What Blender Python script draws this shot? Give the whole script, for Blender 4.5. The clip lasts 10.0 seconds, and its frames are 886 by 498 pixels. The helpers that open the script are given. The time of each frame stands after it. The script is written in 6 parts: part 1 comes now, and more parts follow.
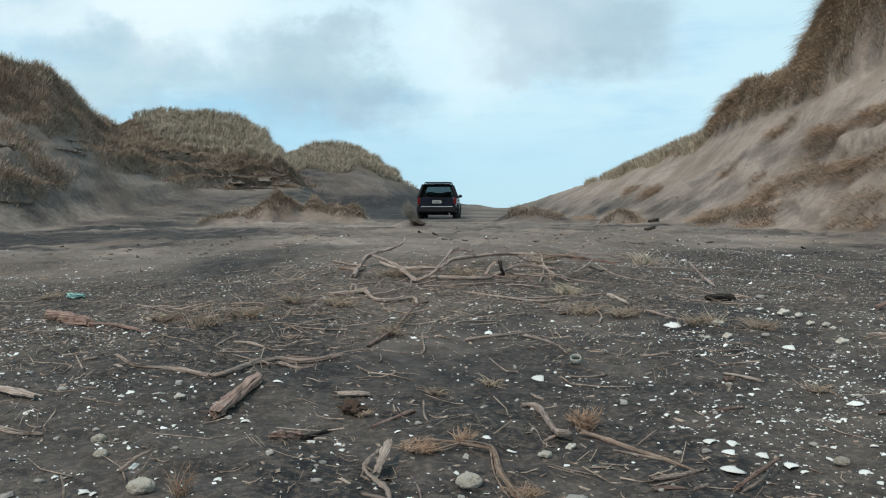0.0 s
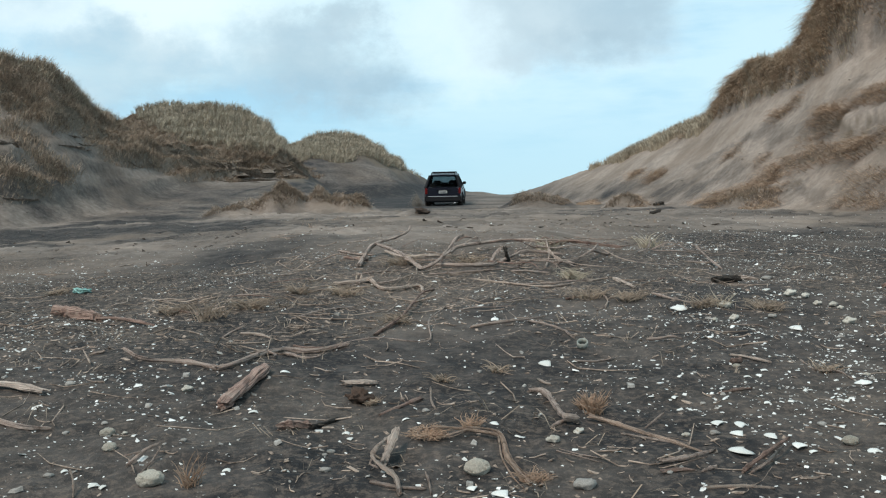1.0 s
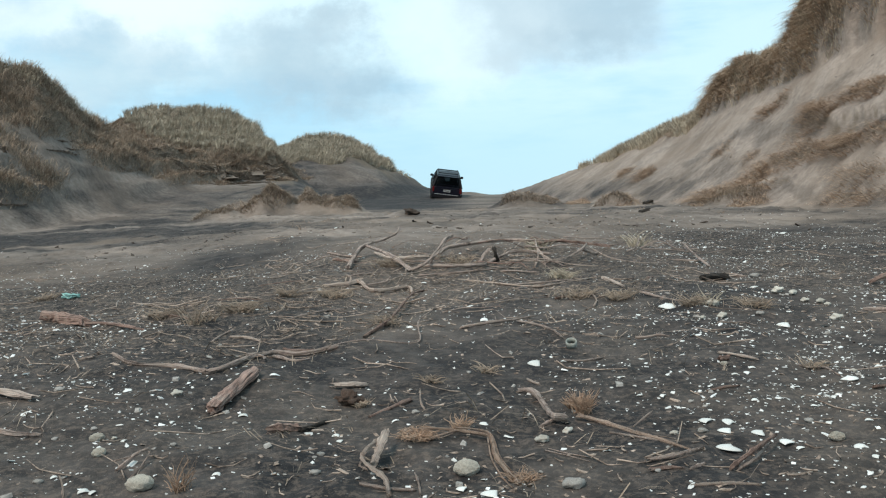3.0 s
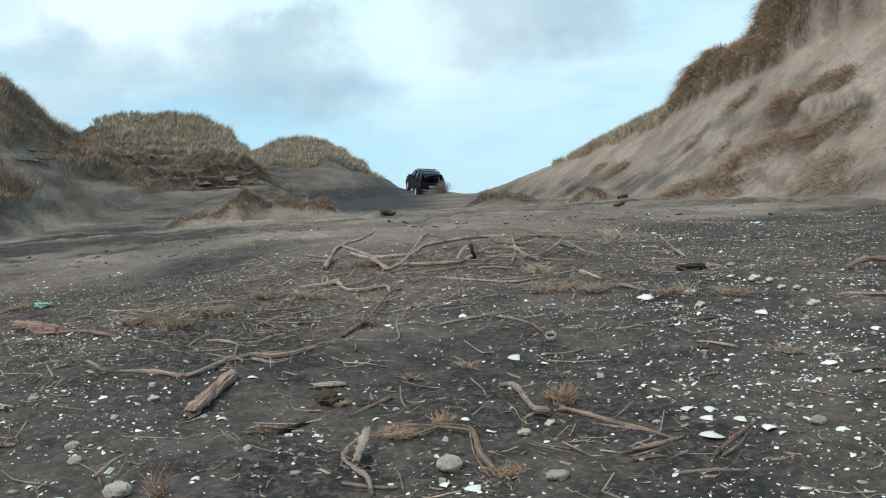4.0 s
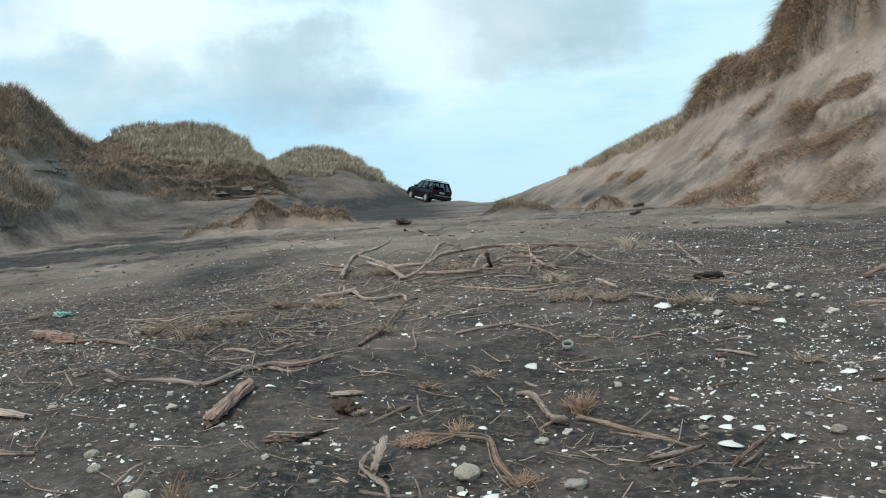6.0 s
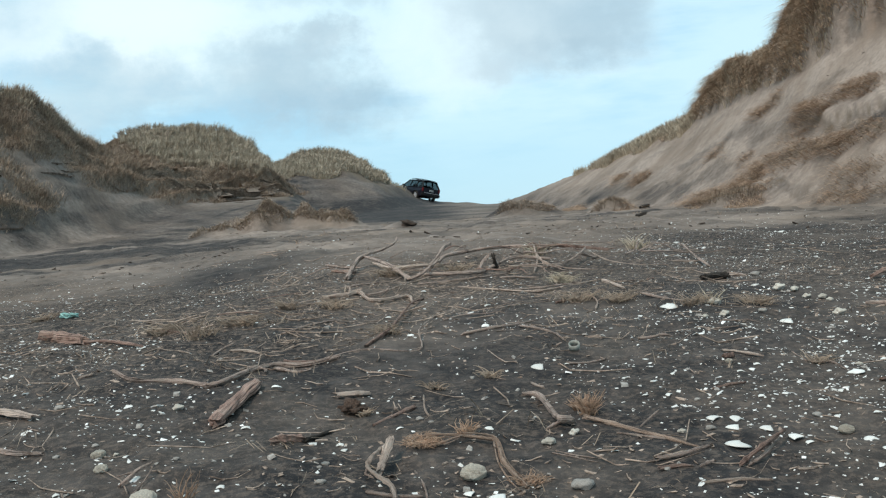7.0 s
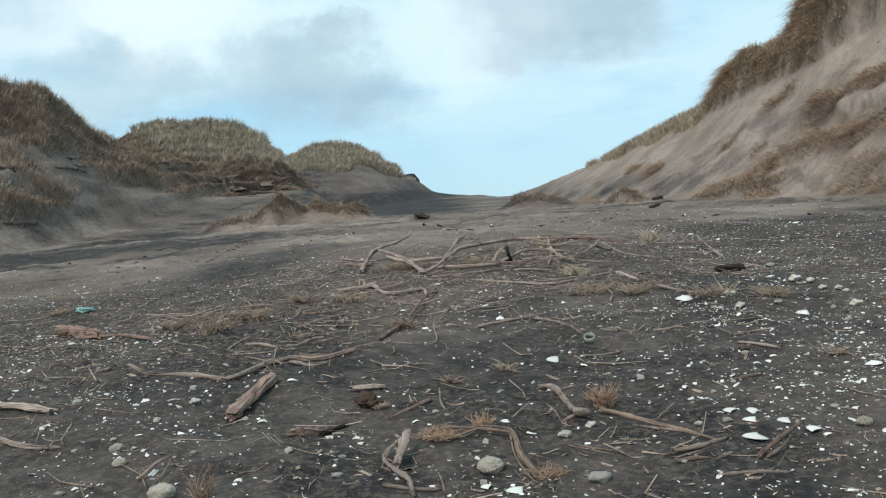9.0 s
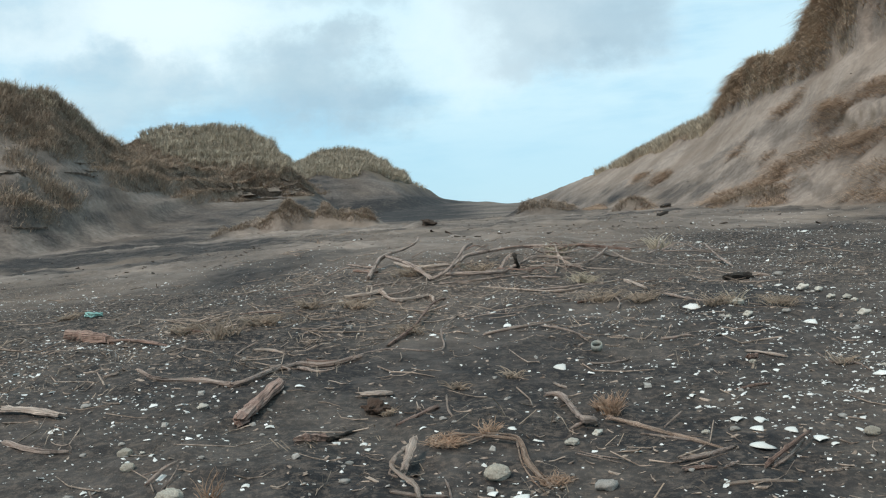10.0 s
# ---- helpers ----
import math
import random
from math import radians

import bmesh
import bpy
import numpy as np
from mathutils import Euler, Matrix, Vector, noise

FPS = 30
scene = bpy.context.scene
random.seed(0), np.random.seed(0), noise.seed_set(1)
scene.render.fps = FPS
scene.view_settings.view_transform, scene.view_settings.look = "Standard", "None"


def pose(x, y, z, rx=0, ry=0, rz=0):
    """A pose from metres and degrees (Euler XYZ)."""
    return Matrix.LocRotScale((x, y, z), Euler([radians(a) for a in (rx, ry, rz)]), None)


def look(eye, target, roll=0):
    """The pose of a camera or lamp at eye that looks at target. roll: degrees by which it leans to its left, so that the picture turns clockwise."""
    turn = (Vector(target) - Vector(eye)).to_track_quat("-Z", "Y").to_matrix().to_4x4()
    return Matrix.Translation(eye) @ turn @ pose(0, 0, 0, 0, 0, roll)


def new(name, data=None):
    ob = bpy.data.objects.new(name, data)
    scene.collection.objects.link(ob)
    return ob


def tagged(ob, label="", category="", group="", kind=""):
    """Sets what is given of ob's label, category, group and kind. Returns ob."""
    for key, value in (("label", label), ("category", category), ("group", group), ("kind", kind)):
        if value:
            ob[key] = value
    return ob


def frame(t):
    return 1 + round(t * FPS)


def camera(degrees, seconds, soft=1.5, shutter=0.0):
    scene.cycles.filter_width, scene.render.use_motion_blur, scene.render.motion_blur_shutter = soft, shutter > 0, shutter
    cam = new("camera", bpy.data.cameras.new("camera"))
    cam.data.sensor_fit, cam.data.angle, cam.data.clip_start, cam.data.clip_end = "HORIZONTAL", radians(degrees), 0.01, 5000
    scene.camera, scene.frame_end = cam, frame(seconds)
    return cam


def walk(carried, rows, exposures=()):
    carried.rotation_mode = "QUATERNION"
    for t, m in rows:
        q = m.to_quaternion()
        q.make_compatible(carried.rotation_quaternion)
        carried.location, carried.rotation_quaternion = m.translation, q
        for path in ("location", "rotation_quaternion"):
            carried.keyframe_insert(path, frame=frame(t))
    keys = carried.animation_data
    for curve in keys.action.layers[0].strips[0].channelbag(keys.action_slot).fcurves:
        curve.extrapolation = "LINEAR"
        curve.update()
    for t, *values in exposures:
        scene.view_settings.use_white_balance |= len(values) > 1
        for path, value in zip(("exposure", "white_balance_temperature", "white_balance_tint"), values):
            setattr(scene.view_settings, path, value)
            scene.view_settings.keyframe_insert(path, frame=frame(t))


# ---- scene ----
cam = camera(48.0, 10.0, soft=1.2)
PATH = [
    (0, (0.003, 0.012, 0.998), (0.002, 2.012, 0.97), -0.0),
    (0.5, (0.012, 0.023, 0.999), (0.011, 2.023, 0.961), -1.0),
    (1, (0.01, 0.018, 0.994), (-0.003, 2.017, 0.942), -1.2),
    (1.5, (0.003, 0.017, 0.984), (-0.018, 2.016, 0.923), -1.3),
    (2, (0.003, 0.003, 0.992), (-0.025, 2.002, 0.925), -1.3),
    (2.5, (0.01, 0.0, 1.0), (0.007, 2.0, 0.947), -1.3),
    (3.8, (0.031, 0.032, 0.983), (0.067, 2.031, 0.931), -3.2),
    (4, (0.021, 0.038, 0.977), (0.074, 2.036, 0.924), -3.4),
    (4.5, (0.018, 0.044, 0.972), (0.065, 2.043, 0.907), -3.4),
    (4.7, (0.018, 0.042, 0.973), (0.065, 2.042, 0.907), -3.4),
    (5, (0.02, 0.044, 0.975), (0.064, 2.043, 0.937), -3.5),
    (5.5, (0.018, 0.035, 0.978), (0.049, 2.035, 0.943), -3.6),
    (7, (0.013, 0.037, 0.971), (0.025, 2.037, 0.942), -3.6),
    (7.5, (0.016, 0.032, 0.972), (0.015, 2.032, 0.941), -4.0),
    (8, (0.008, 0.036, 0.969), (-0.001, 2.035, 0.928), -3.9),
    (8.5, (0.003, 0.038, 0.97), (-0.006, 2.037, 0.929), -3.8),
    (9, (0.003, 0.038, 0.973), (-0.011, 2.038, 0.931), -3.9),
    (9.5, (0.004, 0.029, 0.978), (-0.018, 2.029, 0.957), -3.9),
    (10, (0.001, 0.029, 0.976), (-0.027, 2.029, 0.948), -3.6),
]
walk(cam, [(t, look(eye, target, roll)) for t, eye, target, roll in PATH], ((0, -0.05), (0.5, -0.05), (1, 0.02), (2, 0.12), (2.5, 0.12), (4, 0.06), (5.5, 0.08), (7.5, 0.03), (10, 0.0)))

# ---- sky, sun ----
SUN_HIGH, SUN_TURN = 48.0, 215.0   # degrees above the horizon; bearing from north, clockwise


def sky():
    world = bpy.data.worlds.new("sky")
    scene.world = world
    world.use_nodes = True
    nt = world.node_tree
    nt.nodes.clear()
    N, L = nt.nodes.new, nt.links.new

    def math_(op, a, b=None, clamp=False):
        n = N("ShaderNodeMath")
        n.operation, n.use_clamp = op, clamp
        for k, v in enumerate((a, b)):
            if v is None:
                continue
            if isinstance(v, (int, float)):
                n.inputs[k].default_value = v
            else:
                L(v, n.inputs[k])
        return n.outputs[0]

    def mix(f, a, b, kind="MIX"):
        n = N("ShaderNodeMix")
        n.data_type, n.blend_type = "RGBA", kind
        for k, v in ((0, f), (6, a), (7, b)):
            if isinstance(v, (int, float)):
                n.inputs[k].default_value = v
            elif isinstance(v, tuple):
                n.inputs[k].default_value = (*v, 1)
            else:
                L(v, n.inputs[k])
        return n.outputs[2]

    def smooth(v, lo, hi):
        n = N("ShaderNodeMapRange")
        n.interpolation_type = "SMOOTHSTEP"
        L(v, n.inputs[0])
        n.inputs[1].default_value, n.inputs[2].default_value = lo, hi
        return n.outputs[0]

    tc = N("ShaderNodeTexCoord").outputs["Generated"]
    air = N("ShaderNodeTexSky")
    air.sky_type, air.sun_disc = "NISHITA", False
    air.sun_elevation, air.sun_rotation = radians(SUN_HIGH), radians(SUN_TURN)
    air.air_density, air.dust_density, air.ozone_density = 1.0, 0.6, 2.0
    blue = mix(1.0, air.outputs[0], (0.12, 0.12, 0.12), "MULTIPLY")
    blue = mix(0.75, blue, (0.39, 0.69, 0.87))

    def cloud_noise(scale, stretch, detail, shift, rough=0.55):
        m = N("ShaderNodeMapping")
        L(tc, m.inputs[0])
        m.inputs["Scale"].default_value = (scale, scale, scale * stretch)
        m.inputs["Location"].default_value = shift
        n = N("ShaderNodeTexNoise")
        L(m.outputs[0], n.inputs["Vector"])
        n.inputs["Scale"].default_value, n.inputs["Detail"].default_value = 1.0, detail
        n.inputs["Roughness"].default_value = rough
        return n

    wob = cloud_noise(6.0, 1.3, 8, (0.3, 0.1, 0.7), 0.62)
    veil = cloud_noise(2.6, 3.0, 5, (1.3, 4.1, 0.2))
    streak = cloud_noise(5.0, 5.0, 6, (7.3, 1.1, 2.2), 0.6)
    # high thin veil over most of the sky, broken by streaks of blue
    cover = smooth(math_("ADD", math_("MULTIPLY", veil.outputs[0], 0.6), math_("MULTIPLY", streak.outputs[0], 0.4)), 0.36, 0.56)
    sep = N("ShaderNodeSeparateXYZ")
    L(tc, sep.inputs[0])
    lift = math_("ADD", smooth(sep.outputs[2], 0.04, 0.16), math_("ADD", math_("MULTIPLY", smooth(sep.outputs[0], 0.0, -0.18), 0.5), 0.28), True)
    cover = math_("MULTIPLY", cover, lift)
    col = mix(math_("MULTIPLY", cover, 0.85), blue, (0.61, 0.84, 0.93))
    # warped direction for the cumulus
    off = N("ShaderNodeVectorMath")
    off.operation = "MULTIPLY_ADD"
    L(wob.outputs["Color"], off.inputs[0])
    off.inputs[1].default_value, off.inputs[2].default_value = (0.24, 0.24, 0.2), (-0.12, -0.12, -0.1)
    way = N("ShaderNodeVectorMath")
    way.operation = "ADD"
    L(tc, way.inputs[0])
    L(off.outputs[0], way.inputs[1])

    def puff(x, z, wide, high):
        """A bank of cloud round the bearing x, z (east and up over north)."""
        d = Vector((x, 1, z)).normalized()
        m = N("ShaderNodeVectorMath")
        m.operation = "SUBTRACT"
        L(way.outputs[0], m.inputs[0])
        m.inputs[1].default_value = d
        s = N("ShaderNodeVectorMath")
        s.operation = "MULTIPLY"
        L(m.outputs[0], s.inputs[0])
        s.inputs[1].default_value = (1 / wide, 1 / wide, 1 / high)
        n = N("ShaderNodeVectorMath")
        n.operation = "LENGTH"
        L(s.outputs[0], n.inputs[0])
        return n.outputs["Value"]

    bright = smooth(puff(0.07, 0.19, 0.17, 0.075), 1.15, 0.2)
    col = mix(math_("MULTIPLY", bright, 0.65), col, (0.79, 0.93, 0.98))
    wash = smooth(puff(-0.30, 0.225, 0.22, 0.07), 1.2, 0.2)
    col = mix(math_("MULTIPLY", wash, 0.9), col, (0.79, 0.93, 0.97))
    for x, z, wide, high, much in ((-0.13, 0.155, 0.10, 0.05, 0.75), (-0.085, 0.185, 0.05, 0.03, 0.7), (-0.31, 0.165, 0.12, 0.04, 0.5), (0.12, 0.20, 0.11, 0.06, 0.75), (0.02, 0.25, 0.24, 0.035, 0.5), (0.11, 0.155, 0.05, 0.03, 0.5), (-0.75, 0.3, 0.3, 0.09, 0.6), (0.8, 0.34, 0.35, 0.1, 0.6)):
        d = smooth(puff(x, z, wide, high), 1.1, 0.35)
        grey = mix(smooth(wob.outputs[0], 0.35, 0.65), (0.36, 0.51, 0.61), (0.50, 0.64, 0.72))
        col = mix(math_("MULTIPLY", d, much), col, grey)
    bg = N("ShaderNodeBackground")
    L(col, bg.inputs[0])
    bg.inputs[1].default_value = 1.1
    out = N("ShaderNodeOutputWorld")
    L(bg.outputs[0], out.inputs[0])

    lamp = bpy.data.lights.new("sun", "SUN")
    lamp.energy, lamp.angle, lamp.color = 2.6, radians(12), (1.0, 0.90, 0.78)
    sun = new("sun", lamp)
    a, e = radians(SUN_TURN), radians(SUN_HIGH)
    sun.matrix_world = look((0, 0, 0), (-math.sin(a) * math.cos(e), -math.cos(a) * math.cos(e), -math.sin(e)))
    sun.location = (0, 0, 60)


sky()


# ---- materials ----
class Nodes:
    """Short hand for a node material."""

    def __init__(self, name):
        self.mat = bpy.data.materials.new(name)
        self.mat.use_nodes = True
        self.nt = self.mat.node_tree
        self.bsdf = self.nt.nodes["Principled BSDF"]

    def add(self, kind, **settings):
        n = self.nt.nodes.new(kind)
        for key, v in settings.items():
            n.inputs[key].default_value = v
        return n

    def link(self, a, b):
        self.nt.links.new(a, b)

    def noise(self, vec, scale, detail=4.0, rough=0.55):
        n = self.add("ShaderNodeTexNoise", Scale=scale, Detail=detail, Roughness=rough)
        if vec is not None:
            self.link(vec, n.inputs["Vector"])
        return n.outputs[0]

    def step(self, v, lo, hi):
        n = self.nt.nodes.new("ShaderNodeMapRange")
        n.interpolation_type = "SMOOTHSTEP"
        self.link(v, n.inputs[0])
        n.inputs[1].default_value, n.inputs[2].default_value = lo, hi
        return n.outputs[0]

    def math(self, op, a, b, clamp=False):
        n = self.nt.nodes.new("ShaderNodeMath")
        n.operation, n.use_clamp = op, clamp
        for k, v in enumerate((a, b)):
            if isinstance(v, (int, float)):
                n.inputs[k].default_value = v
            else:
                self.link(v, n.inputs[k])
        return n.outputs[0]

    def mix(self, f, a, b, kind="MIX"):
        n = self.nt.nodes.new("ShaderNodeMix")
        n.data_type, n.blend_type = "RGBA", kind
        for k, v in ((0, f), (6, a), (7, b)):
            if isinstance(v, (int, float)):
                n.inputs[k].default_value = v
            elif isinstance(v, tuple):
                n.inputs[k].default_value = (*v, 1)
            else:
                self.link(v, n.inputs[k])
        return n.outputs[2]

    def bump(self, height, strength, distance):
        n = self.add("ShaderNodeBump", Strength=strength, Distance=distance)
        self.link(height, n.inputs["Height"])
        return n

    def finish(self, color, rough, bump=None, metal=0.0, spec=0.5):
        if isinstance(color, tuple):
            self.bsdf.inputs["Base Color"].default_value = (*color, 1)
        else:
            self.link(color, self.bsdf.inputs["Base Color"])
        if isinstance(rough, (int, float)):
            self.bsdf.inputs["Roughness"].default_value = rough
        else:
            self.link(rough, self.bsdf.inputs["Roughness"])
        self.bsdf.inputs["Metallic"].default_value = metal
        self.bsdf.inputs["Specular IOR Level"].default_value = spec
        if bump is not None:
            self.link(bump.outputs[0], self.bsdf.inputs["Normal"])
        return self.mat


def sand_material():
    s = Nodes("sand")
    pos = s.add("ShaderNodeNewGeometry").outputs["Position"]
    pale, litter, mould_shade = (s.add("ShaderNodeAttribute") for _ in range(3))
    pale.attribute_name, litter.attribute_name, mould_shade.attribute_name = "pale", "litter", "thatch_shade"
    big, mid, grain = s.noise(pos, 0.9, 5), s.noise(pos, 6.0, 6, 0.65), s.noise(pos, 90.0, 3, 0.7)
    f = s.math("ADD", pale.outputs["Fac"], s.math("MULTIPLY", s.math("SUBTRACT", big, 0.5), 0.6))
    f = s.math("ADD", f, s.math("MULTIPLY", s.math("SUBTRACT", mid, 0.5), 0.36), True)
    black = s.mix(s.step(mid, 0.35, 0.7), (0.0195, 0.0178, 0.0187), (0.046, 0.041, 0.0402))
    black = s.mix(s.math("MULTIPLY", s.step(s.noise(pos, 1.7, 5, 0.6), 0.45, 0.68), 0.45), black, (0.072, 0.061, 0.053))
    tan = s.mix(s.step(mid, 0.3, 0.7), (0.305, 0.242, 0.202), (0.415, 0.336, 0.285))
    tan = s.mix(s.step(s.noise(pos, 0.33, 5, 0.65), 0.4, 0.65), tan, (0.255, 0.195, 0.155))
    col = s.mix(f, black, tan)
    col = s.mix(s.math("MULTIPLY", mould_shade.outputs["Fac"], s.step(mid, 0.2, 0.55)), col, s.mix(grain, (0.07, 0.053, 0.04), (0.21, 0.16, 0.118)))
    # brown plant crumbs and pale shell grit
    crumbs = s.math("MULTIPLY", s.step(s.noise(pos, 32.0, 5, 0.75), 0.47, 0.6), litter.outputs["Fac"])
    col = s.mix(s.math("MULTIPLY", crumbs, 0.75), col, (0.255, 0.192, 0.152))
    cells = s.add("ShaderNodeTexVoronoi", Scale=75.0)
    s.link(pos, cells.inputs["Vector"])
    grit = s.math("MULTIPLY", s.step(cells.outputs["Distance"], 0.20, 0.12), s.step(s.noise(pos, 9.0, 4, 0.7), 0.54, 0.66))
    grit = s.math("MULTIPLY", grit, litter.outputs["Fac"])
    col = s.mix(s.math("MULTIPLY", grit, 0.8), col, (0.5, 0.49, 0.47))
    col = s.mix(0.35, col, s.mix(grain, (0.35, 0.35, 0.35), (1.0, 1.0, 1.0)), "MULTIPLY")
    h = s.math("ADD", s.math("MULTIPLY", mid, 0.7), s.math("MULTIPLY", grain, 0.35))
    h = s.math("MULTIPLY", h, s.math("ADD", litter.outputs["Fac"], 0.3))
    h = s.math("ADD", h, s.math("MULTIPLY", s.noise(pos, 2.2, 4, 0.6), 0.9))
    return s.finish(col, 0.93, s.bump(h, 0.85, 0.045), spec=0.2)


def blade_material(name, light, dark, spread=1.0):
    """Dry grass: every blade has its own tone."""
    s = Nodes(name)
    g = s.add("ShaderNodeNewGeometry")
    n, tuft = s.noise(g.outputs["Position"], 0.8, 4), s.noise(g.outputs["Position"], 3.2, 2)
    f = s.math("ADD", s.math("MULTIPLY", g.outputs["Random Per Island"], 0.5 * spread), s.math("MULTIPLY", s.step(n, 0.3, 0.7), 0.2))
    f = s.math("ADD", f, s.math("MULTIPLY", s.step(tuft, 0.35, 0.65), 0.3))
    return s.finish(s.mix(f, dark, light), 0.8, spec=0.25)


def wood_material(name, light, dark, bleach=0.25):
    """Weathered wood with its grain along the stick."""
    s = Nodes(name)
    uv = s.add("ShaderNodeTexCoord")
    m = s.add("ShaderNodeMapping", Scale=(6.0, 60.0, 1.0))
    s.link(uv.outputs["UV"], m.inputs[0])
    streak = s.noise(m.outputs[0], 1.0, 6, 0.65)
    blot = s.noise(uv.outputs["Object"], 16.0, 5, 0.6)
    rnd = s.add("ShaderNodeObjectInfo").outputs["Random"]
    col = s.mix(s.step(streak, 0.35, 0.68), dark, light)
    col = s.mix(s.math("MULTIPLY", s.step(blot, 0.45, 0.7), bleach), col, (0.42, 0.37, 0.31))
    col = s.mix(s.math("MULTIPLY", s.step(blot, 0.47, 0.32), 0.7), col, tuple(0.3 * c for c in dark))
    m2 = s.add("ShaderNodeMapping", Scale=(3.0, 26.0, 1.0))
    s.link(uv.outputs["UV"], m2.inputs[0])
    crack = s.step(s.noise(m2.outputs[0], 1.0, 3, 0.5), 0.44, 0.36)
    col = s.mix(s.math("MULTIPLY", crack, 0.8), col, tuple(0.25 * c for c in dark))
    col = s.mix(s.math("MULTIPLY", rnd, 0.3), col, (0.55, 0.5, 0.45), "MULTIPLY")
    h = s.math("ADD", streak, s.math("MULTIPLY", blot, 0.8))
    h = s.math("SUBTRACT", h, s.math("MULTIPLY", crack, 0.8))
    return s.finish(col, 0.85, s.bump(h, 1.0, 0.012), spec=0.2)


def speckled(name, light, dark, scale, rough=0.8, bump=0.4, depth=0.004, island=False):
    s = Nodes(name)
    obj = s.add("ShaderNodeTexCoord").outputs["Object"]
    a, b = s.noise(obj, scale, 5, 0.65), s.noise(obj, scale * 7, 3, 0.6)
    rnd = s.add("ShaderNodeNewGeometry").outputs["Random Per Island"] if island else s.add("ShaderNodeObjectInfo").outputs["Random"]
    col = s.mix(s.step(s.math("ADD", s.math("MULTIPLY", a, 0.65), s.math("MULTIPLY", b, 0.35)), 0.35, 0.65), dark, light)
    col = s.mix(s.math("MULTIPLY", rnd, 0.5), col, (0.45, 0.43, 0.40), "MULTIPLY")
    h = s.math("ADD", a, s.math("MULTIPLY", b, 0.6))
    return s.finish(col, rough, s.bump(h, bump, depth), spec=0.35)


def paint_material(name, color, rough=0.3, metal=0.0, dust=0.35):
    s = Nodes(name)
    obj = s.add("ShaderNodeTexCoord").outputs["Object"]
    a = s.noise(obj, 2.2, 6, 0.65)
    sep = s.add("ShaderNodeSeparateXYZ")
    s.link(obj, sep.inputs[0])
    low = s.step(sep.outputs[2], 1.0, 0.3)
    f = s.math("MULTIPLY", s.math("ADD", s.math("MULTIPLY", low, 0.6), s.math("MULTIPLY", s.step(a, 0.4, 0.75), 0.4)), dust)
    col = s.mix(f, color, (0.16, 0.135, 0.11))
    r = s.math("ADD", s.math("MULTIPLY", f, 0.6), rough, True)
    return s.finish(col, r, metal=metal, spec=0.12)


def glass_material():
    s = Nodes("tinted_glass")
    s.bsdf.inputs["Transmission Weight"].default_value = 1.0
    s.bsdf.inputs["IOR"].default_value = 1.1
    s.bsdf.inputs["Specular IOR Level"].default_value = 0.8
    return s.finish((0.30, 0.34, 0.35), 0.02)


SAND = sand_material()
STRAW = blade_material("straw_grass", (0.60, 0.505, 0.385), (0.19, 0.155, 0.118))
GREEN_STRAW = blade_material("marram_grass", (0.60, 0.515, 0.40), (0.15, 0.122, 0.092))
BROWN_STRAW = blade_material("dead_grass", (0.48, 0.37, 0.28), (0.115, 0.086, 0.066))
DEAD_MAT = blade_material("matted_dead_grass", (0.58, 0.41, 0.29), (0.17, 0.113, 0.08))
GOLD_STRAW = blade_material("dead_golden_grass", (0.60, 0.44, 0.31), (0.17, 0.12, 0.083))
FIBRE = blade_material("root_fibre", (0.52, 0.35, 0.245), (0.19, 0.122, 0.085))
GREY_WOOD = wood_material("grey_driftwood", (0.76, 0.59, 0.51), (0.33, 0.24, 0.20))
PALE_WOOD = wood_material("pale_driftwood", (0.85, 0.68, 0.575), (0.45, 0.33, 0.272))
FIBRE_WOOD = wood_material("fibrous_root", (0.80, 0.585, 0.46), (0.35, 0.232, 0.175), 0.15)
BROWN_WOOD = wood_material("brown_driftwood", (0.58, 0.385, 0.315), (0.22, 0.138, 0.11), 0.3)
DARK_WOOD = wood_material("dark_driftwood", (0.075, 0.06, 0.05), (0.025, 0.021, 0.018), 0.05)
SHELL = speckled("white_shell", (0.86, 0.85, 0.82), (0.62, 0.59, 0.54), 30, 0.45, 0.25, 0.001)
GRIT = speckled("broken_shell", (0.94, 0.93, 0.91), (0.64, 0.61, 0.57), 40, 0.55, 0.2, 0.001, island=True)
ROOTS = speckled("matted_roots", (0.20, 0.125, 0.092), (0.06, 0.04, 0.03), 30, 0.95, 1.0, 0.01)
PUMICE = speckled("pumice", (0.93, 0.83, 0.70), (0.60, 0.525, 0.435), 16, 0.95, 1.0, 0.012)
PEBBLE = speckled("pebble", (0.42, 0.385, 0.35), (0.20, 0.183, 0.168), 26, 0.8, 0.5, 0.003)
PALE_STONE = speckled("pale_stone", (0.78, 0.72, 0.63), (0.42, 0.385, 0.335), 34, 0.9, 0.8, 0.004)
LEDGE = speckled("root_bound_sand", (0.26, 0.205, 0.165), (0.10, 0.08, 0.065), 9, 0.95, 0.8, 0.02)
PEAT = speckled("root_mat", (0.09, 0.064, 0.05), (0.03, 0.022, 0.018), 30, 0.95, 1.0, 0.01)
TWIG = speckled("twig_litter", (0.54, 0.415, 0.335), (0.13, 0.094, 0.075), 12, 0.9, 0.4, 0.003, island=True)
NET = speckled("teal_netting", (0.36, 0.58, 0.53), (0.15, 0.32, 0.29), 40, 0.6, 0.4, 0.002)
RING = speckled("bleached_cane", (0.36, 0.36, 0.32), (0.2, 0.2, 0.175), 30, 0.7, 0.4, 0.002)
GRAINS = speckled("flying_sand", (0.31, 0.27, 0.23), (0.16, 0.14, 0.12), 8, 0.95, 0.2, 0.002, island=True)
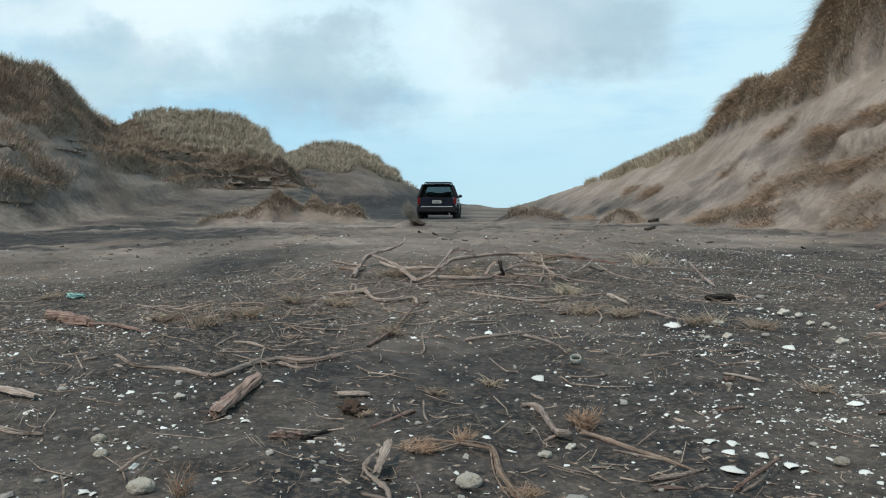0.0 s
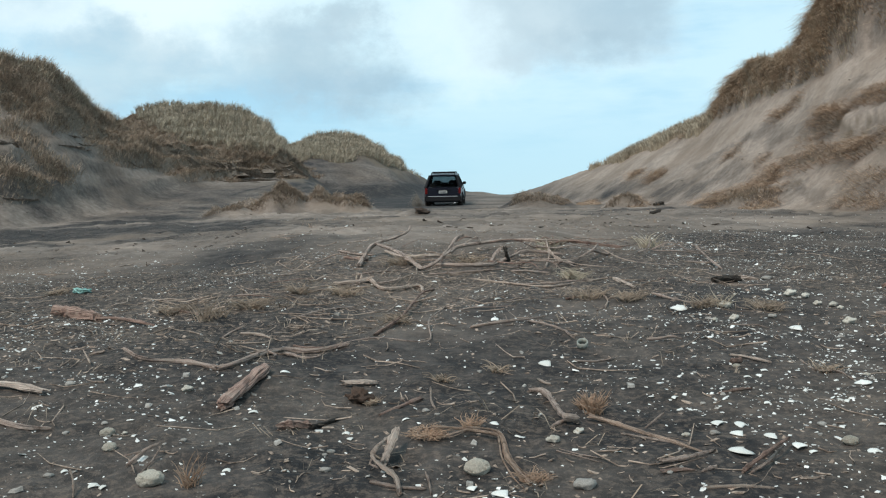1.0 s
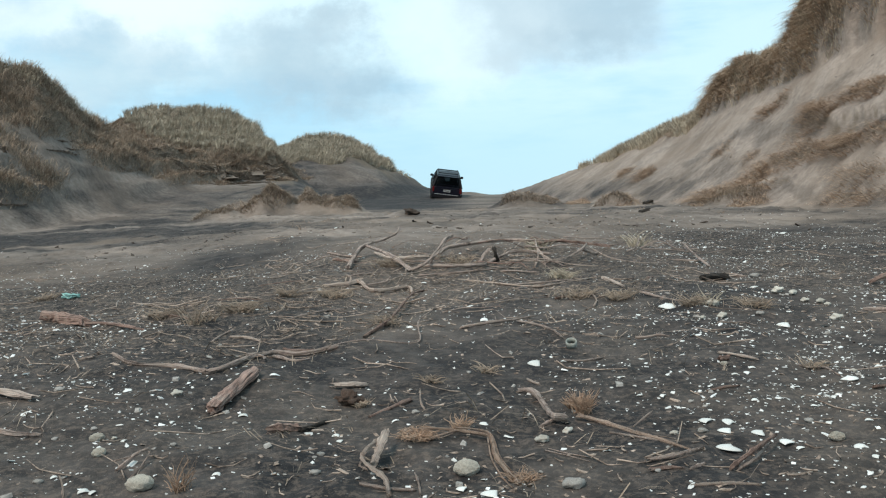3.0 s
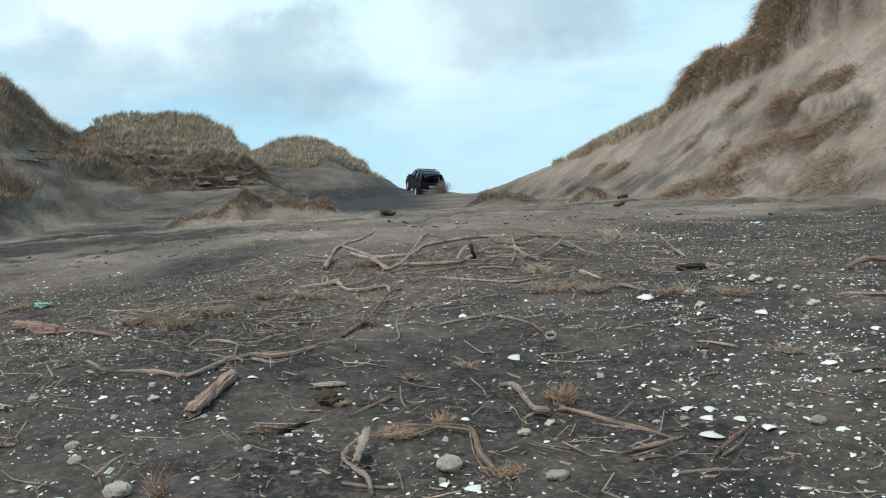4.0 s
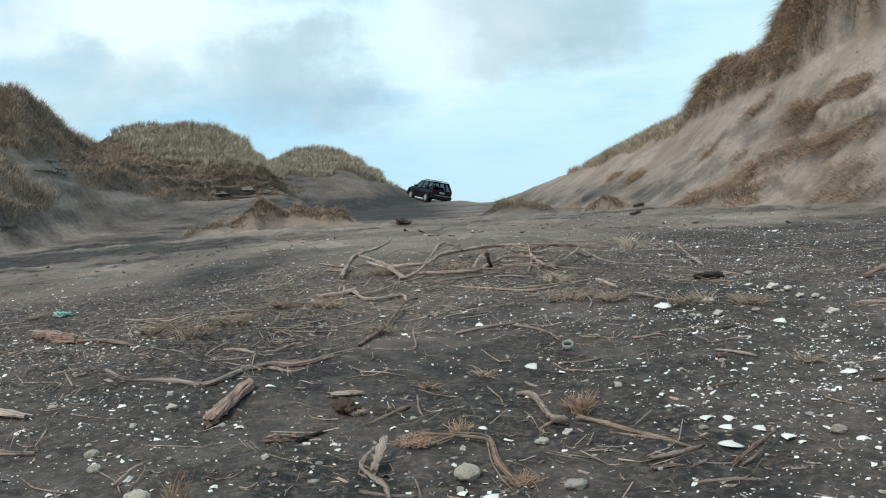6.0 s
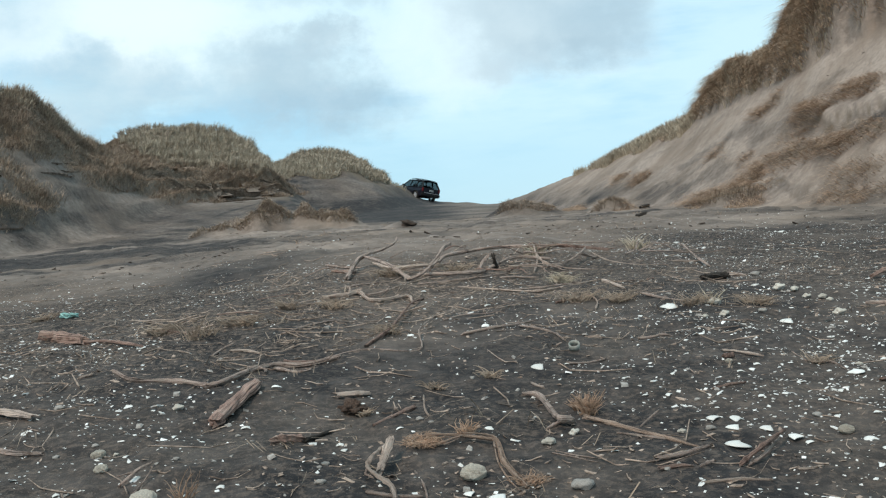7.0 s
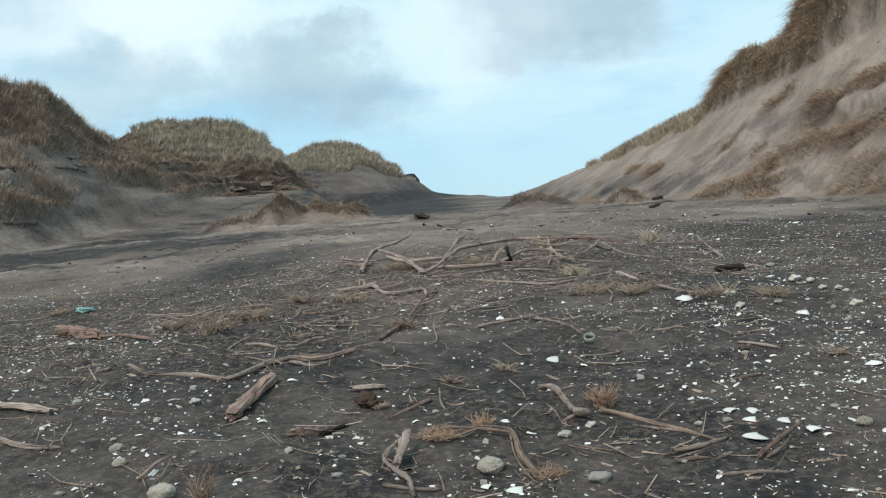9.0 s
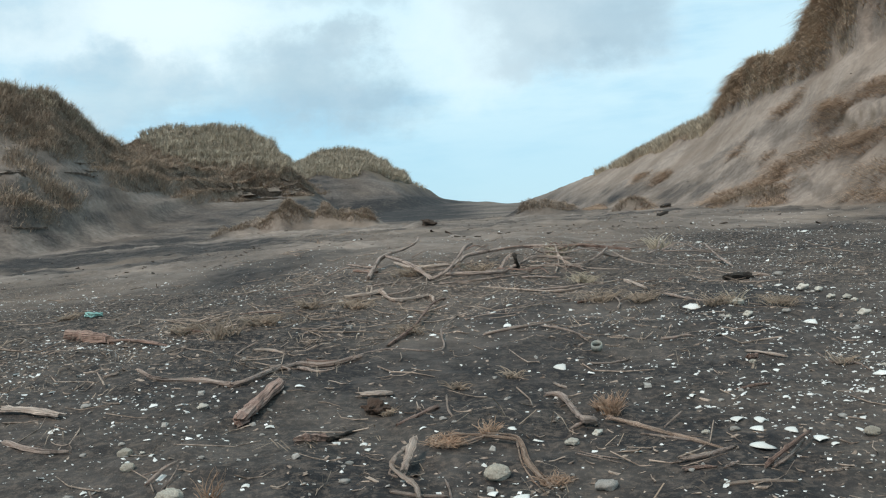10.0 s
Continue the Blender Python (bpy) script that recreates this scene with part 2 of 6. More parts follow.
PAINT = paint_material("dark_blue_paint", (0.0065, 0.0065, 0.012), 0.28, dust=0.015)
TRIM = paint_material("black_trim", (0.012, 0.012, 0.014), 0.6, dust=0.04)
RUBBER = paint_material("tyre_rubber", (0.022, 0.022, 0.022), 0.85, dust=0.2)
ALLOY = paint_material("alloy_rim", (0.72, 0.73, 0.75), 0.4, 0.6, 0.08)
RED_LENS = paint_material("red_lens", (0.13, 0.010, 0.010), 0.3, dust=0.1)
PLATE = paint_material("white_plate", (0.5, 0.5, 0.49), 0.5, dust=0.2)
SEAT = paint_material("seat_cloth", (0.05, 0.05, 0.052), 0.9, dust=0.1)
GLASS = glass_material()

# ---- the lie of the land: plan in metres, x to the east, y up the gully, z up ----
def hash2(i, j, s):
    h = np.sin(i * 127.1 + j * 311.7 + s * 74.7) * 43758.5453
    return h - np.floor(h)


def vnoise(x, y, s=0.0):
    """Smooth value noise, -1 to 1."""
    i, j = np.floor(x), np.floor(y)
    a, b = x - i, y - j
    a, b = a * a * (3 - 2 * a), b * b * (3 - 2 * b)
    p = hash2(i, j, s) * (1 - a) + hash2(i + 1, j, s) * a
    q = hash2(i, j + 1, s) * (1 - a) + hash2(i + 1, j + 1, s) * a
    return 2 * (p * (1 - b) + q * b) - 1


def fnoise(x, y, octaves=4, s=0.0):
    total, amp = 0.0, 0.5
    for k in range(octaves):
        total = total + amp * vnoise(x * 2.03 ** k + 3.1 * k, y * 2.03 ** k - 1.7 * k, s + k)
        amp *= 0.5
    return total


def ramp(v, lo, hi):
    t = np.clip((v - lo) / (hi - lo), 0, 1)
    return t * t * (3 - 2 * t)


def smax(a, b, k):
    h = np.clip(0.5 + 0.5 * (b - a) / k, 0, 1)
    return a + (b - a) * h + k * h * (1 - h)


def bend(u, knots):
    """A softened polyline through (u, value) knots."""
    kx, ky = np.array(knots).T
    return sum(np.interp(u + d, kx, ky) for d in (-0.008, -0.004, 0.0, 0.004, 0.008)) / 5


# long profiles of the gully floor: distance up the gully, height
FLOOR_MID = ((-60, -2.2), (0, 0.0), (3, 0.2), (6, 0.455), (8.5, 0.67), (11, 0.86), (14, 0.965), (20, 1.09), (30, 1.3), (45, 1.74), (50, 1.82), (53, 1.95), (56, 2.15), (60, 2.45), (68, 2.95), (72, 3.2), (76, 3.42), (80, 3.42), (90, 3.36), (110, 3.2), (150, 2.0), (400, -3), (4000, -4))
FLOOR_WEST = ((-60, -2.2), (0, 0.0), (3, 0.2), (6, 0.43), (8, 0.53), (12, 0.6), (16, 0.7), (25, 0.95), (30, 1.18), (36, 1.6), (50, 2.2), (74, 3.3), (90, 3.4), (110, 3.3), (150, 2.0), (400, -3), (4000, -4))
FLOOR_EAST = ((-60, -2.2), (0, 0.0), (3, 0.18), (6, 0.41), (8.5, 0.57), (11, 0.68), (14, 0.77), (18, 0.9), (22, 1.05), (30, 1.35), (50, 2.0), (74, 3.2), (90, 3.4), (110, 3.3), (150, 2.0), (400, -3), (4000, -4))
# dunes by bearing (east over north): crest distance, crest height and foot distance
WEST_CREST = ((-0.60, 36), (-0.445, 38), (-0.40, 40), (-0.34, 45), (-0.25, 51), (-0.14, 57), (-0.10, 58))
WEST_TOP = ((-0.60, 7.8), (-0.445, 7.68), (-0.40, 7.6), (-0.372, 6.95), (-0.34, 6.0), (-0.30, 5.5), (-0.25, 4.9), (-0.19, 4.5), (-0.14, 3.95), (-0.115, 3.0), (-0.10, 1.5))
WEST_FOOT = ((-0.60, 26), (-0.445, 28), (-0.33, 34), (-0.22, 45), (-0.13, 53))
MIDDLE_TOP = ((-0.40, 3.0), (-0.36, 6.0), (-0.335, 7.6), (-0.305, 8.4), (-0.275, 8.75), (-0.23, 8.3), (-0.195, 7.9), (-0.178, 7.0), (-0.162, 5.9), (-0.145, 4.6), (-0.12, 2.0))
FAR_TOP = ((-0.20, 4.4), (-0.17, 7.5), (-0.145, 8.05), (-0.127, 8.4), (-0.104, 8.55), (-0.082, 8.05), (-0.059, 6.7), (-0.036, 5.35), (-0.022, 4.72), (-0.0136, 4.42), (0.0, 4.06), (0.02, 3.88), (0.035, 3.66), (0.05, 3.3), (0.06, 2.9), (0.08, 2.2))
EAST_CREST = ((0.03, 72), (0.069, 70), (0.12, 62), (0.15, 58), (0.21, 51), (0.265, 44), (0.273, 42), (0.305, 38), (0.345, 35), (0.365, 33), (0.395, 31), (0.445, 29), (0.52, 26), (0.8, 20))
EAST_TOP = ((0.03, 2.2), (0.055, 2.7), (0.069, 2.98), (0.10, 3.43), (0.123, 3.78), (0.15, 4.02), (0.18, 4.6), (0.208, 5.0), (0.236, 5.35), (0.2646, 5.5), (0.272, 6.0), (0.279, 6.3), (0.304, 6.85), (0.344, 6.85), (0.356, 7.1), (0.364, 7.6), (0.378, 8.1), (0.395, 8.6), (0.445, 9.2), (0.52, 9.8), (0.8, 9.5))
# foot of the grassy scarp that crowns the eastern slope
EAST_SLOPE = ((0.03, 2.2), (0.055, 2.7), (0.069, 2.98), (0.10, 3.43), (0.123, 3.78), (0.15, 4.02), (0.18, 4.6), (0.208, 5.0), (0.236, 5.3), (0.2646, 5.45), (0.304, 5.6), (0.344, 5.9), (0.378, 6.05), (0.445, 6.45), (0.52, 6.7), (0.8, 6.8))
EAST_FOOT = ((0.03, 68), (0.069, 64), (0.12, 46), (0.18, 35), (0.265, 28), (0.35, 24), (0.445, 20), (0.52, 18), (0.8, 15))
# low hummocks of blown sand: x, y, radius, height
HUMMOCKS = ((-5.1, 30.0, 0.72, 0.52), (-3.4, 30.5, 0.95, 0.5), (-6.5, 29.7, 0.7, 0.36), (-4.5, 29.6, 2.5, 0.15), (3.3, 36.0, 1.05, 0.45), (5.6, 31.5, 0.6, 0.3), (8.0, 27.5, 0.9, 0.4), (-0.75, 25.0, 0.5, 0.12))


# undercut steps on the eastern slope: from and to, by bearing and by rise over distance, and height
EAST_STEPS = ((0.350, 0.072, 0.388, 0.088, 0.16, 85), (0.372, 0.084, 0.47, 0.096, 0.2, 87), (0.395, 0.076, 0.44, 0.084, 0.12, 90), (0.345, 0.052, 0.385, 0.056, 0.1, 88))


# dead grass lying on the eastern slope
EAST_MATS = ((354, 74, 388, 96, 4), (378, 98, 447, 128, 4.5), (340, 52, 372, 58, 3.5), (362, 57, 400, 70, 5.5), (395, 64, 452, 80, 5.5), (262, 13, 300, 27, 3), (285, 20, 318, 38, 4), (316, 37, 328, 44, 4.5), (330, 98, 352, 118, 3.5), (282, 60, 294, 66, 4), (325, 27, 352, 33, 2.5))
EAST_SCRAPS = ((222, 83, 236, 90, 2), (205, 76, 216, 82, 2), (234, 82, 244, 87, 1.7), (184, 42, 196, 48, 2), (205, 40, 216, 46, 2), (314, 56, 322, 60, 2), (175, 12, 192, 15, 2.5), (126, 13, 146, 18, 1.7), (300, 8, 330, 14, 2), (395, 12, 455, 16, 2), (400, 34, 450, 40, 2))
SCARP_EDGE = ((0.2, 0.14), (0.256, 0.104), (0.267, 0.104), (0.293, 0.121), (0.321, 0.129), (0.35, 0.139), (0.3725, 0.152), (0.387, 0.171), (0.401, 0.188), (0.4236, 0.21), (0.445, 0.222), (0.52, 0.26), (0.8, 0.4))
# slides of bare black sand down it
EAST_SLIDES = ((372, 100, 415, 134, 5), (322, 72, 372, 100, 6), (268, 62, 322, 88, 4), (250, 55, 268, 62, 4), (210, 20, 292, 44, 8), (300, 14, 345, 32, 5), (345, 32, 385, 10, 6), (158, 28, 205, 46, 6), (428, 78, 470, 92, 5))
WEST_MATS = ((-450, 62, -412, 52, 12), (-420, 80, -385, 54, 8), (-448, 106, -428, 100, 7), (-450, 34, -430, 34, 3))
WEST_EDGE = ((-0.6, 0.16), (-0.445, 0.124), (-0.417, 0.121), (-0.388, 0.106), (-0.36, 0.092), (-0.343, 0.074), (-0.315, 0.066), (-0.275, 0.064), (-0.246, 0.055), (-0.218, 0.052), (-0.144, 0.051), (-0.12, 0.07))
MARRAM_EDGE = ((-0.40, 0.15), (-0.335, 0.122), (-0.305, 0.112), (-0.28, 0.096), (-0.246, 0.083), (-0.2, 0.074), (-0.16, 0.068), (-0.10, 0.09))


def strokes(u, w, rows, soft, seed, slant=0.6, ragged=2.0):
    """Ragged bands (from u, w to u, w, half breadth), by bearing and rise over distance in thousandths."""
    best = np.zeros(np.shape(u))
    wob = fnoise((w - slant * u) * 210, (u + slant * w) * 42, 4, seed)
    for u0, w0, u1, w1, r in rows:
        a, b = u * 1000 - u0, w * 1000 - w0
        du, dw = u1 - u0, w1 - w0
        k = np.clip((a * du + b * dw) / (du * du + dw * dw), 0, 1)
        d = np.hypot(a - k * du, b - k * dw) / r
        best = np.maximum(best, 1 - ramp(d + ragged * wob, 1 - soft, 1 + soft))
    return best


def dune(base, y, foot, crest, top, power, back):
    t = np.clip((y - foot) / np.maximum(crest - foot, 1), 0, 1)
    front = base - 0.4 + (top - base + 0.4) * t ** power
    rear = top - np.maximum(y - crest, 0) * back
    return np.where(y <= crest, front, rear)


def face(u, y, foot, crest):
    """How far up a dune's face: 0 at its foot, 1 at its crest."""
    f, c = bend(u, foot), bend(u, crest)
    return (y - f) / np.maximum(c - f, 1)


def lip(t, edge, run):
    """A short steep rise at edge that runs out again above it."""
    return ramp(t, edge - 0.03, edge + 0.03) * (1 - ramp(t, edge + 0.03, edge + run))


def east_steps(u, w):
    """The undercut steps: their height, and where shade is painted along their faces."""
    high, step_shade = 0 * u, 0 * u
    for u0, w0, u1, w1, much, k in EAST_STEPS:
        edge = w0 + (w1 - w0) * (u - u0) / (u1 - u0) + 0.005 * vnoise(u * 60, 0 * u, k) + 0.003 * vnoise(u * 190, 0 * u, k)
        span = ramp(u, u0 - 0.006, u0 + 0.01) * (1 - ramp(u, u1 - 0.012, u1 + 0.006)) * (u > 0.1)
        high = high + much * span * ramp(w, edge - 0.003, edge) * (1 - ramp(w, edge + 0.002, edge + 0.024))
        broken = ramp(fnoise(u * 120, 0 * u, 3, k + 7), -0.3, 0.0)
        step_shade = np.maximum(step_shade, span * broken * ramp(w, edge - 0.0035, edge - 0.002) * (1 - ramp(w, edge + 0.006, edge + 0.009)))
    return high, step_shade


def land(x, y, fine=True):
    """Height of the sand at (x, y)."""
    x, y = np.asarray(x, float), np.asarray(y, float)
    u = x / np.maximum(y, 8.0)
    soft = lambda k: sum(np.interp(y + d * np.maximum(y, 3) * 0.06, *np.array(k).T) for d in (-1, 0, 1)) / 3
    mid, west, east = soft(FLOOR_MID), soft(FLOOR_WEST), soft(FLOOR_EAST)
    z = mid + (west - mid) * ramp(-u, 0.05, 0.45) + (east - mid) * ramp(u, 0.05, 0.42)
    # a ramp of blown sand below the western bank
    z = z + (1.5 * ramp(y, 31, 52) - 0.9 * ramp(y, 56, 66)) * ramp(-u, 0.09, 0.15) * (1 - ramp(y, 66, 100))
    z = z - 0.26 * ramp(u, 0.03, 0.055) * (1 - ramp(u, 0.075, 0.12)) * ramp(y, 60, 72) * (1 - ramp(y, 95, 120))
    far = y > 15
    rough = fnoise(x * 0.35, y * 0.35, 4, 5)
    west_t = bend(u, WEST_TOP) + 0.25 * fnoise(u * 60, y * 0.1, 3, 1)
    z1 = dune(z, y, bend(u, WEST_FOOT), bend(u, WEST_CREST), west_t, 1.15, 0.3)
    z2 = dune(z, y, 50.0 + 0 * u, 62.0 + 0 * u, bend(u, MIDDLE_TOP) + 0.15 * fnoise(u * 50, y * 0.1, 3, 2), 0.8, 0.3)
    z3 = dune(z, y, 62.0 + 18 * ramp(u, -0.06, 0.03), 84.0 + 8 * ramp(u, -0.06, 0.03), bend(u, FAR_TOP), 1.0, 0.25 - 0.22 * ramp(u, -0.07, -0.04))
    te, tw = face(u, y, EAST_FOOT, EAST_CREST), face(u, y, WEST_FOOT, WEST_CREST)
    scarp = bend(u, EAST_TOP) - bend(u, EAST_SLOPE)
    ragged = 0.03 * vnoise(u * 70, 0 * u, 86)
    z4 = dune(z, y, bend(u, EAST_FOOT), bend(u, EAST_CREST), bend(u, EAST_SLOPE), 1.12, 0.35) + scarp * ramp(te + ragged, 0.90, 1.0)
    zz = z
    for zk in (z1, z2, z3, z4):
        zz = np.where(far, smax(zz, np.where(zk > zz - 3, zk, zz - 3), 0.25), zz)
    high = ramp(zz - z, 0.2, 1.5)
    # bedding: wind-cut ribs that run along the dunes' faces
    inside = ramp(te, 0.04, 0.2) * (1 - ramp(te, 0.6, 0.8))
    zz = zz + 0.08 * inside * high * ramp(u, 0.08, 0.2) * fnoise((te - 1.3 * u) * 13, u * 7, 4, 71)
    inside = ramp(tw, 0.04, 0.2) * (1 - ramp(tw, 0.85, 1.0))
    zz = zz + 0.6 * inside * high * ramp(-u, 0.10, 0.16) * fnoise(tw * 7, u * 16, 3, 72)
    # small undercut cliffs where roots hold the sand
    if np.any((u > 0.1) & far):
        rise = (zz - 1.0) / np.maximum(y, 8.0)
        zz = zz + (east_steps(u, rise)[0] + 0.08 * strokes(u, rise, EAST_MATS, 0.6, 55)) * (te < 0.9) * (u > 0.1) * far
    for t0, much, s in ((0.34, 0.35, 82), (0.50, 0.45, 83), (0.66, 0.4, 84)):
        edge = t0 + 0.09 * vnoise(u * 9, 0 * u, s)
        zz = zz + much * lip(tw, edge, 0.14) * ramp(vnoise(u * 14 + s, 0 * u, s + 5), -0.3, 0.3) * ramp(-u, 0.125, 0.15) * (1 - ramp(-u, 0.33, 0.38))
    tm = (y - 50) / 12
    for t0, much, s in ((0.07, 0.32, 91), (0.19, 0.36, 92), (0.30, 0.3, 93)):
        zz = zz + much * lip(tm, t0 + 0.05 * vnoise(u * 16, 0 * u, s), 0.13) * ramp(u, -0.32, -0.28) * (1 - ramp(u, -0.17, -0.145))
    # terraces: wind-cut ledges in the banks
    ledge = np.sin(zz * 5.5 + 2.5 * fnoise(x * 0.18, y * 0.18, 2, 9))
    cut = ramp(fnoise(x * 0.22, y * 0.22, 3, 12), 0.05, 0.3) * high
    calm = 1 - 0.75 * ramp(u, 0.08, 0.14)
    zz = zz + calm * (high * 0.30 * rough + 0.20 * cut * ledge)
    for hx, hy, r, h in HUMMOCKS:
        d2 = ((x - hx) ** 2 + ((y - hy) * 0.8) ** 2) / r ** 2
        zz = zz + h * np.exp(-(d2 ** 1.8 if r < 2 else d2)) * (1 + 0.9 * fnoise(x * 2.0, y * 2.0, 3, 4))
    if fine:
        near = 1 - ramp(y, 20, 60)
        zz = zz + 0.05 * fnoise(x * 0.55, y * 0.55, 3, 21) * near
        zz = zz + (0.036 + 0.05 * ramp(y, 9, 14)) * fnoise(x * 2.6, y * 2.0, 3, 22) * near
        zz = zz + 0.022 * fnoise(x * 7, y * 7, 4, 23) * (1 - ramp(y, 6, 14))
    return zz


def land1(x, y):
    return float(land(x, y))


def normal_at(x, y, e=0.1):
    gx, gy = (land1(x + e, y) - land1(x - e, y)) / (2 * e), (land1(x, y + e) - land1(x, y - e)) / (2 * e)
    return Vector((-gx, -gy, 1)).normalized()



# ---- mesh helpers ----
def mesh_np(name, verts, quads=(), tris=(), mat=None, smooth=True):
    """A mesh from arrays of vertices, quads and triangles."""
    me = bpy.data.meshes.new(name)
    verts = np.asarray(verts, np.float32).reshape(-1, 3)
    quads, tris = np.asarray(quads, np.int32).reshape(-1, 4), np.asarray(tris, np.int32).reshape(-1, 3)
    me.vertices.add(len(verts))
    me.vertices.foreach_set("co", verts.ravel())
    loops = np.concatenate([quads.ravel(), tris.ravel()])
    me.loops.add(len(loops))
    me.loops.foreach_set("vertex_index", loops)
    starts = np.concatenate([np.arange(len(quads)) * 4, len(quads) * 4 + np.arange(len(tris)) * 3])
    me.polygons.add(len(starts))
    me.polygons.foreach_set("loop_start", starts.astype(np.int32))
    me.update(calc_edges=True)
    me.validate()
    me.polygons.foreach_set("use_smooth", np.full(len(me.polygons), smooth))
    if mat:
        me.materials.append(mat)
    return me


def part(name, bm, mat, parent=None, label="", smooth=False):
    """Links a bmesh as one mesh object under a thing or a part."""
    bmesh.ops.recalc_face_normals(bm, faces=bm.faces)
    me = bpy.data.meshes.new(name)
    bm.to_mesh(me)
    bm.free()
    me.materials.append(mat)
    if smooth:
        me.polygons.foreach_set("use_smooth", np.full(len(me.polygons), True))
    ob = new(name, me)
    ob.parent = parent
    return tagged(ob, label)


# ---- the sand ----
def paleness(x, y):
    """How much pale blown sand lies over the black iron sand."""
    u = x / np.maximum(y, 8.0)
    z, floor = land(x, y, False), np.interp(y, *np.array(FLOOR_MID).T)
    edge = np.interp(u, (-0.45, -0.22, -0.05, 0.1, 0.25, 0.45), (7.5, 7.8, 5.0, 6.5, 12.0, 15.5))
    wob = 1 + 0.10 * fnoise(x * 0.8, y * 0.8, 4, 31)
    patch = fnoise(x * 0.55 + 7, y * 0.35, 4, 39)
    p = 0.05 + np.interp(u, (-0.3, -0.1, 0.1, 0.2, 0.3), (0.30, 0.44, 0.42, 0.50, 0.52)) * ramp(y * wob + 4 * patch * ramp(u, -0.25, 0.0), edge, edge * np.interp(u, (-0.3, 0.0, 0.15, 0.3), (1.35, 2.3, 1.7, 1.25))) * (1 - 0.2 * ramp(u, 0.0, 0.1))
    p = p + 0.42 * ramp(z - floor, 0.25, 1.3)
    p = p + 0.03 * ramp(-u, 0.15, 0.3) * ramp(y, 8, 10) * (1 - ramp(y, 17, 20))
    long = fnoise(x * 0.10, y * 0.45, 3, 33)
    p = p - 0.5 * ramp(-u, 0.12, 0.25) * ramp(y + 5 * long, 16.5, 19.5) * (1 - ramp(y + 5 * long, 30, 36)) * ramp(long, -0.6, -0.15) * (1 - ramp(face(u, y, WEST_FOOT, WEST_CREST), -0.35, -0.1))
    p = p - 0.58 * ramp(u, -0.2, -0.13) * (1 - ramp(u, -0.02, 0.05)) * ramp(y + 8 * patch, 27, 52)
    p = p - 0.24 * ramp(-u, 0.13, 0.2) * ramp(y, 36, 42) * (1 - ramp(z - floor, 0.9, 1.8))
    east = ramp(u, 0.1, 0.16) * ramp(z - floor, 0.3, 0.8)
    te = face(u, y, EAST_FOOT, EAST_CREST)
    p = p + 0.10 * east + 0.22 * ramp(te, -0.2, 0.05) * (1 - ramp(te, 0.15, 0.35)) * ramp(u, 0.12, 0.2)
    rise = (z - 1.0) / np.maximum(y, 8.0)
    p = p - 0.34 * strokes(u, rise, EAST_SLIDES, 0.7, 61) * ramp(u, 0.1, 0.14) * (1 - ramp(te, 0.9, 0.95))
    p = p - 0.32 * strokes(u, rise, ((380, 80, 465, 90, 10),), 0.7, 65) * (te < 0.9)
    p = p - 0.22 * ramp(u, 0.26, 0.28) * ramp(te, 0.86, 0.92)
    p = p - 0.14 * east * ramp(fnoise((te - 1.3 * u) * 16, u * 9, 4, 35), 0.05, 0.3)
    p = p - 0.10 * ramp(-u, 0.16, 0.22) * ramp(z - floor, 0.25, 0.6) * (y > 20)
    drift = fnoise(x * 0.25 + y * 0.1, y * 0.7, 4, 37)
    p = p + 0.42 * drift * ramp(y, 10, 16) * (1 - ramp(z - floor, 0.3, 0.8))
    west = ramp(-u, 0.1, 0.15) * ramp(z - floor, 0.5, 1.0)
    p = p - 0.14 * west - 0.35 * west * ramp(fnoise(face(u, y, WEST_FOOT, WEST_CREST) * 6, u * 14, 4, 38), 0.0, 0.3)
    for hx, hy, r, h in HUMMOCKS[:7]:
        p = p + (0.10 + 0.10 * (r > 2)) * np.exp(-((x - hx) ** 2 + (y - hy) ** 2) / (1.5 * r) ** 2)
    p = p + 0.10 * fnoise(x * 0.5, y * 0.25, 3, 36) + 0.5 * fnoise(x * 0.9 + 0.5 * y, y * 0.8, 4, 40) * ramp(y, 8, 12) * (1 - ramp(y, 34, 46)) * (1 - ramp(z - floor, 0.4, 0.9))
    return np.clip(p, 0, 1)


def rise_of(x, y):
    return (land(x, y, False) - 1.0) / np.maximum(y, 8.0)


def east_cover(u, w):
    """Mats of dead grass on the eastern slope."""
    return np.maximum(strokes(u, w, EAST_MATS, 0.45, 55), strokes(u, w, EAST_SCRAPS, 0.6, 56))


def scarp_cover(u, w):
    """Dead grass that hangs in tongues from the scarp's crest."""
    n = fnoise((w - 0.75 * u) * 260, (u + 0.75 * w) * 45, 4, 60)
    return ramp(w - bend(u, SCARP_EDGE) + 0.022 * n, -0.004, 0.009) * ramp(n, -0.24, 0.0) * ramp(u, 0.262, 0.272)


def west_cover(u, w):
    """Dead grass and roots over the western banks."""
    n = fnoise(u * 45 + w * 60, w * 150, 4, 53)
    top = ramp(w - bend(u, WEST_EDGE) + 0.020 * n, -0.004, 0.006)
    return np.maximum(top, 0.6 * strokes(u, w, WEST_MATS, 0.6, 54, -0.6)) * (1 - ramp(u, -0.145, -0.125))


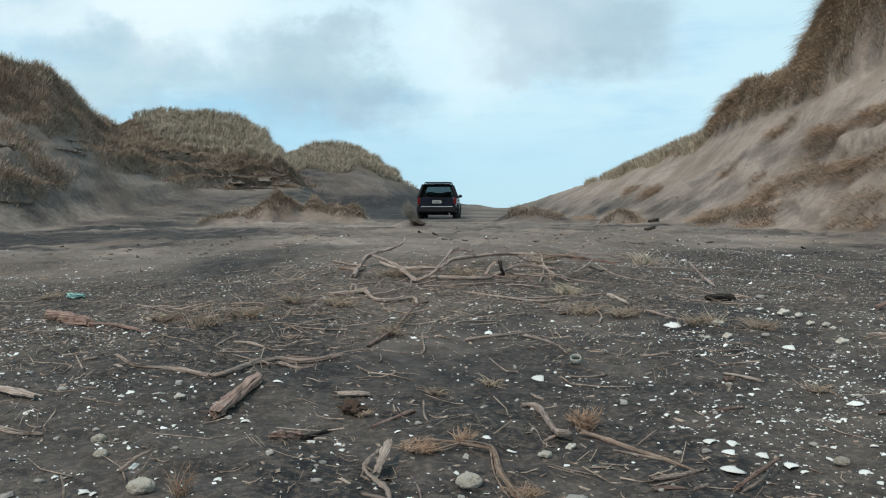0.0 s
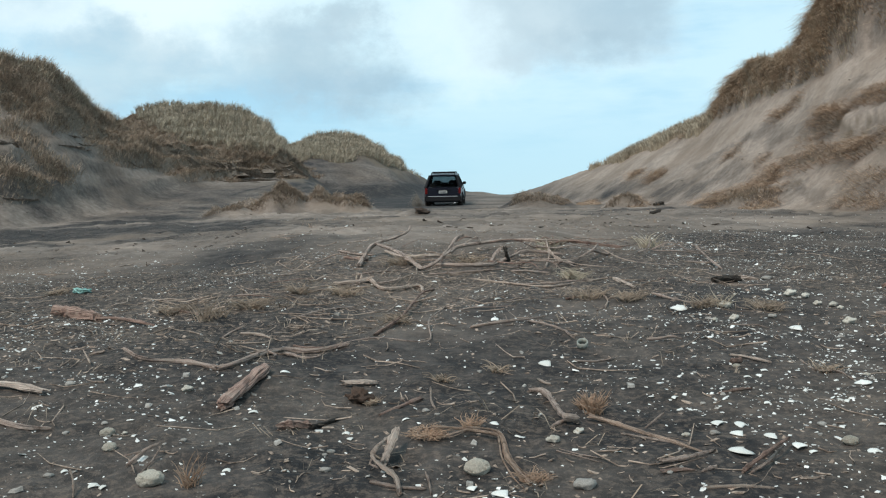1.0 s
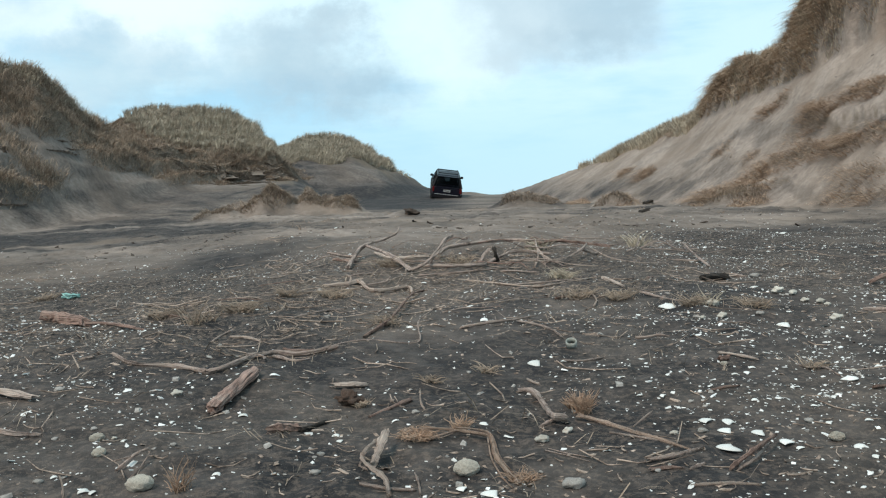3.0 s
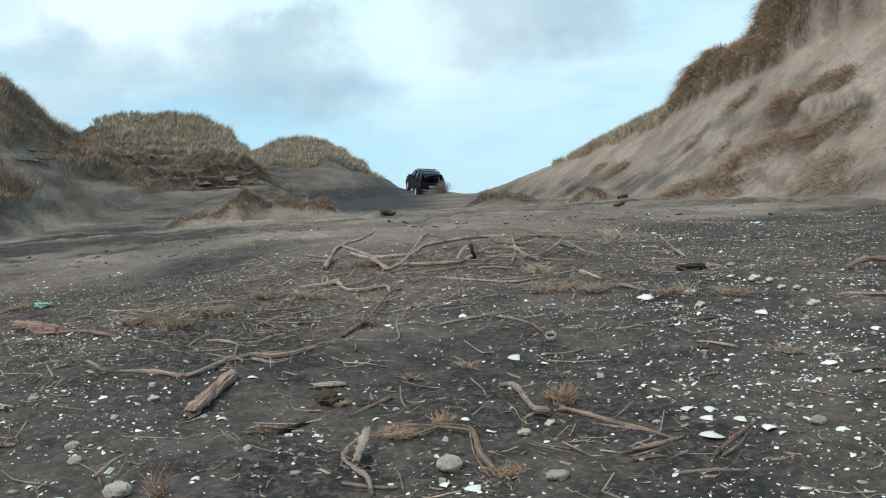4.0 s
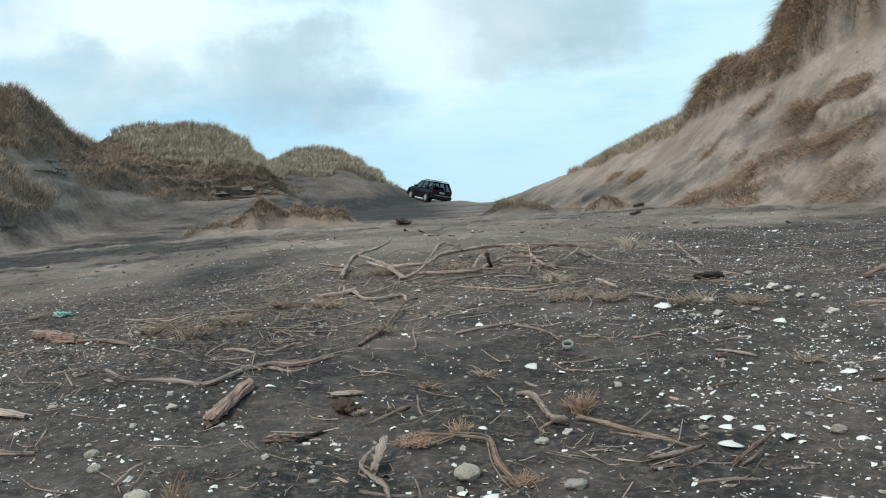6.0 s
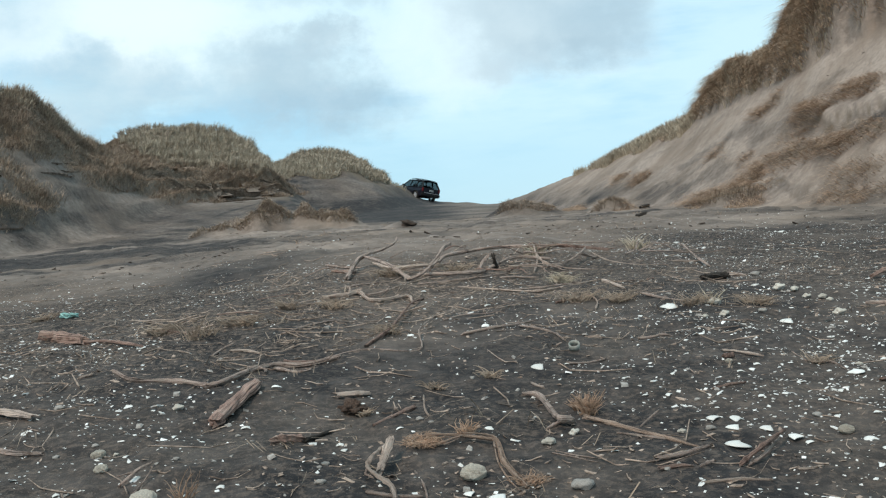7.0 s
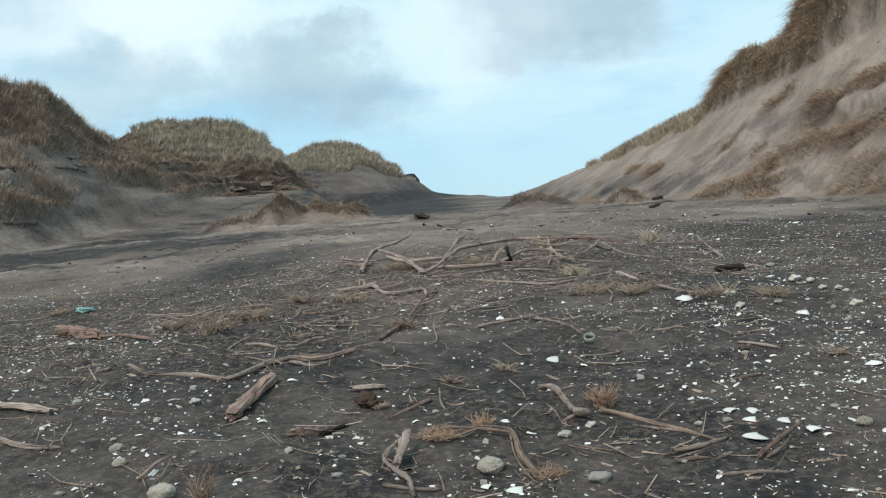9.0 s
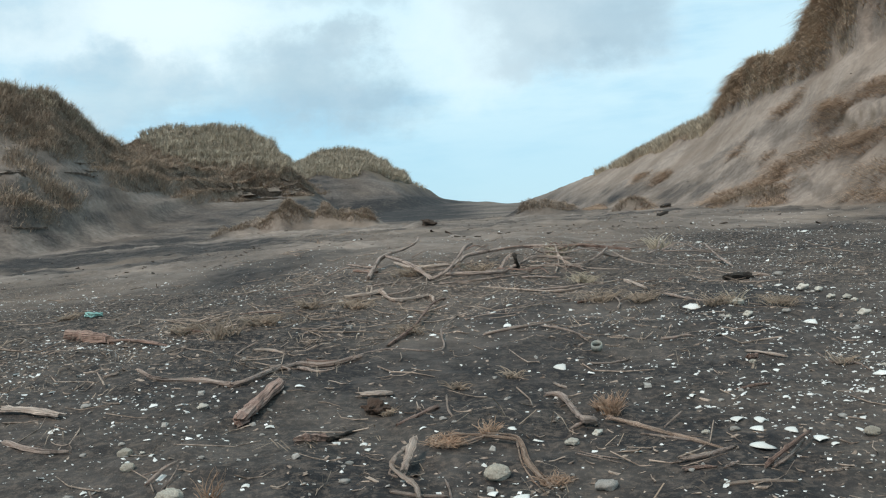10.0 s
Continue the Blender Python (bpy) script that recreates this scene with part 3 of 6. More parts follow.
def thatch_shade(x, y):
    """Where dead roots and mouldering leaves darken the sand under the grass, and shade painted along the eastern
    steps.
    """
    u, w = x / np.maximum(y, 8.0), rise_of(x, y)
    tf, te = (y - 62) / 22, face(u, y, EAST_FOOT, EAST_CREST)
    n = fnoise(x * 0.6, y * 0.6, 4, 43)
    a = west_cover(u, w) * (1 - ramp(y, 63, 66))
    b = ramp(tf + 0.1 * n, 0.5, 0.6) * ramp(u, -0.19, -0.17) * (1 - ramp(tf - 0.35 * ramp(u, -0.10, -0.03), 1.0, 1.3)) * (1 - ramp(u, -0.06, -0.03))
    d = np.maximum(0.7 * scarp_cover(u, w) * (te > 0.5), ramp(te, 0.93, 0.98) * ramp(u, 0.15, 0.2) * (1 - ramp(u, 0.25, 0.27)) * (1 - ramp(te, 1.0, 1.3)))
    # the dark line of shade under each step's lip, put into the sand's colour
    d = np.maximum(d, 1.3 * east_steps(u, w)[1] * (te < 0.9))
    e = 0.9 * east_cover(u, w) * ramp(u, 0.1, 0.12) * ramp(te, -0.3, -0.1) * (1 - ramp(te, 0.95, 1.0))
    for hx, hy, r, h in HUMMOCKS[:3] + HUMMOCKS[4:7]:
        e = np.maximum(e, 0.9 * np.exp(-((x - hx) ** 2 + ((y - hy + 0.4 * r) * 0.8) ** 2) / (0.8 * r) ** 2) + 0.3 * n - 0.1)
    return np.clip(np.maximum.reduce([a, b, d, e]), 0, 1) * ramp(y, 15, 20)


def ground():
    front = np.radians(np.arange(-31, 31.01, 0.13))
    rest = np.radians(np.arange(34, 326.01, 4))
    ang = np.concatenate([front, rest])
    rad = np.concatenate([[0.5, 0.8], np.geomspace(1.1, 118, 660), [126, 140, 170, 230, 400, 900, 2000, 4500]])
    A, R = np.meshgrid(ang, rad)
    x, y = R * np.sin(A), R * np.cos(A)
    z = land(x, y)
    n, m = len(ang), len(rad)
    verts = np.concatenate([np.stack([x, y, z], -1).reshape(-1, 3), [[0, 0, land1(0, 0)]]])
    i = np.arange(n)
    j = (i + 1) % n
    rows = np.arange(m - 1)[:, None] * n
    quads = np.stack([rows + i, rows + n + i, rows + n + j, rows + j], -1).reshape(-1, 4)[:, ::-1]
    tris = np.stack([np.full(n, n * m), i, j], -1)[:, ::-1]
    me = mesh_np("ground", verts, quads, tris, SAND)
    xs, ys = verts[:, 0], verts[:, 1]
    for key, v in (("pale", paleness(xs, ys)), ("thatch_shade", thatch_shade(xs, ys)), ("litter", ramp(fnoise(xs * 0.5, ys * 0.5, 3, 41) + 0.3 * np.exp(-((ys - 8) / 2.5) ** 2 - ((xs + 0.3) / 2.5) ** 2), -0.3, 0.2) * (1 - ramp(ys, 11, 24)) * (0.25 + 0.6 * ramp(ys, 4.3, 6.5)) + 0.2 * (1 - ramp(ys, 30, 50)))):
        me.attributes.new(key, "FLOAT", "POINT").data.foreach_set("value", v.astype(np.float32))
    return tagged(new("ground", me), "black iron sand with pale blown sand rising into dunes", "ground", kind="structure")


ground()

# ---- dune grass ----
def blades(pos, tall, fall, count, spread, lean, droop, width, rng, wild=0.0):
    """Strips for count blades about each tuft. fall: downhill way of each tuft; lean: how far they bend that way."""
    n = len(pos) * count
    p = np.repeat(pos, count, 0)
    f = np.repeat(fall, count, 0)
    r, a = np.sqrt(rng.random(n)) * spread, rng.random(n) * 2 * np.pi
    base = p + np.stack([r * np.cos(a), r * np.sin(a), np.zeros(n)], -1)
    base[:, 2] = land(base[:, 0], base[:, 1]) - 0.02
    b = a + rng.normal(0, 0.6, n)
    h = np.repeat(tall, count) * rng.uniform(0.5, 1.2, n)
    out = np.stack([np.cos(b), np.sin(b), np.zeros(n)], -1) * rng.uniform(0.1, 0.55, n)[:, None]
    out = out + f * lean * rng.uniform(0.5, 1.4, n)[:, None] + np.array([0.10, 0.03, 0])
    if wild:
        w = rng.random(n) * 2 * np.pi
        out = out * 0.5 + np.stack([np.cos(w), np.sin(w), 0 * w], -1) * rng.uniform(0.1, 1.1, n)[:, None] * wild
        droop = droop * rng.uniform(0.5, 1.08, n)
    side = np.stack([np.cos(b + 1.57), np.sin(b + 1.57), np.zeros(n)], -1) * (width * rng.uniform(0.6, 1.3, n))[:, None]
    lines = []
    for s, w in ((0, 1.0), (0.4, 0.9), (0.75, 0.6), (1.0, 0)):
        c = base + out * (h * (0.35 * s + 0.65 * s * s))[:, None]
        c[:, 2] += h * (s - droop * s * s)
        lines.append(c - side * w)
        if w:
            lines.append(c + side * w)
    v = np.stack(lines, 1).reshape(-1, 3)
    k = np.arange(n)[:, None] * 7
    quads = np.concatenate([k + np.array([0, 1, 3, 2]), k + np.array([2, 3, 5, 4])])
    return v, quads, k + np.array([4, 5, 6])


def downhill(x, y, e=0.4):
    gx, gy = (land(x + e, y) - land(x - e, y)) / (2 * e), (land(x, y + e) - land(x, y - e)) / (2 * e)
    g = np.stack([-gx, -gy, 0 * gx], -1)
    return g / np.maximum(np.linalg.norm(g, axis=1, keepdims=True), 0.15)


def grass(name, label, u, y, mat, tall=(0.5, 0.8), count=26, spread=0.28, lean=0.2, droop=0.25, width=0.009, seed=1, wild=0.0):
    rng = np.random.default_rng(seed)
    x = u * y
    pos = np.stack([x, y, land(x, y)], -1)
    h = rng.uniform(*tall, len(x)) * (0.8 + 0.5 * fnoise(x * 0.5, y * 0.5, 2, 3))
    v, q, t = blades(pos, h, downhill(x, y), count, spread, lean, droop, width, rng, wild)
    return tagged(new(name, mesh_np(name, v, q, t, mat)), label, "grass", kind="stuff")


def scatter(n, u0, u1, foot, crest, t0, t1, seed, keep=None):
    """n places by bearing and by height up a dune's face (0 foot, 1 crest)."""
    rng = np.random.default_rng(seed)
    u, t = rng.uniform(u0, u1, n), rng.uniform(t0, t1, n)
    f, c = (np.broadcast_to(k(u) if callable(k) else k, u.shape) for k in (foot, crest))
    y = f + (c - f) * t
    if keep is not None:
        ok = keep(u, t, u * y, y, rng.random(n))
        u, y = u[ok], y[ok]
    return u, y


west_foot, west_crest = (lambda u: bend(u, WEST_FOOT)), (lambda u: bend(u, WEST_CREST))
east_foot, east_crest = (lambda u: bend(u, EAST_FOOT)), (lambda u: bend(u, EAST_CREST))


def clumpy(scale, lo, hi, s):
    return lambda u, t, x, y, r: r < ramp(fnoise(x * scale, y * scale, 3, s), lo, hi)


def bank(above, below=0.9, s=57):
    """Keeps places whose rise lies over the line above, thinning towards it."""
    def keep(u, t, x, y, r):
        return r < below * ramp(rise_of(x, y) - bend(u, above) + 0.012 * fnoise(x * 0.5, y * 0.5, 3, s), -0.004, 0.006)
    return keep


def in_west(u, t, x, y, r):
    w = rise_of(x, y)
    return (r < west_cover(u, w)) & ((y < 48) | (w < bend(u, MARRAM_EDGE) + 0.006))


def in_east(u, t, x, y, r):
    return r < 0.95 * east_cover(u, rise_of(x, y))


grass("marram_grass", "thick pale straw-green marram grass capping the round middle dune", *scatter(2700, -0.37, -0.15, 50, 62, 0.20, 1.03, 11, bank(MARRAM_EDGE)), GREEN_STRAW, (0.35, 0.8), count=34, spread=0.15, seed=1)
grass("dead_grass", "brown dead marram grass along the middle dune's lower bank", *scatter(2600, -0.37, -0.14, 50, 62, 0.02, 0.95, 12, in_west), BROWN_STRAW, (0.25, 0.55), lean=0.5, droop=0.6, seed=2)
grass("marram_grass", "pale straw-green marram grass on the far dune's top", *scatter(2000, -0.18, -0.030, 62, 84, 0.44, 1.02, 13, lambda u, t, x, y, r: t > 0.50 + 0.05 * np.sin(u * 130) + 0.42 * ramp(u, -0.10, -0.03)), GREEN_STRAW, (0.4, 0.85), count=30, spread=0.22, width=0.012, seed=3)
grass("dead_grass", "brown dead grass in the hollow beside the far dune", *scatter(500, -0.175, -0.12, 60, 84, 0.25, 0.75, 14, lambda u, t, x, y, r: r < ramp(-u - 0.125 - 0.09 * (t - 0.3) + 0.03 * fnoise(x * 0.5, y * 0.4, 3, 58), -0.01, 0.02)), BROWN_STRAW, (0.3, 0.6), lean=0.5, droop=0.6, seed=12)
grass("marram_grass", "wind-worn brown marram grass on the high western dune", *scatter(1900, -0.50, -0.29, west_foot, west_crest, 0.3, 1.03, 14, lambda u, t, x, y, r: in_west(u, t, x, y, r) & (fnoise(x * 0.7, y * 0.7, 3, 52) > -0.12)), BROWN_STRAW, (0.35, 0.7), lean=0.4, droop=0.5, seed=4, wild=0.4)
grass("marram_grass", "straw-tipped marram grass fringing the western dune's crest", *scatter(260, -0.50, -0.33, west_foot, west_crest, 0.9, 1.03, 15, clumpy(0.8, -0.2, 0.2, 52)), STRAW, (0.35, 0.7), seed=5)
grass("dead_grass", "brown dead grass hanging over the wind-cut western bank", *scatter(5200, -0.50, -0.145, west_foot, west_crest, 0.05, 1.02, 16, in_west), BROWN_STRAW, (0.2, 0.5), count=22, lean=0.9, droop=0.85, seed=6, wild=0.6)
grass("marram_grass", "pale marram grass fringing the long eastern ridge", *scatter(1300, 0.145, 0.268, east_foot, east_crest, 0.82, 1.02, 17, lambda u, t, x, y, r: t > 0.96 - 0.10 * ramp(u, 0.15, 0.2) + 0.05 * np.sin(u * 170)), STRAW, (0.3, 0.65), width=0.01, seed=7)
grass("dead_grass", "golden dead grass draped over the eastern scarp's edge", *scatter(3300, 0.262, 0.47, east_foot, east_crest, 0.80, 1.02, 18, lambda u, t, x, y, r: r < 0.8 * scarp_cover(u, rise_of(x, y))), GOLD_STRAW, (0.3, 0.8), count=24, spread=0.14, lean=1.0, droop=1.05, width=0.010, seed=8)
grass("marram_grass", "upright tufts of marram grass on the eastern scarp", *scatter(360, 0.29, 0.45, east_foot, east_crest, 0.94, 1.02, 19, clumpy(0.9, -0.1, 0.2, 63)), STRAW, (0.35, 0.7), seed=9)
grass("dead_grass", "matted golden-brown dead grass patched over the eastern slope", *scatter(17000, 0.10, 0.50, east_foot, east_crest, -0.25, 0.88, 20, in_east), DEAD_MAT, (0.2, 0.5), count=15, spread=0.26, lean=1.7, droop=1.08, width=0.0055, seed=10)


grass("dead_grass", "low wisps of dry grass sprouting on the gully floor", *scatter(1500, -0.16, 0.36, 13, 40, 0.0, 1.0, 22, lambda u, t, x, y, r: r < 0.8 * ramp(fnoise(x * 0.8, y * 0.5, 3, 64) + 0.1 * ramp(u, 0.0, 0.15), 0.1, 0.35)), DEAD_MAT, (0.05, 0.16), count=9, spread=0.16, lean=0.6, droop=0.7, width=0.004, seed=13, wild=0.8)


def hummock_grass(k, n):
    hx, hy, r, h = HUMMOCKS[k]
    rng = np.random.default_rng(60 + k)
    a, d = rng.random(n) * 6.283, np.sqrt(rng.random(n)) * r * 0.95
    x, y = hx + d * np.cos(a), hy - 0.35 * r + 0.8 * d * np.sin(a)
    return x / y, y


for k, n in ((0, 200), (1, 260), (2, 40), (4, 70), (5, 40), (6, 80)):
    grass("hummock_grass", "brown matted dead grass over a low sand hummock", *hummock_grass(k, n), BROWN_STRAW, (0.16, 0.34), count=34, spread=0.22, lean=1.2, droop=0.98, width=0.006, seed=70 + k, wild=0.5)



# ---- wind-cut ledges of root-bound sand in the banks ----
def root_ledges(label, u, y, long, seed, jut=1.0):
    """Ragged crusts that jut from a bank along its contours, each about long metres wide."""
    rng = np.random.default_rng(seed)
    x = u * y
    fall = downhill(x, y)
    fall = fall / np.maximum(np.linalg.norm(fall, axis=1, keepdims=True), 0.01)
    m, n = len(x), 9
    along = np.stack([-fall[:, 1], fall[:, 0], 0 * x], -1)
    side = np.linspace(-1, 1, n)
    w = long * rng.uniform(0.4, 1.6, m)
    c = np.stack([x, y, 0 * x], -1)[:, None] + along[:, None] * (side[None] * w[:, None])[..., None]
    hem = land(c[..., 0], c[..., 1])
    # each crust keeps nearly to one bed
    top = 0.6 * hem + 0.4 * hem[:, n // 2, None] + rng.uniform(-0.03, 0.05, m)[:, None] + rng.normal(0, 0.012, (m, n))
    round_ = np.sqrt(1 - side * side)[None]
    out = jut * rng.uniform(0.1, 0.32, (m, n)) * round_
    thick = rng.uniform(0.05, 0.13, m)[:, None] * rng.uniform(0.6, 1.2, (m, n)) * (0.25 + 0.75 * round_)
    rings = []
    for reach, lift in ((out, 0 * thick), (out * 0.9 - 0.04, -thick), (out * 0 - 0.6, -thick), (out * 0 - 0.6, 0 * thick - 0.02)):
        p = c + fall[:, None] * reach[..., None]
        p[..., 2] = top + lift
        rings.append(p)
    verts = np.stack(rings, 2).reshape(-1, 3)
    a = (np.arange(m)[:, None] * n + np.arange(n - 1)).reshape(-1, 1) * 4
    quads = np.concatenate([a + np.array((i, (i + 1) % 4, 4 + (i + 1) % 4, 4 + i)) for i in range(4)])
    return tagged(new("root_ledge", mesh_np("root_ledge", verts, quads, (), LEDGE, False)), label, "sand ledge", kind="stuff")


def in_rows(rows, seed):
    return lambda u, t, x, y, r: r < strokes(u, rise_of(x, y), rows, 0.5, seed)


root_ledges("dark layered ledges of root-bound sand under the middle dune", *scatter(900, -0.31, -0.14, 46, 60, 0.0, 0.6, 31, in_rows(((-262, 60, -150, 56, 6), (-296, 86, -255, 70, 4)), 41)), 0.8, 41, 0.55)
root_ledges("dark crumbling ledges of root-bound sand in the western bank", *scatter(1500, -0.46, -0.16, west_foot, west_crest, 0.05, 0.9, 32, in_rows(((-390, 86, -362, 84, 2.5), (-376, 96, -358, 94, 2), (-448, 90, -428, 91, 2.5), (-330, 66, -296, 64, 2), (-445, 34, -422, 32, 1.5), (-405, 122, -380, 112, 2)), 42)), 0.5, 42, 0.4)

# ---- driftwood, shells and stones on the near sand ----
def spline(pts, steps):
    """Catmull-Rom points through pts."""
    P = [Vector(p) for p in pts]
    P = [2 * P[0] - P[1], *P, 2 * P[-1] - P[-2]]
    out = []
    for k in range(1, len(P) - 2):
        a, b, c, d = P[k - 1:k + 3]
        for s in range(steps):
            t = s / steps
            out.append(0.5 * (2 * b + (c - a) * t + (2 * a - 5 * b + 4 * c - d) * t * t + (3 * b - a - 3 * c + d) * t ** 3))
    return out + [P[-2]]


def tube(bm, pts, r0, r1, rng, knob=0.22, sides=8, flat=1.0, facet=False):
    """A knobbly tapered stick along pts with torn ends and grain coordinates."""
    uv = bm.loops.layers.uv.verify()
    rings, run = [], 0.0
    wobble = [rng.uniform(1 - 1.6 * knob, 1 + knob) for _ in range(sides)]
    last = len(pts) - 1
    twist, knot = rng.uniform(-1.5, 1.5), rng.uniform(0.2, 0.8)
    for k, p in enumerate(pts):
        way = (pts[min(k + 1, last)] - pts[max(k - 1, 0)]).normalized()
        side = way.cross(Vector((0, 0, 1)))
        side = side.normalized() if side.length > 0.1 else Vector((1, 0, 0))
        up = side.cross(way).normalized()
        t = k / last
        r = (r0 + (r1 - r0) * t) * rng.uniform(1 - 0.7 * knob, 1 + 0.7 * knob)
        r *= 1 + 1.2 * knob * math.exp(-((t - knot) / 0.08) ** 2)
        if k in (0, last):
            r *= 0.85
        run += (p - pts[k - 1]).length if k else 0
        ring = []
        for s in range(sides):
            a = 2 * math.pi * s / sides + twist * t
            w = r * (0.7 * wobble[s] + 0.3 * rng.uniform(1 - 2 * knob, 1 + 2 * knob))
            torn = way * (r * rng.uniform(-1.4, 1.4) * (1 if knob > 0.05 else 0)) if k in (0, last) else Vector()
            ring.append(bm.verts.new(p + torn + side * (math.cos(a) * w) + up * (math.sin(a) * w * flat)))
        rings.append((ring, run))
    for (A, la), (B, lb) in zip(rings, rings[1:]):
        for s in range(sides):
            e = (s + 1) % sides
            f = bm.faces.new((A[s], A[e], B[e], B[s]))
            f.smooth = not facet
            for loop, c in zip(f.loops, ((la, s / sides), (la, (s + 1) / sides), (lb, (s + 1) / sides), (lb, s / sides))):
                loop[uv].uv = c
    for ring, way in ((rings[0], 1), (rings[-1], -1)):
        vs = ring[0]
        c = bm.verts.new(sum((v.co for v in vs), Vector()) / sides + way * 0.5 * r0 * (pts[-1] - pts[0]).normalized())
        for s in range(sides):
            f = bm.faces.new((vs[s], vs[(s + 1) % sides], c))
            for loop in f.loops:
                loop[uv].uv = (rng.random(), rng.random())


STICKS = []


def stick(name, label, mat, r0, r1, *way, twig=None, steps=5, knob=0.26, flat=1.0):
    """A piece of driftwood through plan points (x, y, height of its axis above the sand). twig: name of the part under the stick made last."""
    rng = random.Random(len(STICKS) * 7 + 3)
    pts = [Vector((x, y, land1(x, y) + h)) for x, y, h in way]
    base = pts[0].copy()
    parent = STICKS[-1] if twig else None
    if twig:
        base = parent.location.copy()
    girth = 0.9 if way[0][1] < 7.5 or name in ("driftwood_log", "driftwood_stump") else 0.78
    bm = bmesh.new()
    tube(bm, spline([p - base for p in pts], steps if len(pts) > 2 else steps * 2), girth * r0, girth * r1, rng, knob, 10 if r0 > 0.012 else 7, flat, r0 > 0.012)
    ob = part(twig or name, bm, mat, parent)
    if not twig:
        ob.location = base
        tagged(ob, label, "driftwood", "driftwood on the sand")
        STICKS.append(ob)
    return ob


def stone_mesh(name, seed, mat, rough=0.22, squash=(1, 0.8, 0.6), level=3, pits=0.0):
    bm = bmesh.new()
    bmesh.ops.create_icosphere(bm, subdivisions=level, radius=0.5)
    off = Vector((seed * 3.7, seed * 1.3, 0))
    for v in bm.verts:
        n = noise.fractal(v.co * 2.2 + off, 0.8, 2.0, 3) * rough + noise.noise(v.co * 9 + off) * rough * 0.12 - max(0.0, noise.noise(v.co * 17 + off)) * pits
        v.co = Vector(c * q for c, q in zip(v.co * (1 + n), squash))
    me = bpy.data.meshes.new(name)
    bm.to_mesh(me)
    bm.free()
    me.materials.append(mat)
    me.polygons.foreach_set("use_smooth", np.full(len(me.polygons), True))
    return me


def shell_mesh(name, seed, fan=1.0):
    """A bivalve's half: a ribbed scoop with a real thickness and a hinge."""
    rng = random.Random(seed)
    bm = bmesh.new()
    outer, inner = [], []
    rows, cols = 7, 13
    chip = rng.uniform(0.7, 1.0)
    for skin, keep in ((1.0, outer), (0.9, inner)):
        for i in range(rows):
            r = (i / (rows - 1)) ** 0.8
            line = []
            for j in range(cols):
                a = math.pi * (j / (cols - 1) - 0.5) * 1.15 * fan
                edge = 0.5 * (1 + 0.03 * math.cos(a * 22)) * (chip if a > 0.7 else 1)
                x, y = math.sin(a) * r * edge * 1.25, math.cos(a) * r * edge * 1.5 - 0.35
                z = 0.24 * skin * math.sqrt(max(0, 1 - (r * 0.98) ** 2)) * (0.4 + 0.6 * math.cos(a * 0.7)) + (0.0 if skin == 1 else -0.012)
                line.append(bm.verts.new((x, y, z)))
            keep.append(line)
    for g, flip in ((outer, 1), (inner, -1)):
        for i in range(rows - 1):
            for j in range(cols - 1):
                q = (g[i][j], g[i + 1][j], g[i + 1][j + 1], g[i][j + 1])
                bm.faces.new(q[::flip])
    for j in range(cols - 1):
        bm.faces.new((outer[-1][j], inner[-1][j], inner[-1][j + 1], outer[-1][j + 1]))
    for i in range(rows - 1):
        bm.faces.new((outer[i][0], inner[i][0], inner[i + 1][0], outer[i + 1][0]))
        bm.faces.new((outer[i][-1], outer[i + 1][-1], inner[i + 1][-1], inner[i][-1]))
    bmesh.ops.remove_doubles(bm, verts=bm.verts, dist=0.0005)
    me = bpy.data.meshes.new(name)
    bm.to_mesh(me)
    bm.free()
    me.materials.append(SHELL)
    me.polygons.foreach_set("use_smooth", np.full(len(me.polygons), True))
    return me


SHELLS = [shell_mesh("shell", s, f) for s, f in ((1, 1.0), (2, 0.8), (3, 0.9), (4, 0.62))]
PUMICES = [stone_mesh("pumice_stone", s, PUMICE, 0.2, (1, 0.75, 0.62), 4, 0.07) for s in (1, 2)]
PEBBLES = [stone_mesh("pebble", s, PEBBLE, 0.4, (1, 0.8, 0.5), 3, 0.05) for s in (3, 4, 5)]
PALES = [stone_mesh("pale_stone", s, PALE_STONE, 0.5, (1, 0.8, 0.6), 3, 0.1) for s in (6, 7)]


def lay(name, me, x, y, size, turn, label, category, group, sink=0.2, tip=0.0, high=0.6):
    """A shell or a stone lying in the sand."""
    ob = new(name, me)
    n = normal_at(x, y)
    m = Matrix.Translation((x, y, land1(x, y) + size * (high * 0.5 - sink))) @ Vector((0, 0, 1)).rotation_difference(n).to_matrix().to_4x4() @ pose(0, 0, 0, tip, tip * 0.6, turn)
    ob.matrix_basis = m @ Matrix.Scale(size, 4)
    return tagged(ob, label, category, group)


def shell(x, y, size, turn=0, kind=0, tip=0):
    return lay("shell", SHELLS[kind], x, y, size, turn, "bleached white bivalve shell half sunk in black sand", "shell", "shells on the sand", 0.03, tip, 0.1)


def stone(x, y, size, turn=0, kind=0):
    return lay("stone", PEBBLES[kind], x, y, size, turn, "small rounded grey beach stone on black sand", "stone", "stones on the sand", 0.12)


def pale_stone(x, y, size, turn=0, kind=0):
    return lay("stone", PALES[kind], x, y, size, turn, "pale weathered stone lying among broken shells", "stone", "stones on the sand", 0.1)


def pumice(x, y, size, turn=0, kind=0):
    return lay("pumice_stone", PUMICES[kind], x, y, size, turn, "rounded grey pumice stone full of small pits", "stone", "pumice on the sand", 0.08)


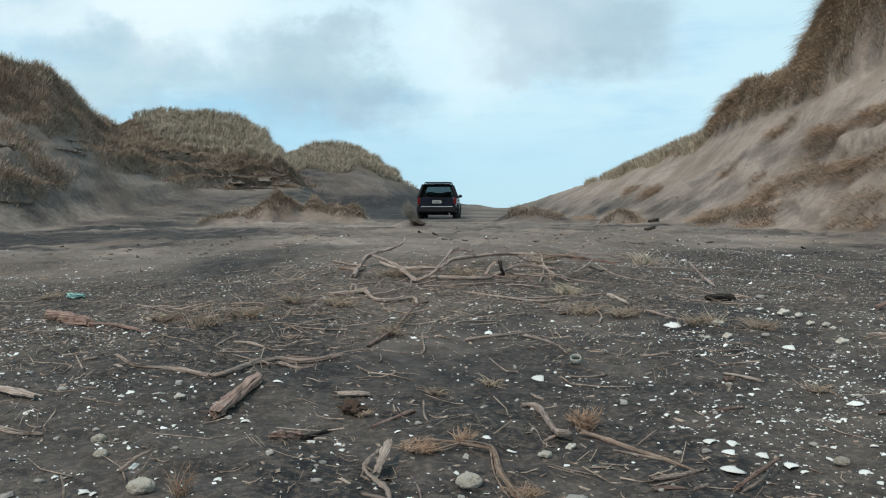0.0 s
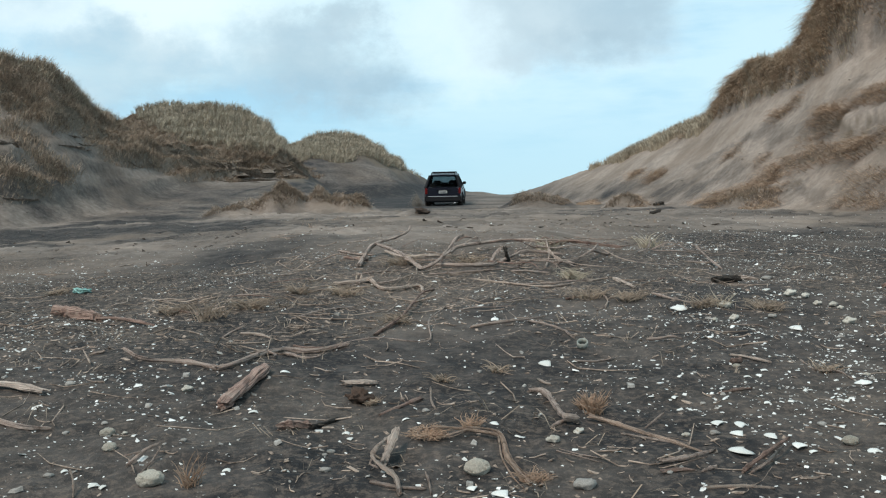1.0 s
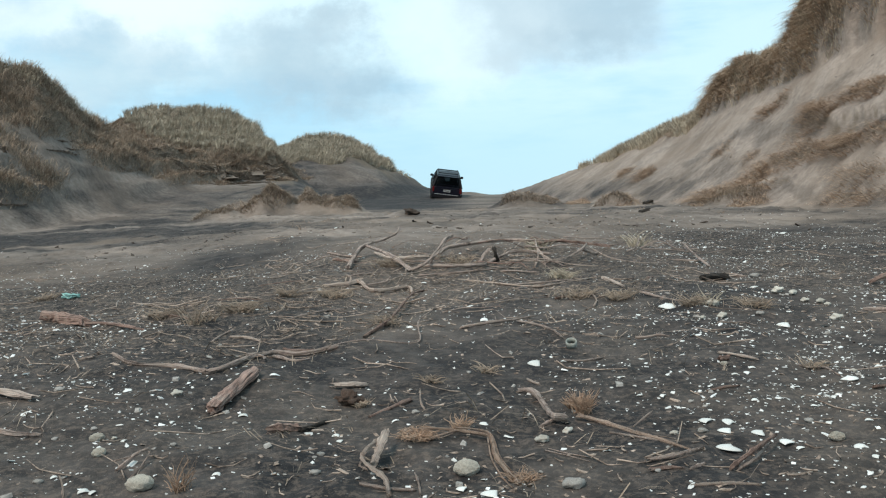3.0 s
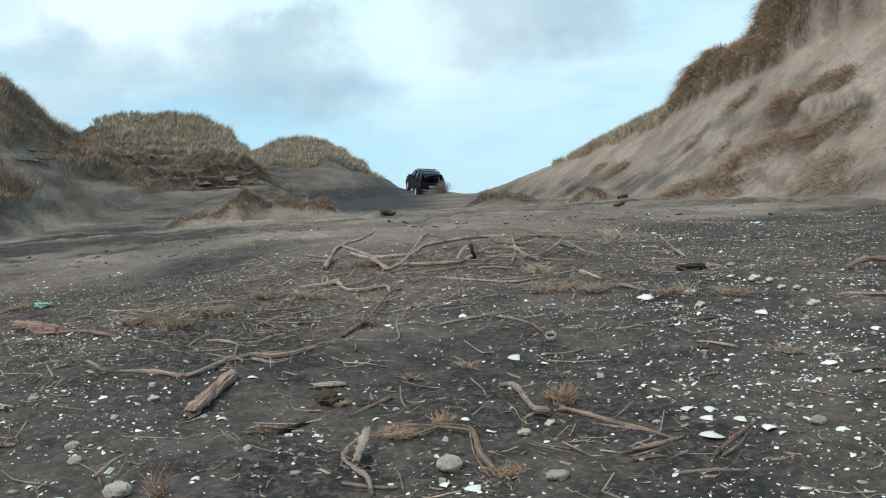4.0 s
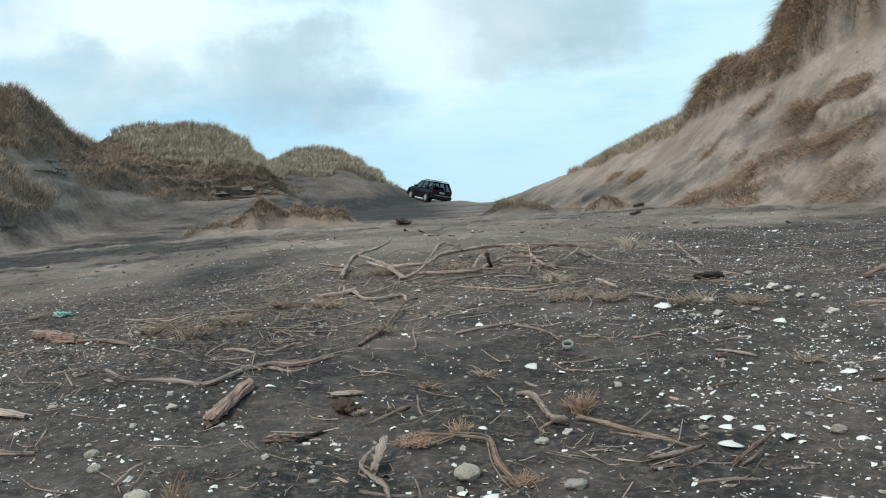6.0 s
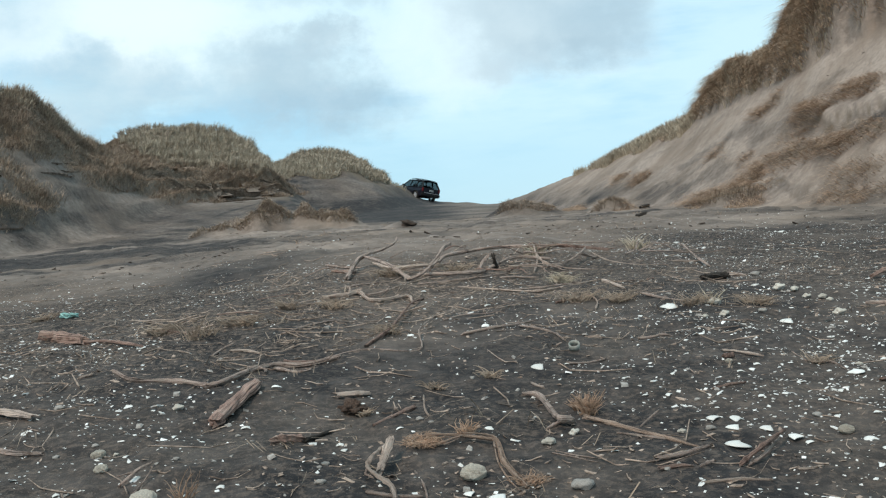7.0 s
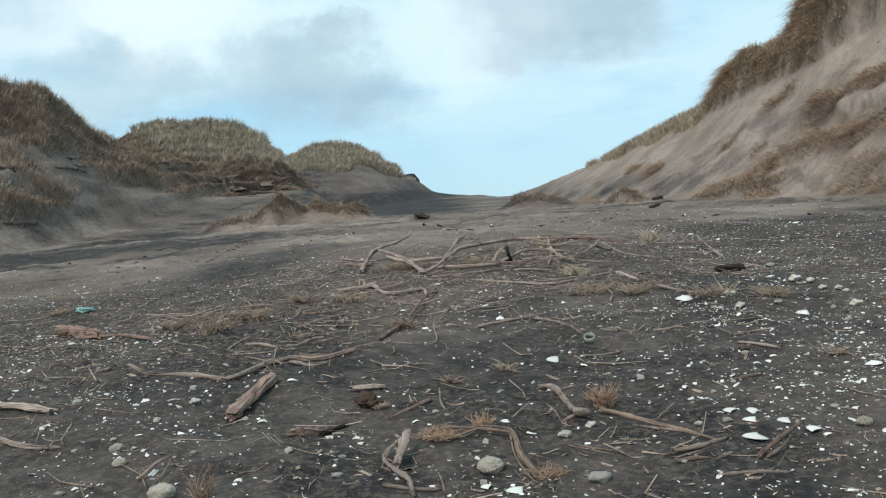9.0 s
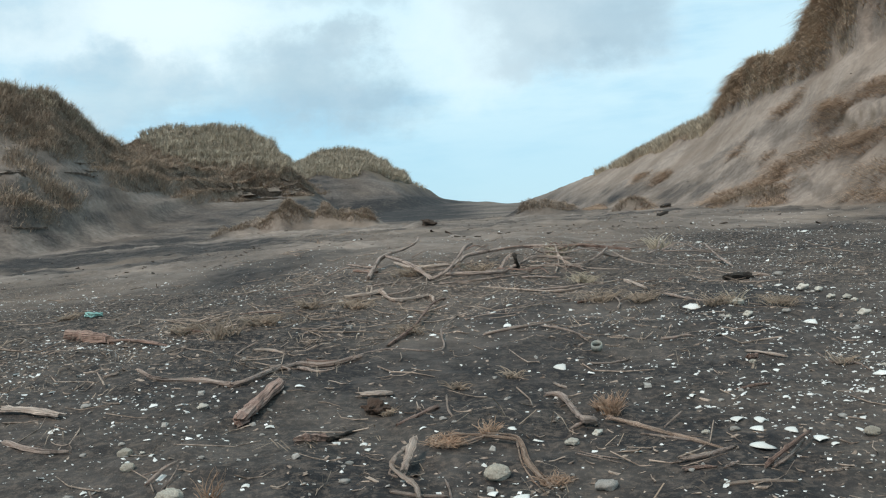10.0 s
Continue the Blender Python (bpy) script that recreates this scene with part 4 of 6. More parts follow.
def strands(base, size, n, stand, rng, thick):
    """Curling three-sided fibres about base. stand: 0 lie flat, 1 rise like a tuft."""
    steps = 7
    k = np.linspace(0, 1, steps)
    long = size * rng.uniform(0.5, 1.25, n)
    a0, curl = rng.random(n) * 2 * np.pi, rng.normal(0, 2.2, n) * (1 - 0.6 * stand)
    head = a0[:, None] + curl[:, None] * k + 0.35 * np.sin(k * 9 + a0[:, None] * 5)
    flat = 1 - 0.55 * stand
    px = np.cumsum(np.cos(head) * (long / steps)[:, None], 1) * flat
    py = np.cumsum(np.sin(head) * (long / steps)[:, None], 1) * flat
    spread = rng.normal(0, size * (0.2 - 0.12 * stand), (n, 2))
    px, py = px + spread[:, :1] * 1.3 + base[0], py + spread[:, 1:] * 0.8 + base[1]
    hump = size * rng.uniform(0.05, 0.28, n)[:, None] * (1 - stand) * np.sin(np.pi * k) * (1 - 0.5 * k)
    tall = 1.7 * stand * long[:, None] * rng.uniform(0.3, 0.9, n)[:, None] * (k - 0.35 * k * k)
    pz = land(px, py) + hump + tall + thick * 0.5
    c = np.stack([px, py, pz], -1)
    r = thick * rng.uniform(0.5, 1.4, n)[:, None] * (1 - 0.6 * k)
    rings = []
    for q in range(3):
        g = q * 2.0944 + head
        rings.append(c + np.stack([np.cos(g + 1.6) * r, np.sin(g + 1.6) * r, np.sin(q * 2.0944) * r], -1))
    v = np.stack(rings, 2).reshape(-1, 3)
    i = np.arange(n)[:, None] * steps * 3
    quads = np.concatenate([i + np.array((3 * m + q, 3 * m + (q + 1) % 3, 3 * m + 3 + (q + 1) % 3, 3 * m + 3 + q)) for m in range(steps - 1) for q in range(3)])
    return v, quads


def fibre_clump(x, y, size, n, label, seed, mat, lean=0.3, droop=0.5, name="dead_grass_clump"):
    """A torn-out tuft of dry roots or grass."""
    rng = np.random.default_rng(seed)
    base = np.array([x, y, land1(x, y)])
    v, q = strands(base, size * 0.8, int(n * 1.1), max(0.3, 1 - 0.8 * droop), rng, 0.0008 + 0.00026 * y)
    ob = new(name, mesh_np(name, v - base, q, (), mat))
    ob.location = base
    return tagged(ob, label, "dead grass", "dead grass clumps on the sand")


# loose litter nobody could count
def density(x, y):
    """Where broken shell gathers."""
    u = x / np.maximum(y, 1.0)
    d = 0.15 + 0.95 * np.exp(-((u - 0.34) / 0.12) ** 2 - ((y - 4.9) / 0.9) ** 2) + 0.6 * ramp(u, 0.12, 0.32) * ramp(y, 5.0, 6.5)
    d = d + 0.55 * np.exp(-((u + 0.38) / 0.10) ** 2 - ((y - 5.4) / 0.9) ** 2) + 0.5 * np.exp(-((u - 0.05) / 0.09) ** 2 - ((y - 6.6) / 1.0) ** 2) + 0.3 * np.exp(-((y - 9.0) / 1.5) ** 2)
    d = d * (1 - 0.45 * (1 - ramp(y, 3.4, 4.2)) * (1 - ramp(u, 0.2, 0.3)))
    return d * (0.35 + 1.1 * ramp(fnoise(x * 1.6, y * 1.6, 3, 61), -0.2, 0.35))


def sprinkle(n, seed, rule, near=2.3, far=13.0):
    rng = np.random.default_rng(seed)
    y = near * (far / near) ** rng.random(n)
    u = rng.uniform(-0.56, 0.58, n)
    x = u * y
    ok = rng.random(n) < rule(x, y)
    return x[ok], y[ok], rng


def flakes(name, label, category, x, y, rng, size, mat, thick=0.3, stretch=1.0):
    """Little angular chips lying at all angles."""
    n = len(x)
    corner = np.array([(1, 1, 0.2), (-1, 1, -0.1), (-1, -1, 0.25), (1, -1, 0), (0.75, 0.7, 1), (-0.7, 0.8, 1), (-0.75, -0.7, 1), (0.8, -0.75, 1)], float)
    s = size[0] * (size[1] / size[0]) ** (rng.random(n) ** 1.6)
    a, tip = rng.random(n) * 2 * np.pi, rng.normal(0, 0.25, (n, 2))
    c = corner[None] * np.array([0.5, 0.5, thick])
    c = np.repeat(c, n, 0) * rng.uniform(0.55, 1.25, (n, 8, 1)) * s[:, None, None]
    c[..., 0] *= stretch * rng.uniform(0.8, 1.5, n)[:, None]
    c[..., 2] += c[..., 0] * tip[:, :1] + c[..., 1] * tip[:, 1:]
    px = c[..., 0] * np.cos(a)[:, None] - c[..., 1] * np.sin(a)[:, None] + x[:, None]
    py = c[..., 0] * np.sin(a)[:, None] + c[..., 1] * np.cos(a)[:, None] + y[:, None]
    pz = c[..., 2] + (land(x, y) - 0.05 * s)[:, None]
    v = np.stack([px, py, pz], -1).reshape(-1, 3)
    k = np.arange(n)[:, None] * 8
    quads = np.concatenate([k + np.array(f) for f in ((4, 5, 6, 7), (0, 1, 5, 4), (1, 2, 6, 5), (2, 3, 7, 6), (3, 0, 4, 7))])
    return tagged(new(name, mesh_np(name, v, quads, (), mat, False)), label, category, kind="stuff")


def twigs(name, label, x, y, rng, length, thick, mat):
    """Little crooked stalks of three joints, lying on the sand."""
    n = len(x)
    L = length[0] * (length[1] / length[0]) ** (rng.random(n) ** 1.5)
    r = rng.uniform(*thick, n) * (0.5 + L / length[1])
    a = rng.random(n) * 2 * np.pi
    bend_ = rng.normal(0, 0.35, (n, 3))
    pts, px, py = [], x.copy(), y.copy()
    for k in range(4):
        lift = np.abs(rng.normal(0, 0.06, n)) * L * (k in (0, 3)) + r * 0.6
        pts.append(np.stack([px, py, land(px, py) + lift], -1))
        if k < 3:
            b = a + bend_[:, :k + 1].sum(1)
            px, py = px + np.cos(b) * L / 3, py + np.sin(b) * L / 3
    rings = []
    for k, p in enumerate(pts):
        taper = (1.0, 1.0, 0.8, 0.45)[k]
        for q in range(3):
            g = q * 2.0944
            rings.append(p + np.stack([-np.sin(a) * np.cos(g), np.cos(a) * np.cos(g), np.full(n, np.sin(g))], -1) * (r * taper)[:, None])
    v = np.stack(rings, 1).reshape(-1, 3)
    i = np.arange(n)[:, None] * 12
    quads = np.concatenate([i + np.array((3 * k + q, 3 * k + (q + 1) % 3, 3 * k + 3 + (q + 1) % 3, 3 * k + 3 + q)) for k in range(3) for q in range(3)])
    return tagged(new(name, mesh_np(name, v, quads, (), mat)), label, "twigs", kind="stuff")


def litter():
    x, y, rng = sprinkle(42000, 81, density)
    flakes("shell_grit", "white crumbs of broken shell scattered over black sand", "shell", x, y, rng, (0.0035, 0.014), GRIT)
    x, y, rng = sprinkle(1800, 82, density)
    flakes("shell_fragments", "larger broken pieces of white shell on black sand", "shell", x, y, rng, (0.014, 0.034), GRIT, 0.2)
    x, y, rng = sprinkle(1800, 83, lambda a, b: 0.25 + 0.5 * ramp(a, 1.0, 2.5), 2.3, 30)
    flakes("gravel", "small dull pebbles scattered over black sand", "gravel", x, y, rng, (0.008, 0.03), PEBBLE, 0.5)
    far = lambda a, b: 0.35 * (1 - ramp(b, 22, 40)) * (0.05 + ramp(a / b, 0.0, 0.2)) * (1 - ramp(land(a, b) - np.interp(b, *np.array(FLOOR_MID).T), 0.1, 0.6))
    x, y, rng = sprinkle(6500, 84, far, 9, 40)
    flakes("shell_grit", "white flecks of shell strewn up the gully floor", "shell", x, y, rng, (0.008, 0.026), GRIT)
    rule = lambda a, b: 0.10 + 0.22 * ramp(b, 3.8, 5.0) + 0.8 * np.exp(-((b - 8.6) / 1.8) ** 2 - ((a - 0.3) / 2.6) ** 2) + 0.6 * np.exp(-((b - 6.0) / 1.3) ** 2 - ((a + 0.9) / 1.7) ** 2)
    patchy = lambda a, b: rule(a, b) * (0.25 + 0.75 * ramp(fnoise(a * 1.3, b * 1.3, 3, 62), -0.2, 0.2))
    x, y, rng = sprinkle(12000, 85, patchy, 2.3, 15)
    twigs("twig_litter", "short dry twigs and stalks littering the black sand", x, y, rng, (0.015, 0.11), (0.0014, 0.004), TWIG)
    x, y, rng = sprinkle(2300, 88, patchy, 2.3, 14)
    twigs("stick_litter", "thin crooked sticks lying over the sand", x, y, rng, (0.12, 0.45), (0.002, 0.0045), TWIG)
    x, y, rng = sprinkle(19000, 86, patchy, 2.3, 16)
    flakes("plant_crumbs", "crumbs of bark and brown plant litter on the sand", "twigs", x, y, rng, (0.005, 0.018), TWIG, 0.3, 2.0)
    x, y, rng = sprinkle(2600, 89, lambda a, b: 0.5 * (1 - ramp(b, 30, 45)) + 0 * a, 12, 45)
    flakes("drift_litter", "scraps of dark driftwood strewn up the gully", "twigs", x, y, rng, (0.012, 0.045), PEAT, 0.4, 2.0)
    rng = np.random.default_rng(90)
    x, y = rng.uniform(-9, 9, 9000), rng.uniform(-7, 8, 9000)
    ok = np.abs(x) > 0.56 * np.maximum(y, 0)
    ok &= (y < 2.3) | (np.abs(x) > 0.57 * y)
    flakes("shell_grit", "white crumbs of broken shell strewn about the beach", "shell", x[ok], y[ok], rng, (0.004, 0.03), GRIT)
    twigs("twig_litter", "dry twigs strewn about the beach", x[ok][::4] + 0.05, y[ok][::4], rng, (0.03, 0.3), (0.001, 0.004), TWIG)
    rng = np.random.default_rng(87)
    n = 1300
    y = 2.4 * (12 / 2.4) ** rng.random(n)
    x = rng.uniform(-0.52, 0.54, n) * y
    ok = rng.random(n) < patchy(x, y)
    x, y = x[ok], y[ok]
    pos = np.stack([x, y, land(x, y)], -1)
    fall = np.stack([np.cos(x * 99), np.sin(x * 99), 0 * x], -1)
    v, q, t = blades(pos, rng.uniform(0.08, 0.28, len(x)), fall, 5, 0.08, 1.1, 0.92, 0.002, rng)
    tagged(new("grass_litter", mesh_np("grass_litter", v, q, t, BROWN_STRAW)), "loose dry grass stalks blown over the sand", "dead grass", kind="stuff")


litter()


stick("driftwood_log", "short weathered brown log with a split end", BROWN_WOOD, 0.0394, 0.0343, (-2.469, 6.215, 0.030), (-2.280, 6.050, 0.028), (-2.076, 5.845, 0.026), knob=0.24, steps=7)
stick("", "", BROWN_WOOD, 0.0163, 0.0065, (-2.104, 5.867, 0.012), (-1.924, 5.805, 0.009), (-1.658, 5.598, 0.005), twig="side_branch")
stick("driftwood_branch", "long crooked grey branch lying flat on the sand", GREY_WOOD, 0.0152, 0.0110, (-1.051, 4.496, 0.011), (-0.977, 4.545, 0.011), (-0.938, 4.879, 0.010), (-0.843, 5.056, 0.010), (-0.713, 5.052, 0.009), (-0.517, 5.092, 0.008))
stick("", "", GREY_WOOD, 0.0133, 0.0093, (-1.051, 4.496, 0.010), (-1.145, 4.545, 0.009), (-1.290, 4.700, 0.008), (-1.459, 4.728, 0.008), (-1.606, 4.916, 0.007), twig="side_branch")
stick("", "", GREY_WOOD, 0.0083, 0.0055, (-0.833, 4.994, 0.006), (-0.693, 4.812, 0.005), (-0.625, 4.837, 0.004), twig="side_branch")
stick("driftwood_log", "thick rotten brown log chunk with flaking bark", BROWN_WOOD, 0.034, 0.042, (-0.900, 3.910, 0.021), (-0.861, 4.171, 0.022), (-0.817, 4.447, 0.023), knob=0.26, steps=7, flat=0.75)
stick("driftwood_stick", "broken pale reddish plank of driftwood", PALE_WOOD, 0.0229, 0.0229, (-2.020, 4.321, 0.017), (-1.871, 4.260, 0.017), (-1.711, 4.177, 0.017), flat=0.6)
stick("driftwood_stick", "split grey driftwood stick half in sand", GREY_WOOD, 0.0127, 0.0085, (-1.787, 3.823, 0.010), (-1.597, 3.685, 0.008), (-1.469, 3.670, 0.006))
stick("driftwood_stick", "pale bleached chip of driftwood", PALE_WOOD, 0.0219, 0.0171, (-0.455, 4.271, 0.016), (-0.385, 4.279, 0.015), (-0.318, 4.322, 0.013), flat=0.7)
stick("driftwood_stick", "reddish-brown tapered stick of driftwood", BROWN_WOOD, 0.0067, 0.0133, (-0.272, 3.812, 0.005), (-0.196, 3.902, 0.008), (-0.116, 4.030, 0.010))
stick("driftwood_stick", "stubby sawn brown branch end", BROWN_WOOD, 0.0155, 0.0155, (-0.624, 3.598, 0.012), (-0.575, 3.641, 0.012), (-0.520, 3.687, 0.012))
stick("", "", DARK_WOOD, 0.0106, 0.0074, (-0.513, 3.651, 0.008), (-0.473, 3.726, 0.007), (-0.431, 3.842, 0.006), twig="side_branch")
stick("driftwood_branch", "forked bleached root standing out of the sand", PALE_WOOD, 0.0080, 0.0080, (-0.210, 3.387, 0.050), (-0.240, 3.223, 0.050), (-0.250, 3.184, 0.030), (-0.216, 3.092, 0.030), (-0.169, 3.035, 0.020), (-0.150, 2.904, 0.010))
stick("", "", PALE_WOOD, 0.0131, 0.0141, (-0.185, 3.426, 0.070), (-0.203, 3.302, 0.050), (-0.216, 3.191, 0.020), twig="side_branch")
stick("", "", GREY_WOOD, 0.0054, 0.0036, (-0.250, 3.213, 0.020), (-0.260, 3.197, 0.003), (-0.230, 3.164, 0.003), twig="side_branch")
stick("driftwood_branch", "fibrous straw-coloured root curling over the sand", FIBRE_WOOD, 0.0058, 0.0096, (-0.097, 3.545, 0.020), (-0.027, 3.527, 0.030), (0.057, 3.520, 0.030), (0.132, 3.486, 0.030), (0.175, 3.473, 0.020), (0.185, 3.305, 0.006), (0.212, 3.203, 0.007), (0.245, 3.045, 0.007), knob=0.3)
stick("", "", FIBRE_WOOD, 0.0050, 0.0040, (-0.110, 3.502, 0.004), (-0.062, 3.480, 0.003), (0.003, 3.484, 0.020), (0.063, 3.521, 0.030), twig="side_branch")
stick("", "", FIBRE_WOOD, 0.0045, 0.0027, (0.220, 3.177, 0.003), (0.277, 3.107, 0.003), (0.322, 3.122, 0.002), twig="side_branch")
stick("", "", FIBRE_WOOD, 0.0038, 0.0029, (0.058, 3.542, 0.030), (0.133, 3.507, 0.030), (0.183, 3.490, 0.020), (0.199, 3.289, 0.002), (0.234, 3.197, 0.002), (0.265, 3.080, 0.002), twig="side_branch")
stick("", "", FIBRE_WOOD, 0.0037, 0.0028, (0.167, 3.481, 0.020), (0.169, 3.287, 0.003), (0.195, 3.157, 0.002), (0.219, 2.999, 0.002), twig="side_branch")
stick("", "", FIBRE_WOOD, 0.0030, 0.0020, (-0.084, 3.556, 0.020), (-0.116, 3.500, 0.020), (-0.096, 3.495, 0.002), (-0.027, 3.519, 0.001), twig="side_branch")
stick("", "", FIBRE_WOOD, 0.0027, 0.0018, (0.183, 3.326, 0.002), (0.213, 3.220, 0.002), (0.259, 3.150, 0.002), (0.291, 3.076, 0.001), twig="side_branch")
stick("driftwood_branch", "forked grey root with a torn fibrous end", GREY_WOOD, 0.0121, 0.0165, (0.327, 4.166, 0.009), (0.391, 4.136, 0.010), (0.407, 3.808, 0.030), (0.416, 3.634, 0.030), (0.469, 3.650, 0.020))
stick("", "", GREY_WOOD, 0.0094, 0.0062, (0.467, 3.717, 0.007), (0.418, 3.656, 0.006), (0.367, 3.624, 0.005), twig="side_branch")
stick("", "", FIBRE_WOOD, 0.0109, 0.0050, (0.516, 3.691, 0.020), (0.614, 3.649, 0.007), (0.689, 3.502, 0.006), (0.773, 3.349, 0.005), (0.830, 3.257, 0.004), twig="side_branch")
stick("", "", GREY_WOOD, 0.0049, 0.0029, (0.609, 3.555, 0.004), (0.676, 3.437, 0.003), (0.759, 3.372, 0.002), twig="side_branch")
stick("", "", GREY_WOOD, 0.0041, 0.0031, (0.700, 3.577, 0.003), (0.741, 3.611, 0.020), (0.782, 3.640, 0.040), twig="side_branch")
stick("driftwood_stick", "thin grey stick with a knobbed end", GREY_WOOD, 0.0110, 0.0055, (0.664, 3.172, 0.008), (0.755, 3.192, 0.006), (0.875, 3.290, 0.004))
stick("driftwood_branch", "dark forked stick propped over white shells", BROWN_WOOD, 0.0099, 0.0081, (0.899, 3.063, 0.007), (0.940, 3.097, 0.030), (1.001, 3.141, 0.050), (1.130, 3.326, 0.040))
stick("", "", GREY_WOOD, 0.0072, 0.0054, (0.925, 3.083, 0.005), (0.987, 3.123, 0.020), (1.097, 3.283, 0.030), twig="side_branch")
stick("driftwood_stick", "splintered pale driftwood chip", PALE_WOOD, 0.0117, 0.0104, (1.313, 4.643, 0.009), (1.374, 4.601, 0.008), (1.440, 4.483, 0.008), flat=0.6)
stick("", "", BROWN_WOOD, 0.0154, 0.0102, (1.266, 4.478, 0.012), (1.328, 4.535, 0.008), twig="side_branch")
stick("driftwood_stick", "short thin brown driftwood stick", BROWN_WOOD, 0.0056, 0.0056, (1.063, 3.948, 0.004), (1.134, 3.960, 0.004), (1.206, 3.985, 0.004))
stick("driftwood_branch", "long forked grey branch reaching up from the drift pile", GREY_WOOD, 0.0234, 0.0130, (-0.732, 8.097, 0.018), (-0.710, 8.676, 0.060), (-0.655, 8.998, 0.100), (-0.501, 9.361, 0.120), (-0.393, 9.591, 0.150), (-0.394, 10.305, 0.180))
stick("", "", GREY_WOOD, 0.0166, 0.0214, (-0.655, 8.998, 0.100), (-0.465, 8.519, 0.090), (-0.331, 8.076, 0.060), (-0.215, 7.858, 0.020), twig="side_branch")
stick("driftwood_branch", "thick bleached branch across the drift pile", PALE_WOOD, 0.0143, 0.0238, (-0.554, 8.701, 0.060), (-0.369, 8.212, 0.060), (-0.067, 8.237, 0.070))
stick("driftwood_branch", "upright crooked grey branch in the drift pile", GREY_WOOD, 0.0141, 0.0211, (-0.206, 7.853, 0.020), (-0.100, 7.908, 0.060), (0.004, 8.217, 0.120), (0.066, 8.507, 0.170), (0.129, 8.828, 0.170))
stick("", "", GREY_WOOD, 0.0162, 0.0139, (-0.056, 8.104, 0.050), (-0.029, 8.136, 0.100), (-0.006, 8.205, 0.120), twig="side_branch")
stick("driftwood_branch", "long bowed grey branch capping the drift pile", GREY_WOOD, 0.0204, 0.0179, (0.008, 8.556, 0.050), (0.099, 8.833, 0.070), (0.390, 9.080, 0.080), (0.664, 9.320, 0.090), (0.857, 9.114, 0.070), (1.030, 9.043, 0.040))
stick("driftwood_branch", "low grey branch woven through the drift pile", GREY_WOOD, 0.0163, 0.0187, (-0.110, 8.038, 0.030), (0.161, 7.944, 0.030), (0.355, 8.051, 0.030), (0.507, 8.292, 0.050), (0.678, 8.490, 0.060), (0.965, 8.477, 0.040))
stick("driftwood_branch", "crooked grey branch at the end of the drift pile", GREY_WOOD, 0.0191, 0.0143, (0.875, 8.086, 0.030), (1.058, 8.262, 0.040), (1.230, 8.481, 0.080), (1.321, 8.830, 0.080))
stick("", "", GREY_WOOD, 0.0148, 0.0099, (1.241, 8.554, 0.060), (1.363, 8.712, 0.020), (1.455, 8.822, 0.007), twig="side_branch")
stick("driftwood_branch", "dark branch arching at the edge of the drift pile", BROWN_WOOD, 0.0153, 0.0179, (0.868, 8.964, 0.050), (1.053, 9.025, 0.080), (1.253, 8.991, 0.060), (1.556, 8.975, 0.020))
stick("driftwood_stump", "small black stump end standing in the drift pile", DARK_WOOD, 0.0281, 0.0141, (0.488, 8.296, 0.000), (0.479, 8.220, 0.080), (0.466, 8.228, 0.150), steps=3)
stick("driftwood_stick", "short leaning grey stick in the drift pile", GREY_WOOD, 0.0211, 0.0141, (0.342, 8.170, 0.010), (0.393, 8.281, 0.080), (0.433, 8.326, 0.120))
stick("driftwood_stick", "spindly pale root hanging off the drift pile", PALE_WOOD, 0.0095, 0.0071, (0.877, 8.903, 0.100), (0.844, 8.369, 0.050), (0.764, 7.885, 0.005))
stick("", "", PALE_WOOD, 0.0094, 0.0047, (0.857, 8.596, 0.080), (0.889, 8.348, 0.040), (0.865, 7.992, 0.004), twig="side_branch")
stick("", "", PALE_WOOD, 0.0094, 0.0047, (0.854, 8.466, 0.060), (0.940, 8.250, 0.030), (0.997, 8.144, 0.004), twig="side_branch")
stick("driftwood_stick", "thin straight grey stick along the drift line", GREY_WOOD, 0.0066, 0.0088, (-0.157, 7.638, 0.005), (0.333, 7.736, 0.006), (0.589, 7.944, 0.020))
stick("driftwood_branch", "pale branched stick among brown litter", PALE_WOOD, 0.0181, 0.0121, (-0.810, 7.094, 0.014), (-0.644, 7.130, 0.020), (-0.569, 7.202, 0.020), (-0.451, 6.967, 0.011), (-0.220, 7.172, 0.010), (-0.181, 6.936, 0.009))
stick("", "", PALE_WOOD, 0.0102, 0.0082, (-0.642, 7.110, 0.008), (-0.627, 7.174, 0.050), (-0.670, 7.285, 0.060), twig="side_branch")
stick("", "", GREY_WOOD, 0.0103, 0.0062, (-0.526, 7.178, 0.008), (-0.388, 7.263, 0.020), (-0.350, 7.336, 0.040), twig="side_branch")
stick("driftwood_branch", "long thin brown branch sloping down the bank", BROWN_WOOD, 0.0086, 0.0138, (-0.104, 7.027, 0.006), (-0.185, 6.638, 0.030), (-0.270, 5.804, 0.030), (-0.327, 5.541, 0.020), (-0.396, 5.295, 0.010))
stick("driftwood_stick", "long thin straw-coloured stalk", PALE_WOOD, 0.0082, 0.0123, (0.151, 7.445, 0.006), (0.468, 7.121, 0.007), (0.659, 6.997, 0.008), (0.821, 7.032, 0.008), (1.120, 7.371, 0.009))
stick("driftwood_stick", "pale wedge-shaped splinter of driftwood", PALE_WOOD, 0.0237, 0.0118, (1.193, 7.206, 0.018), (1.219, 6.912, 0.013), (1.263, 6.748, 0.009), flat=0.6)
stick("driftwood_stick", "thin grey stick in brown litter", GREY_WOOD, 0.0086, 0.0068, (-0.912, 5.762, 0.006), (-0.766, 6.029, 0.006), (-0.578, 6.284, 0.005))
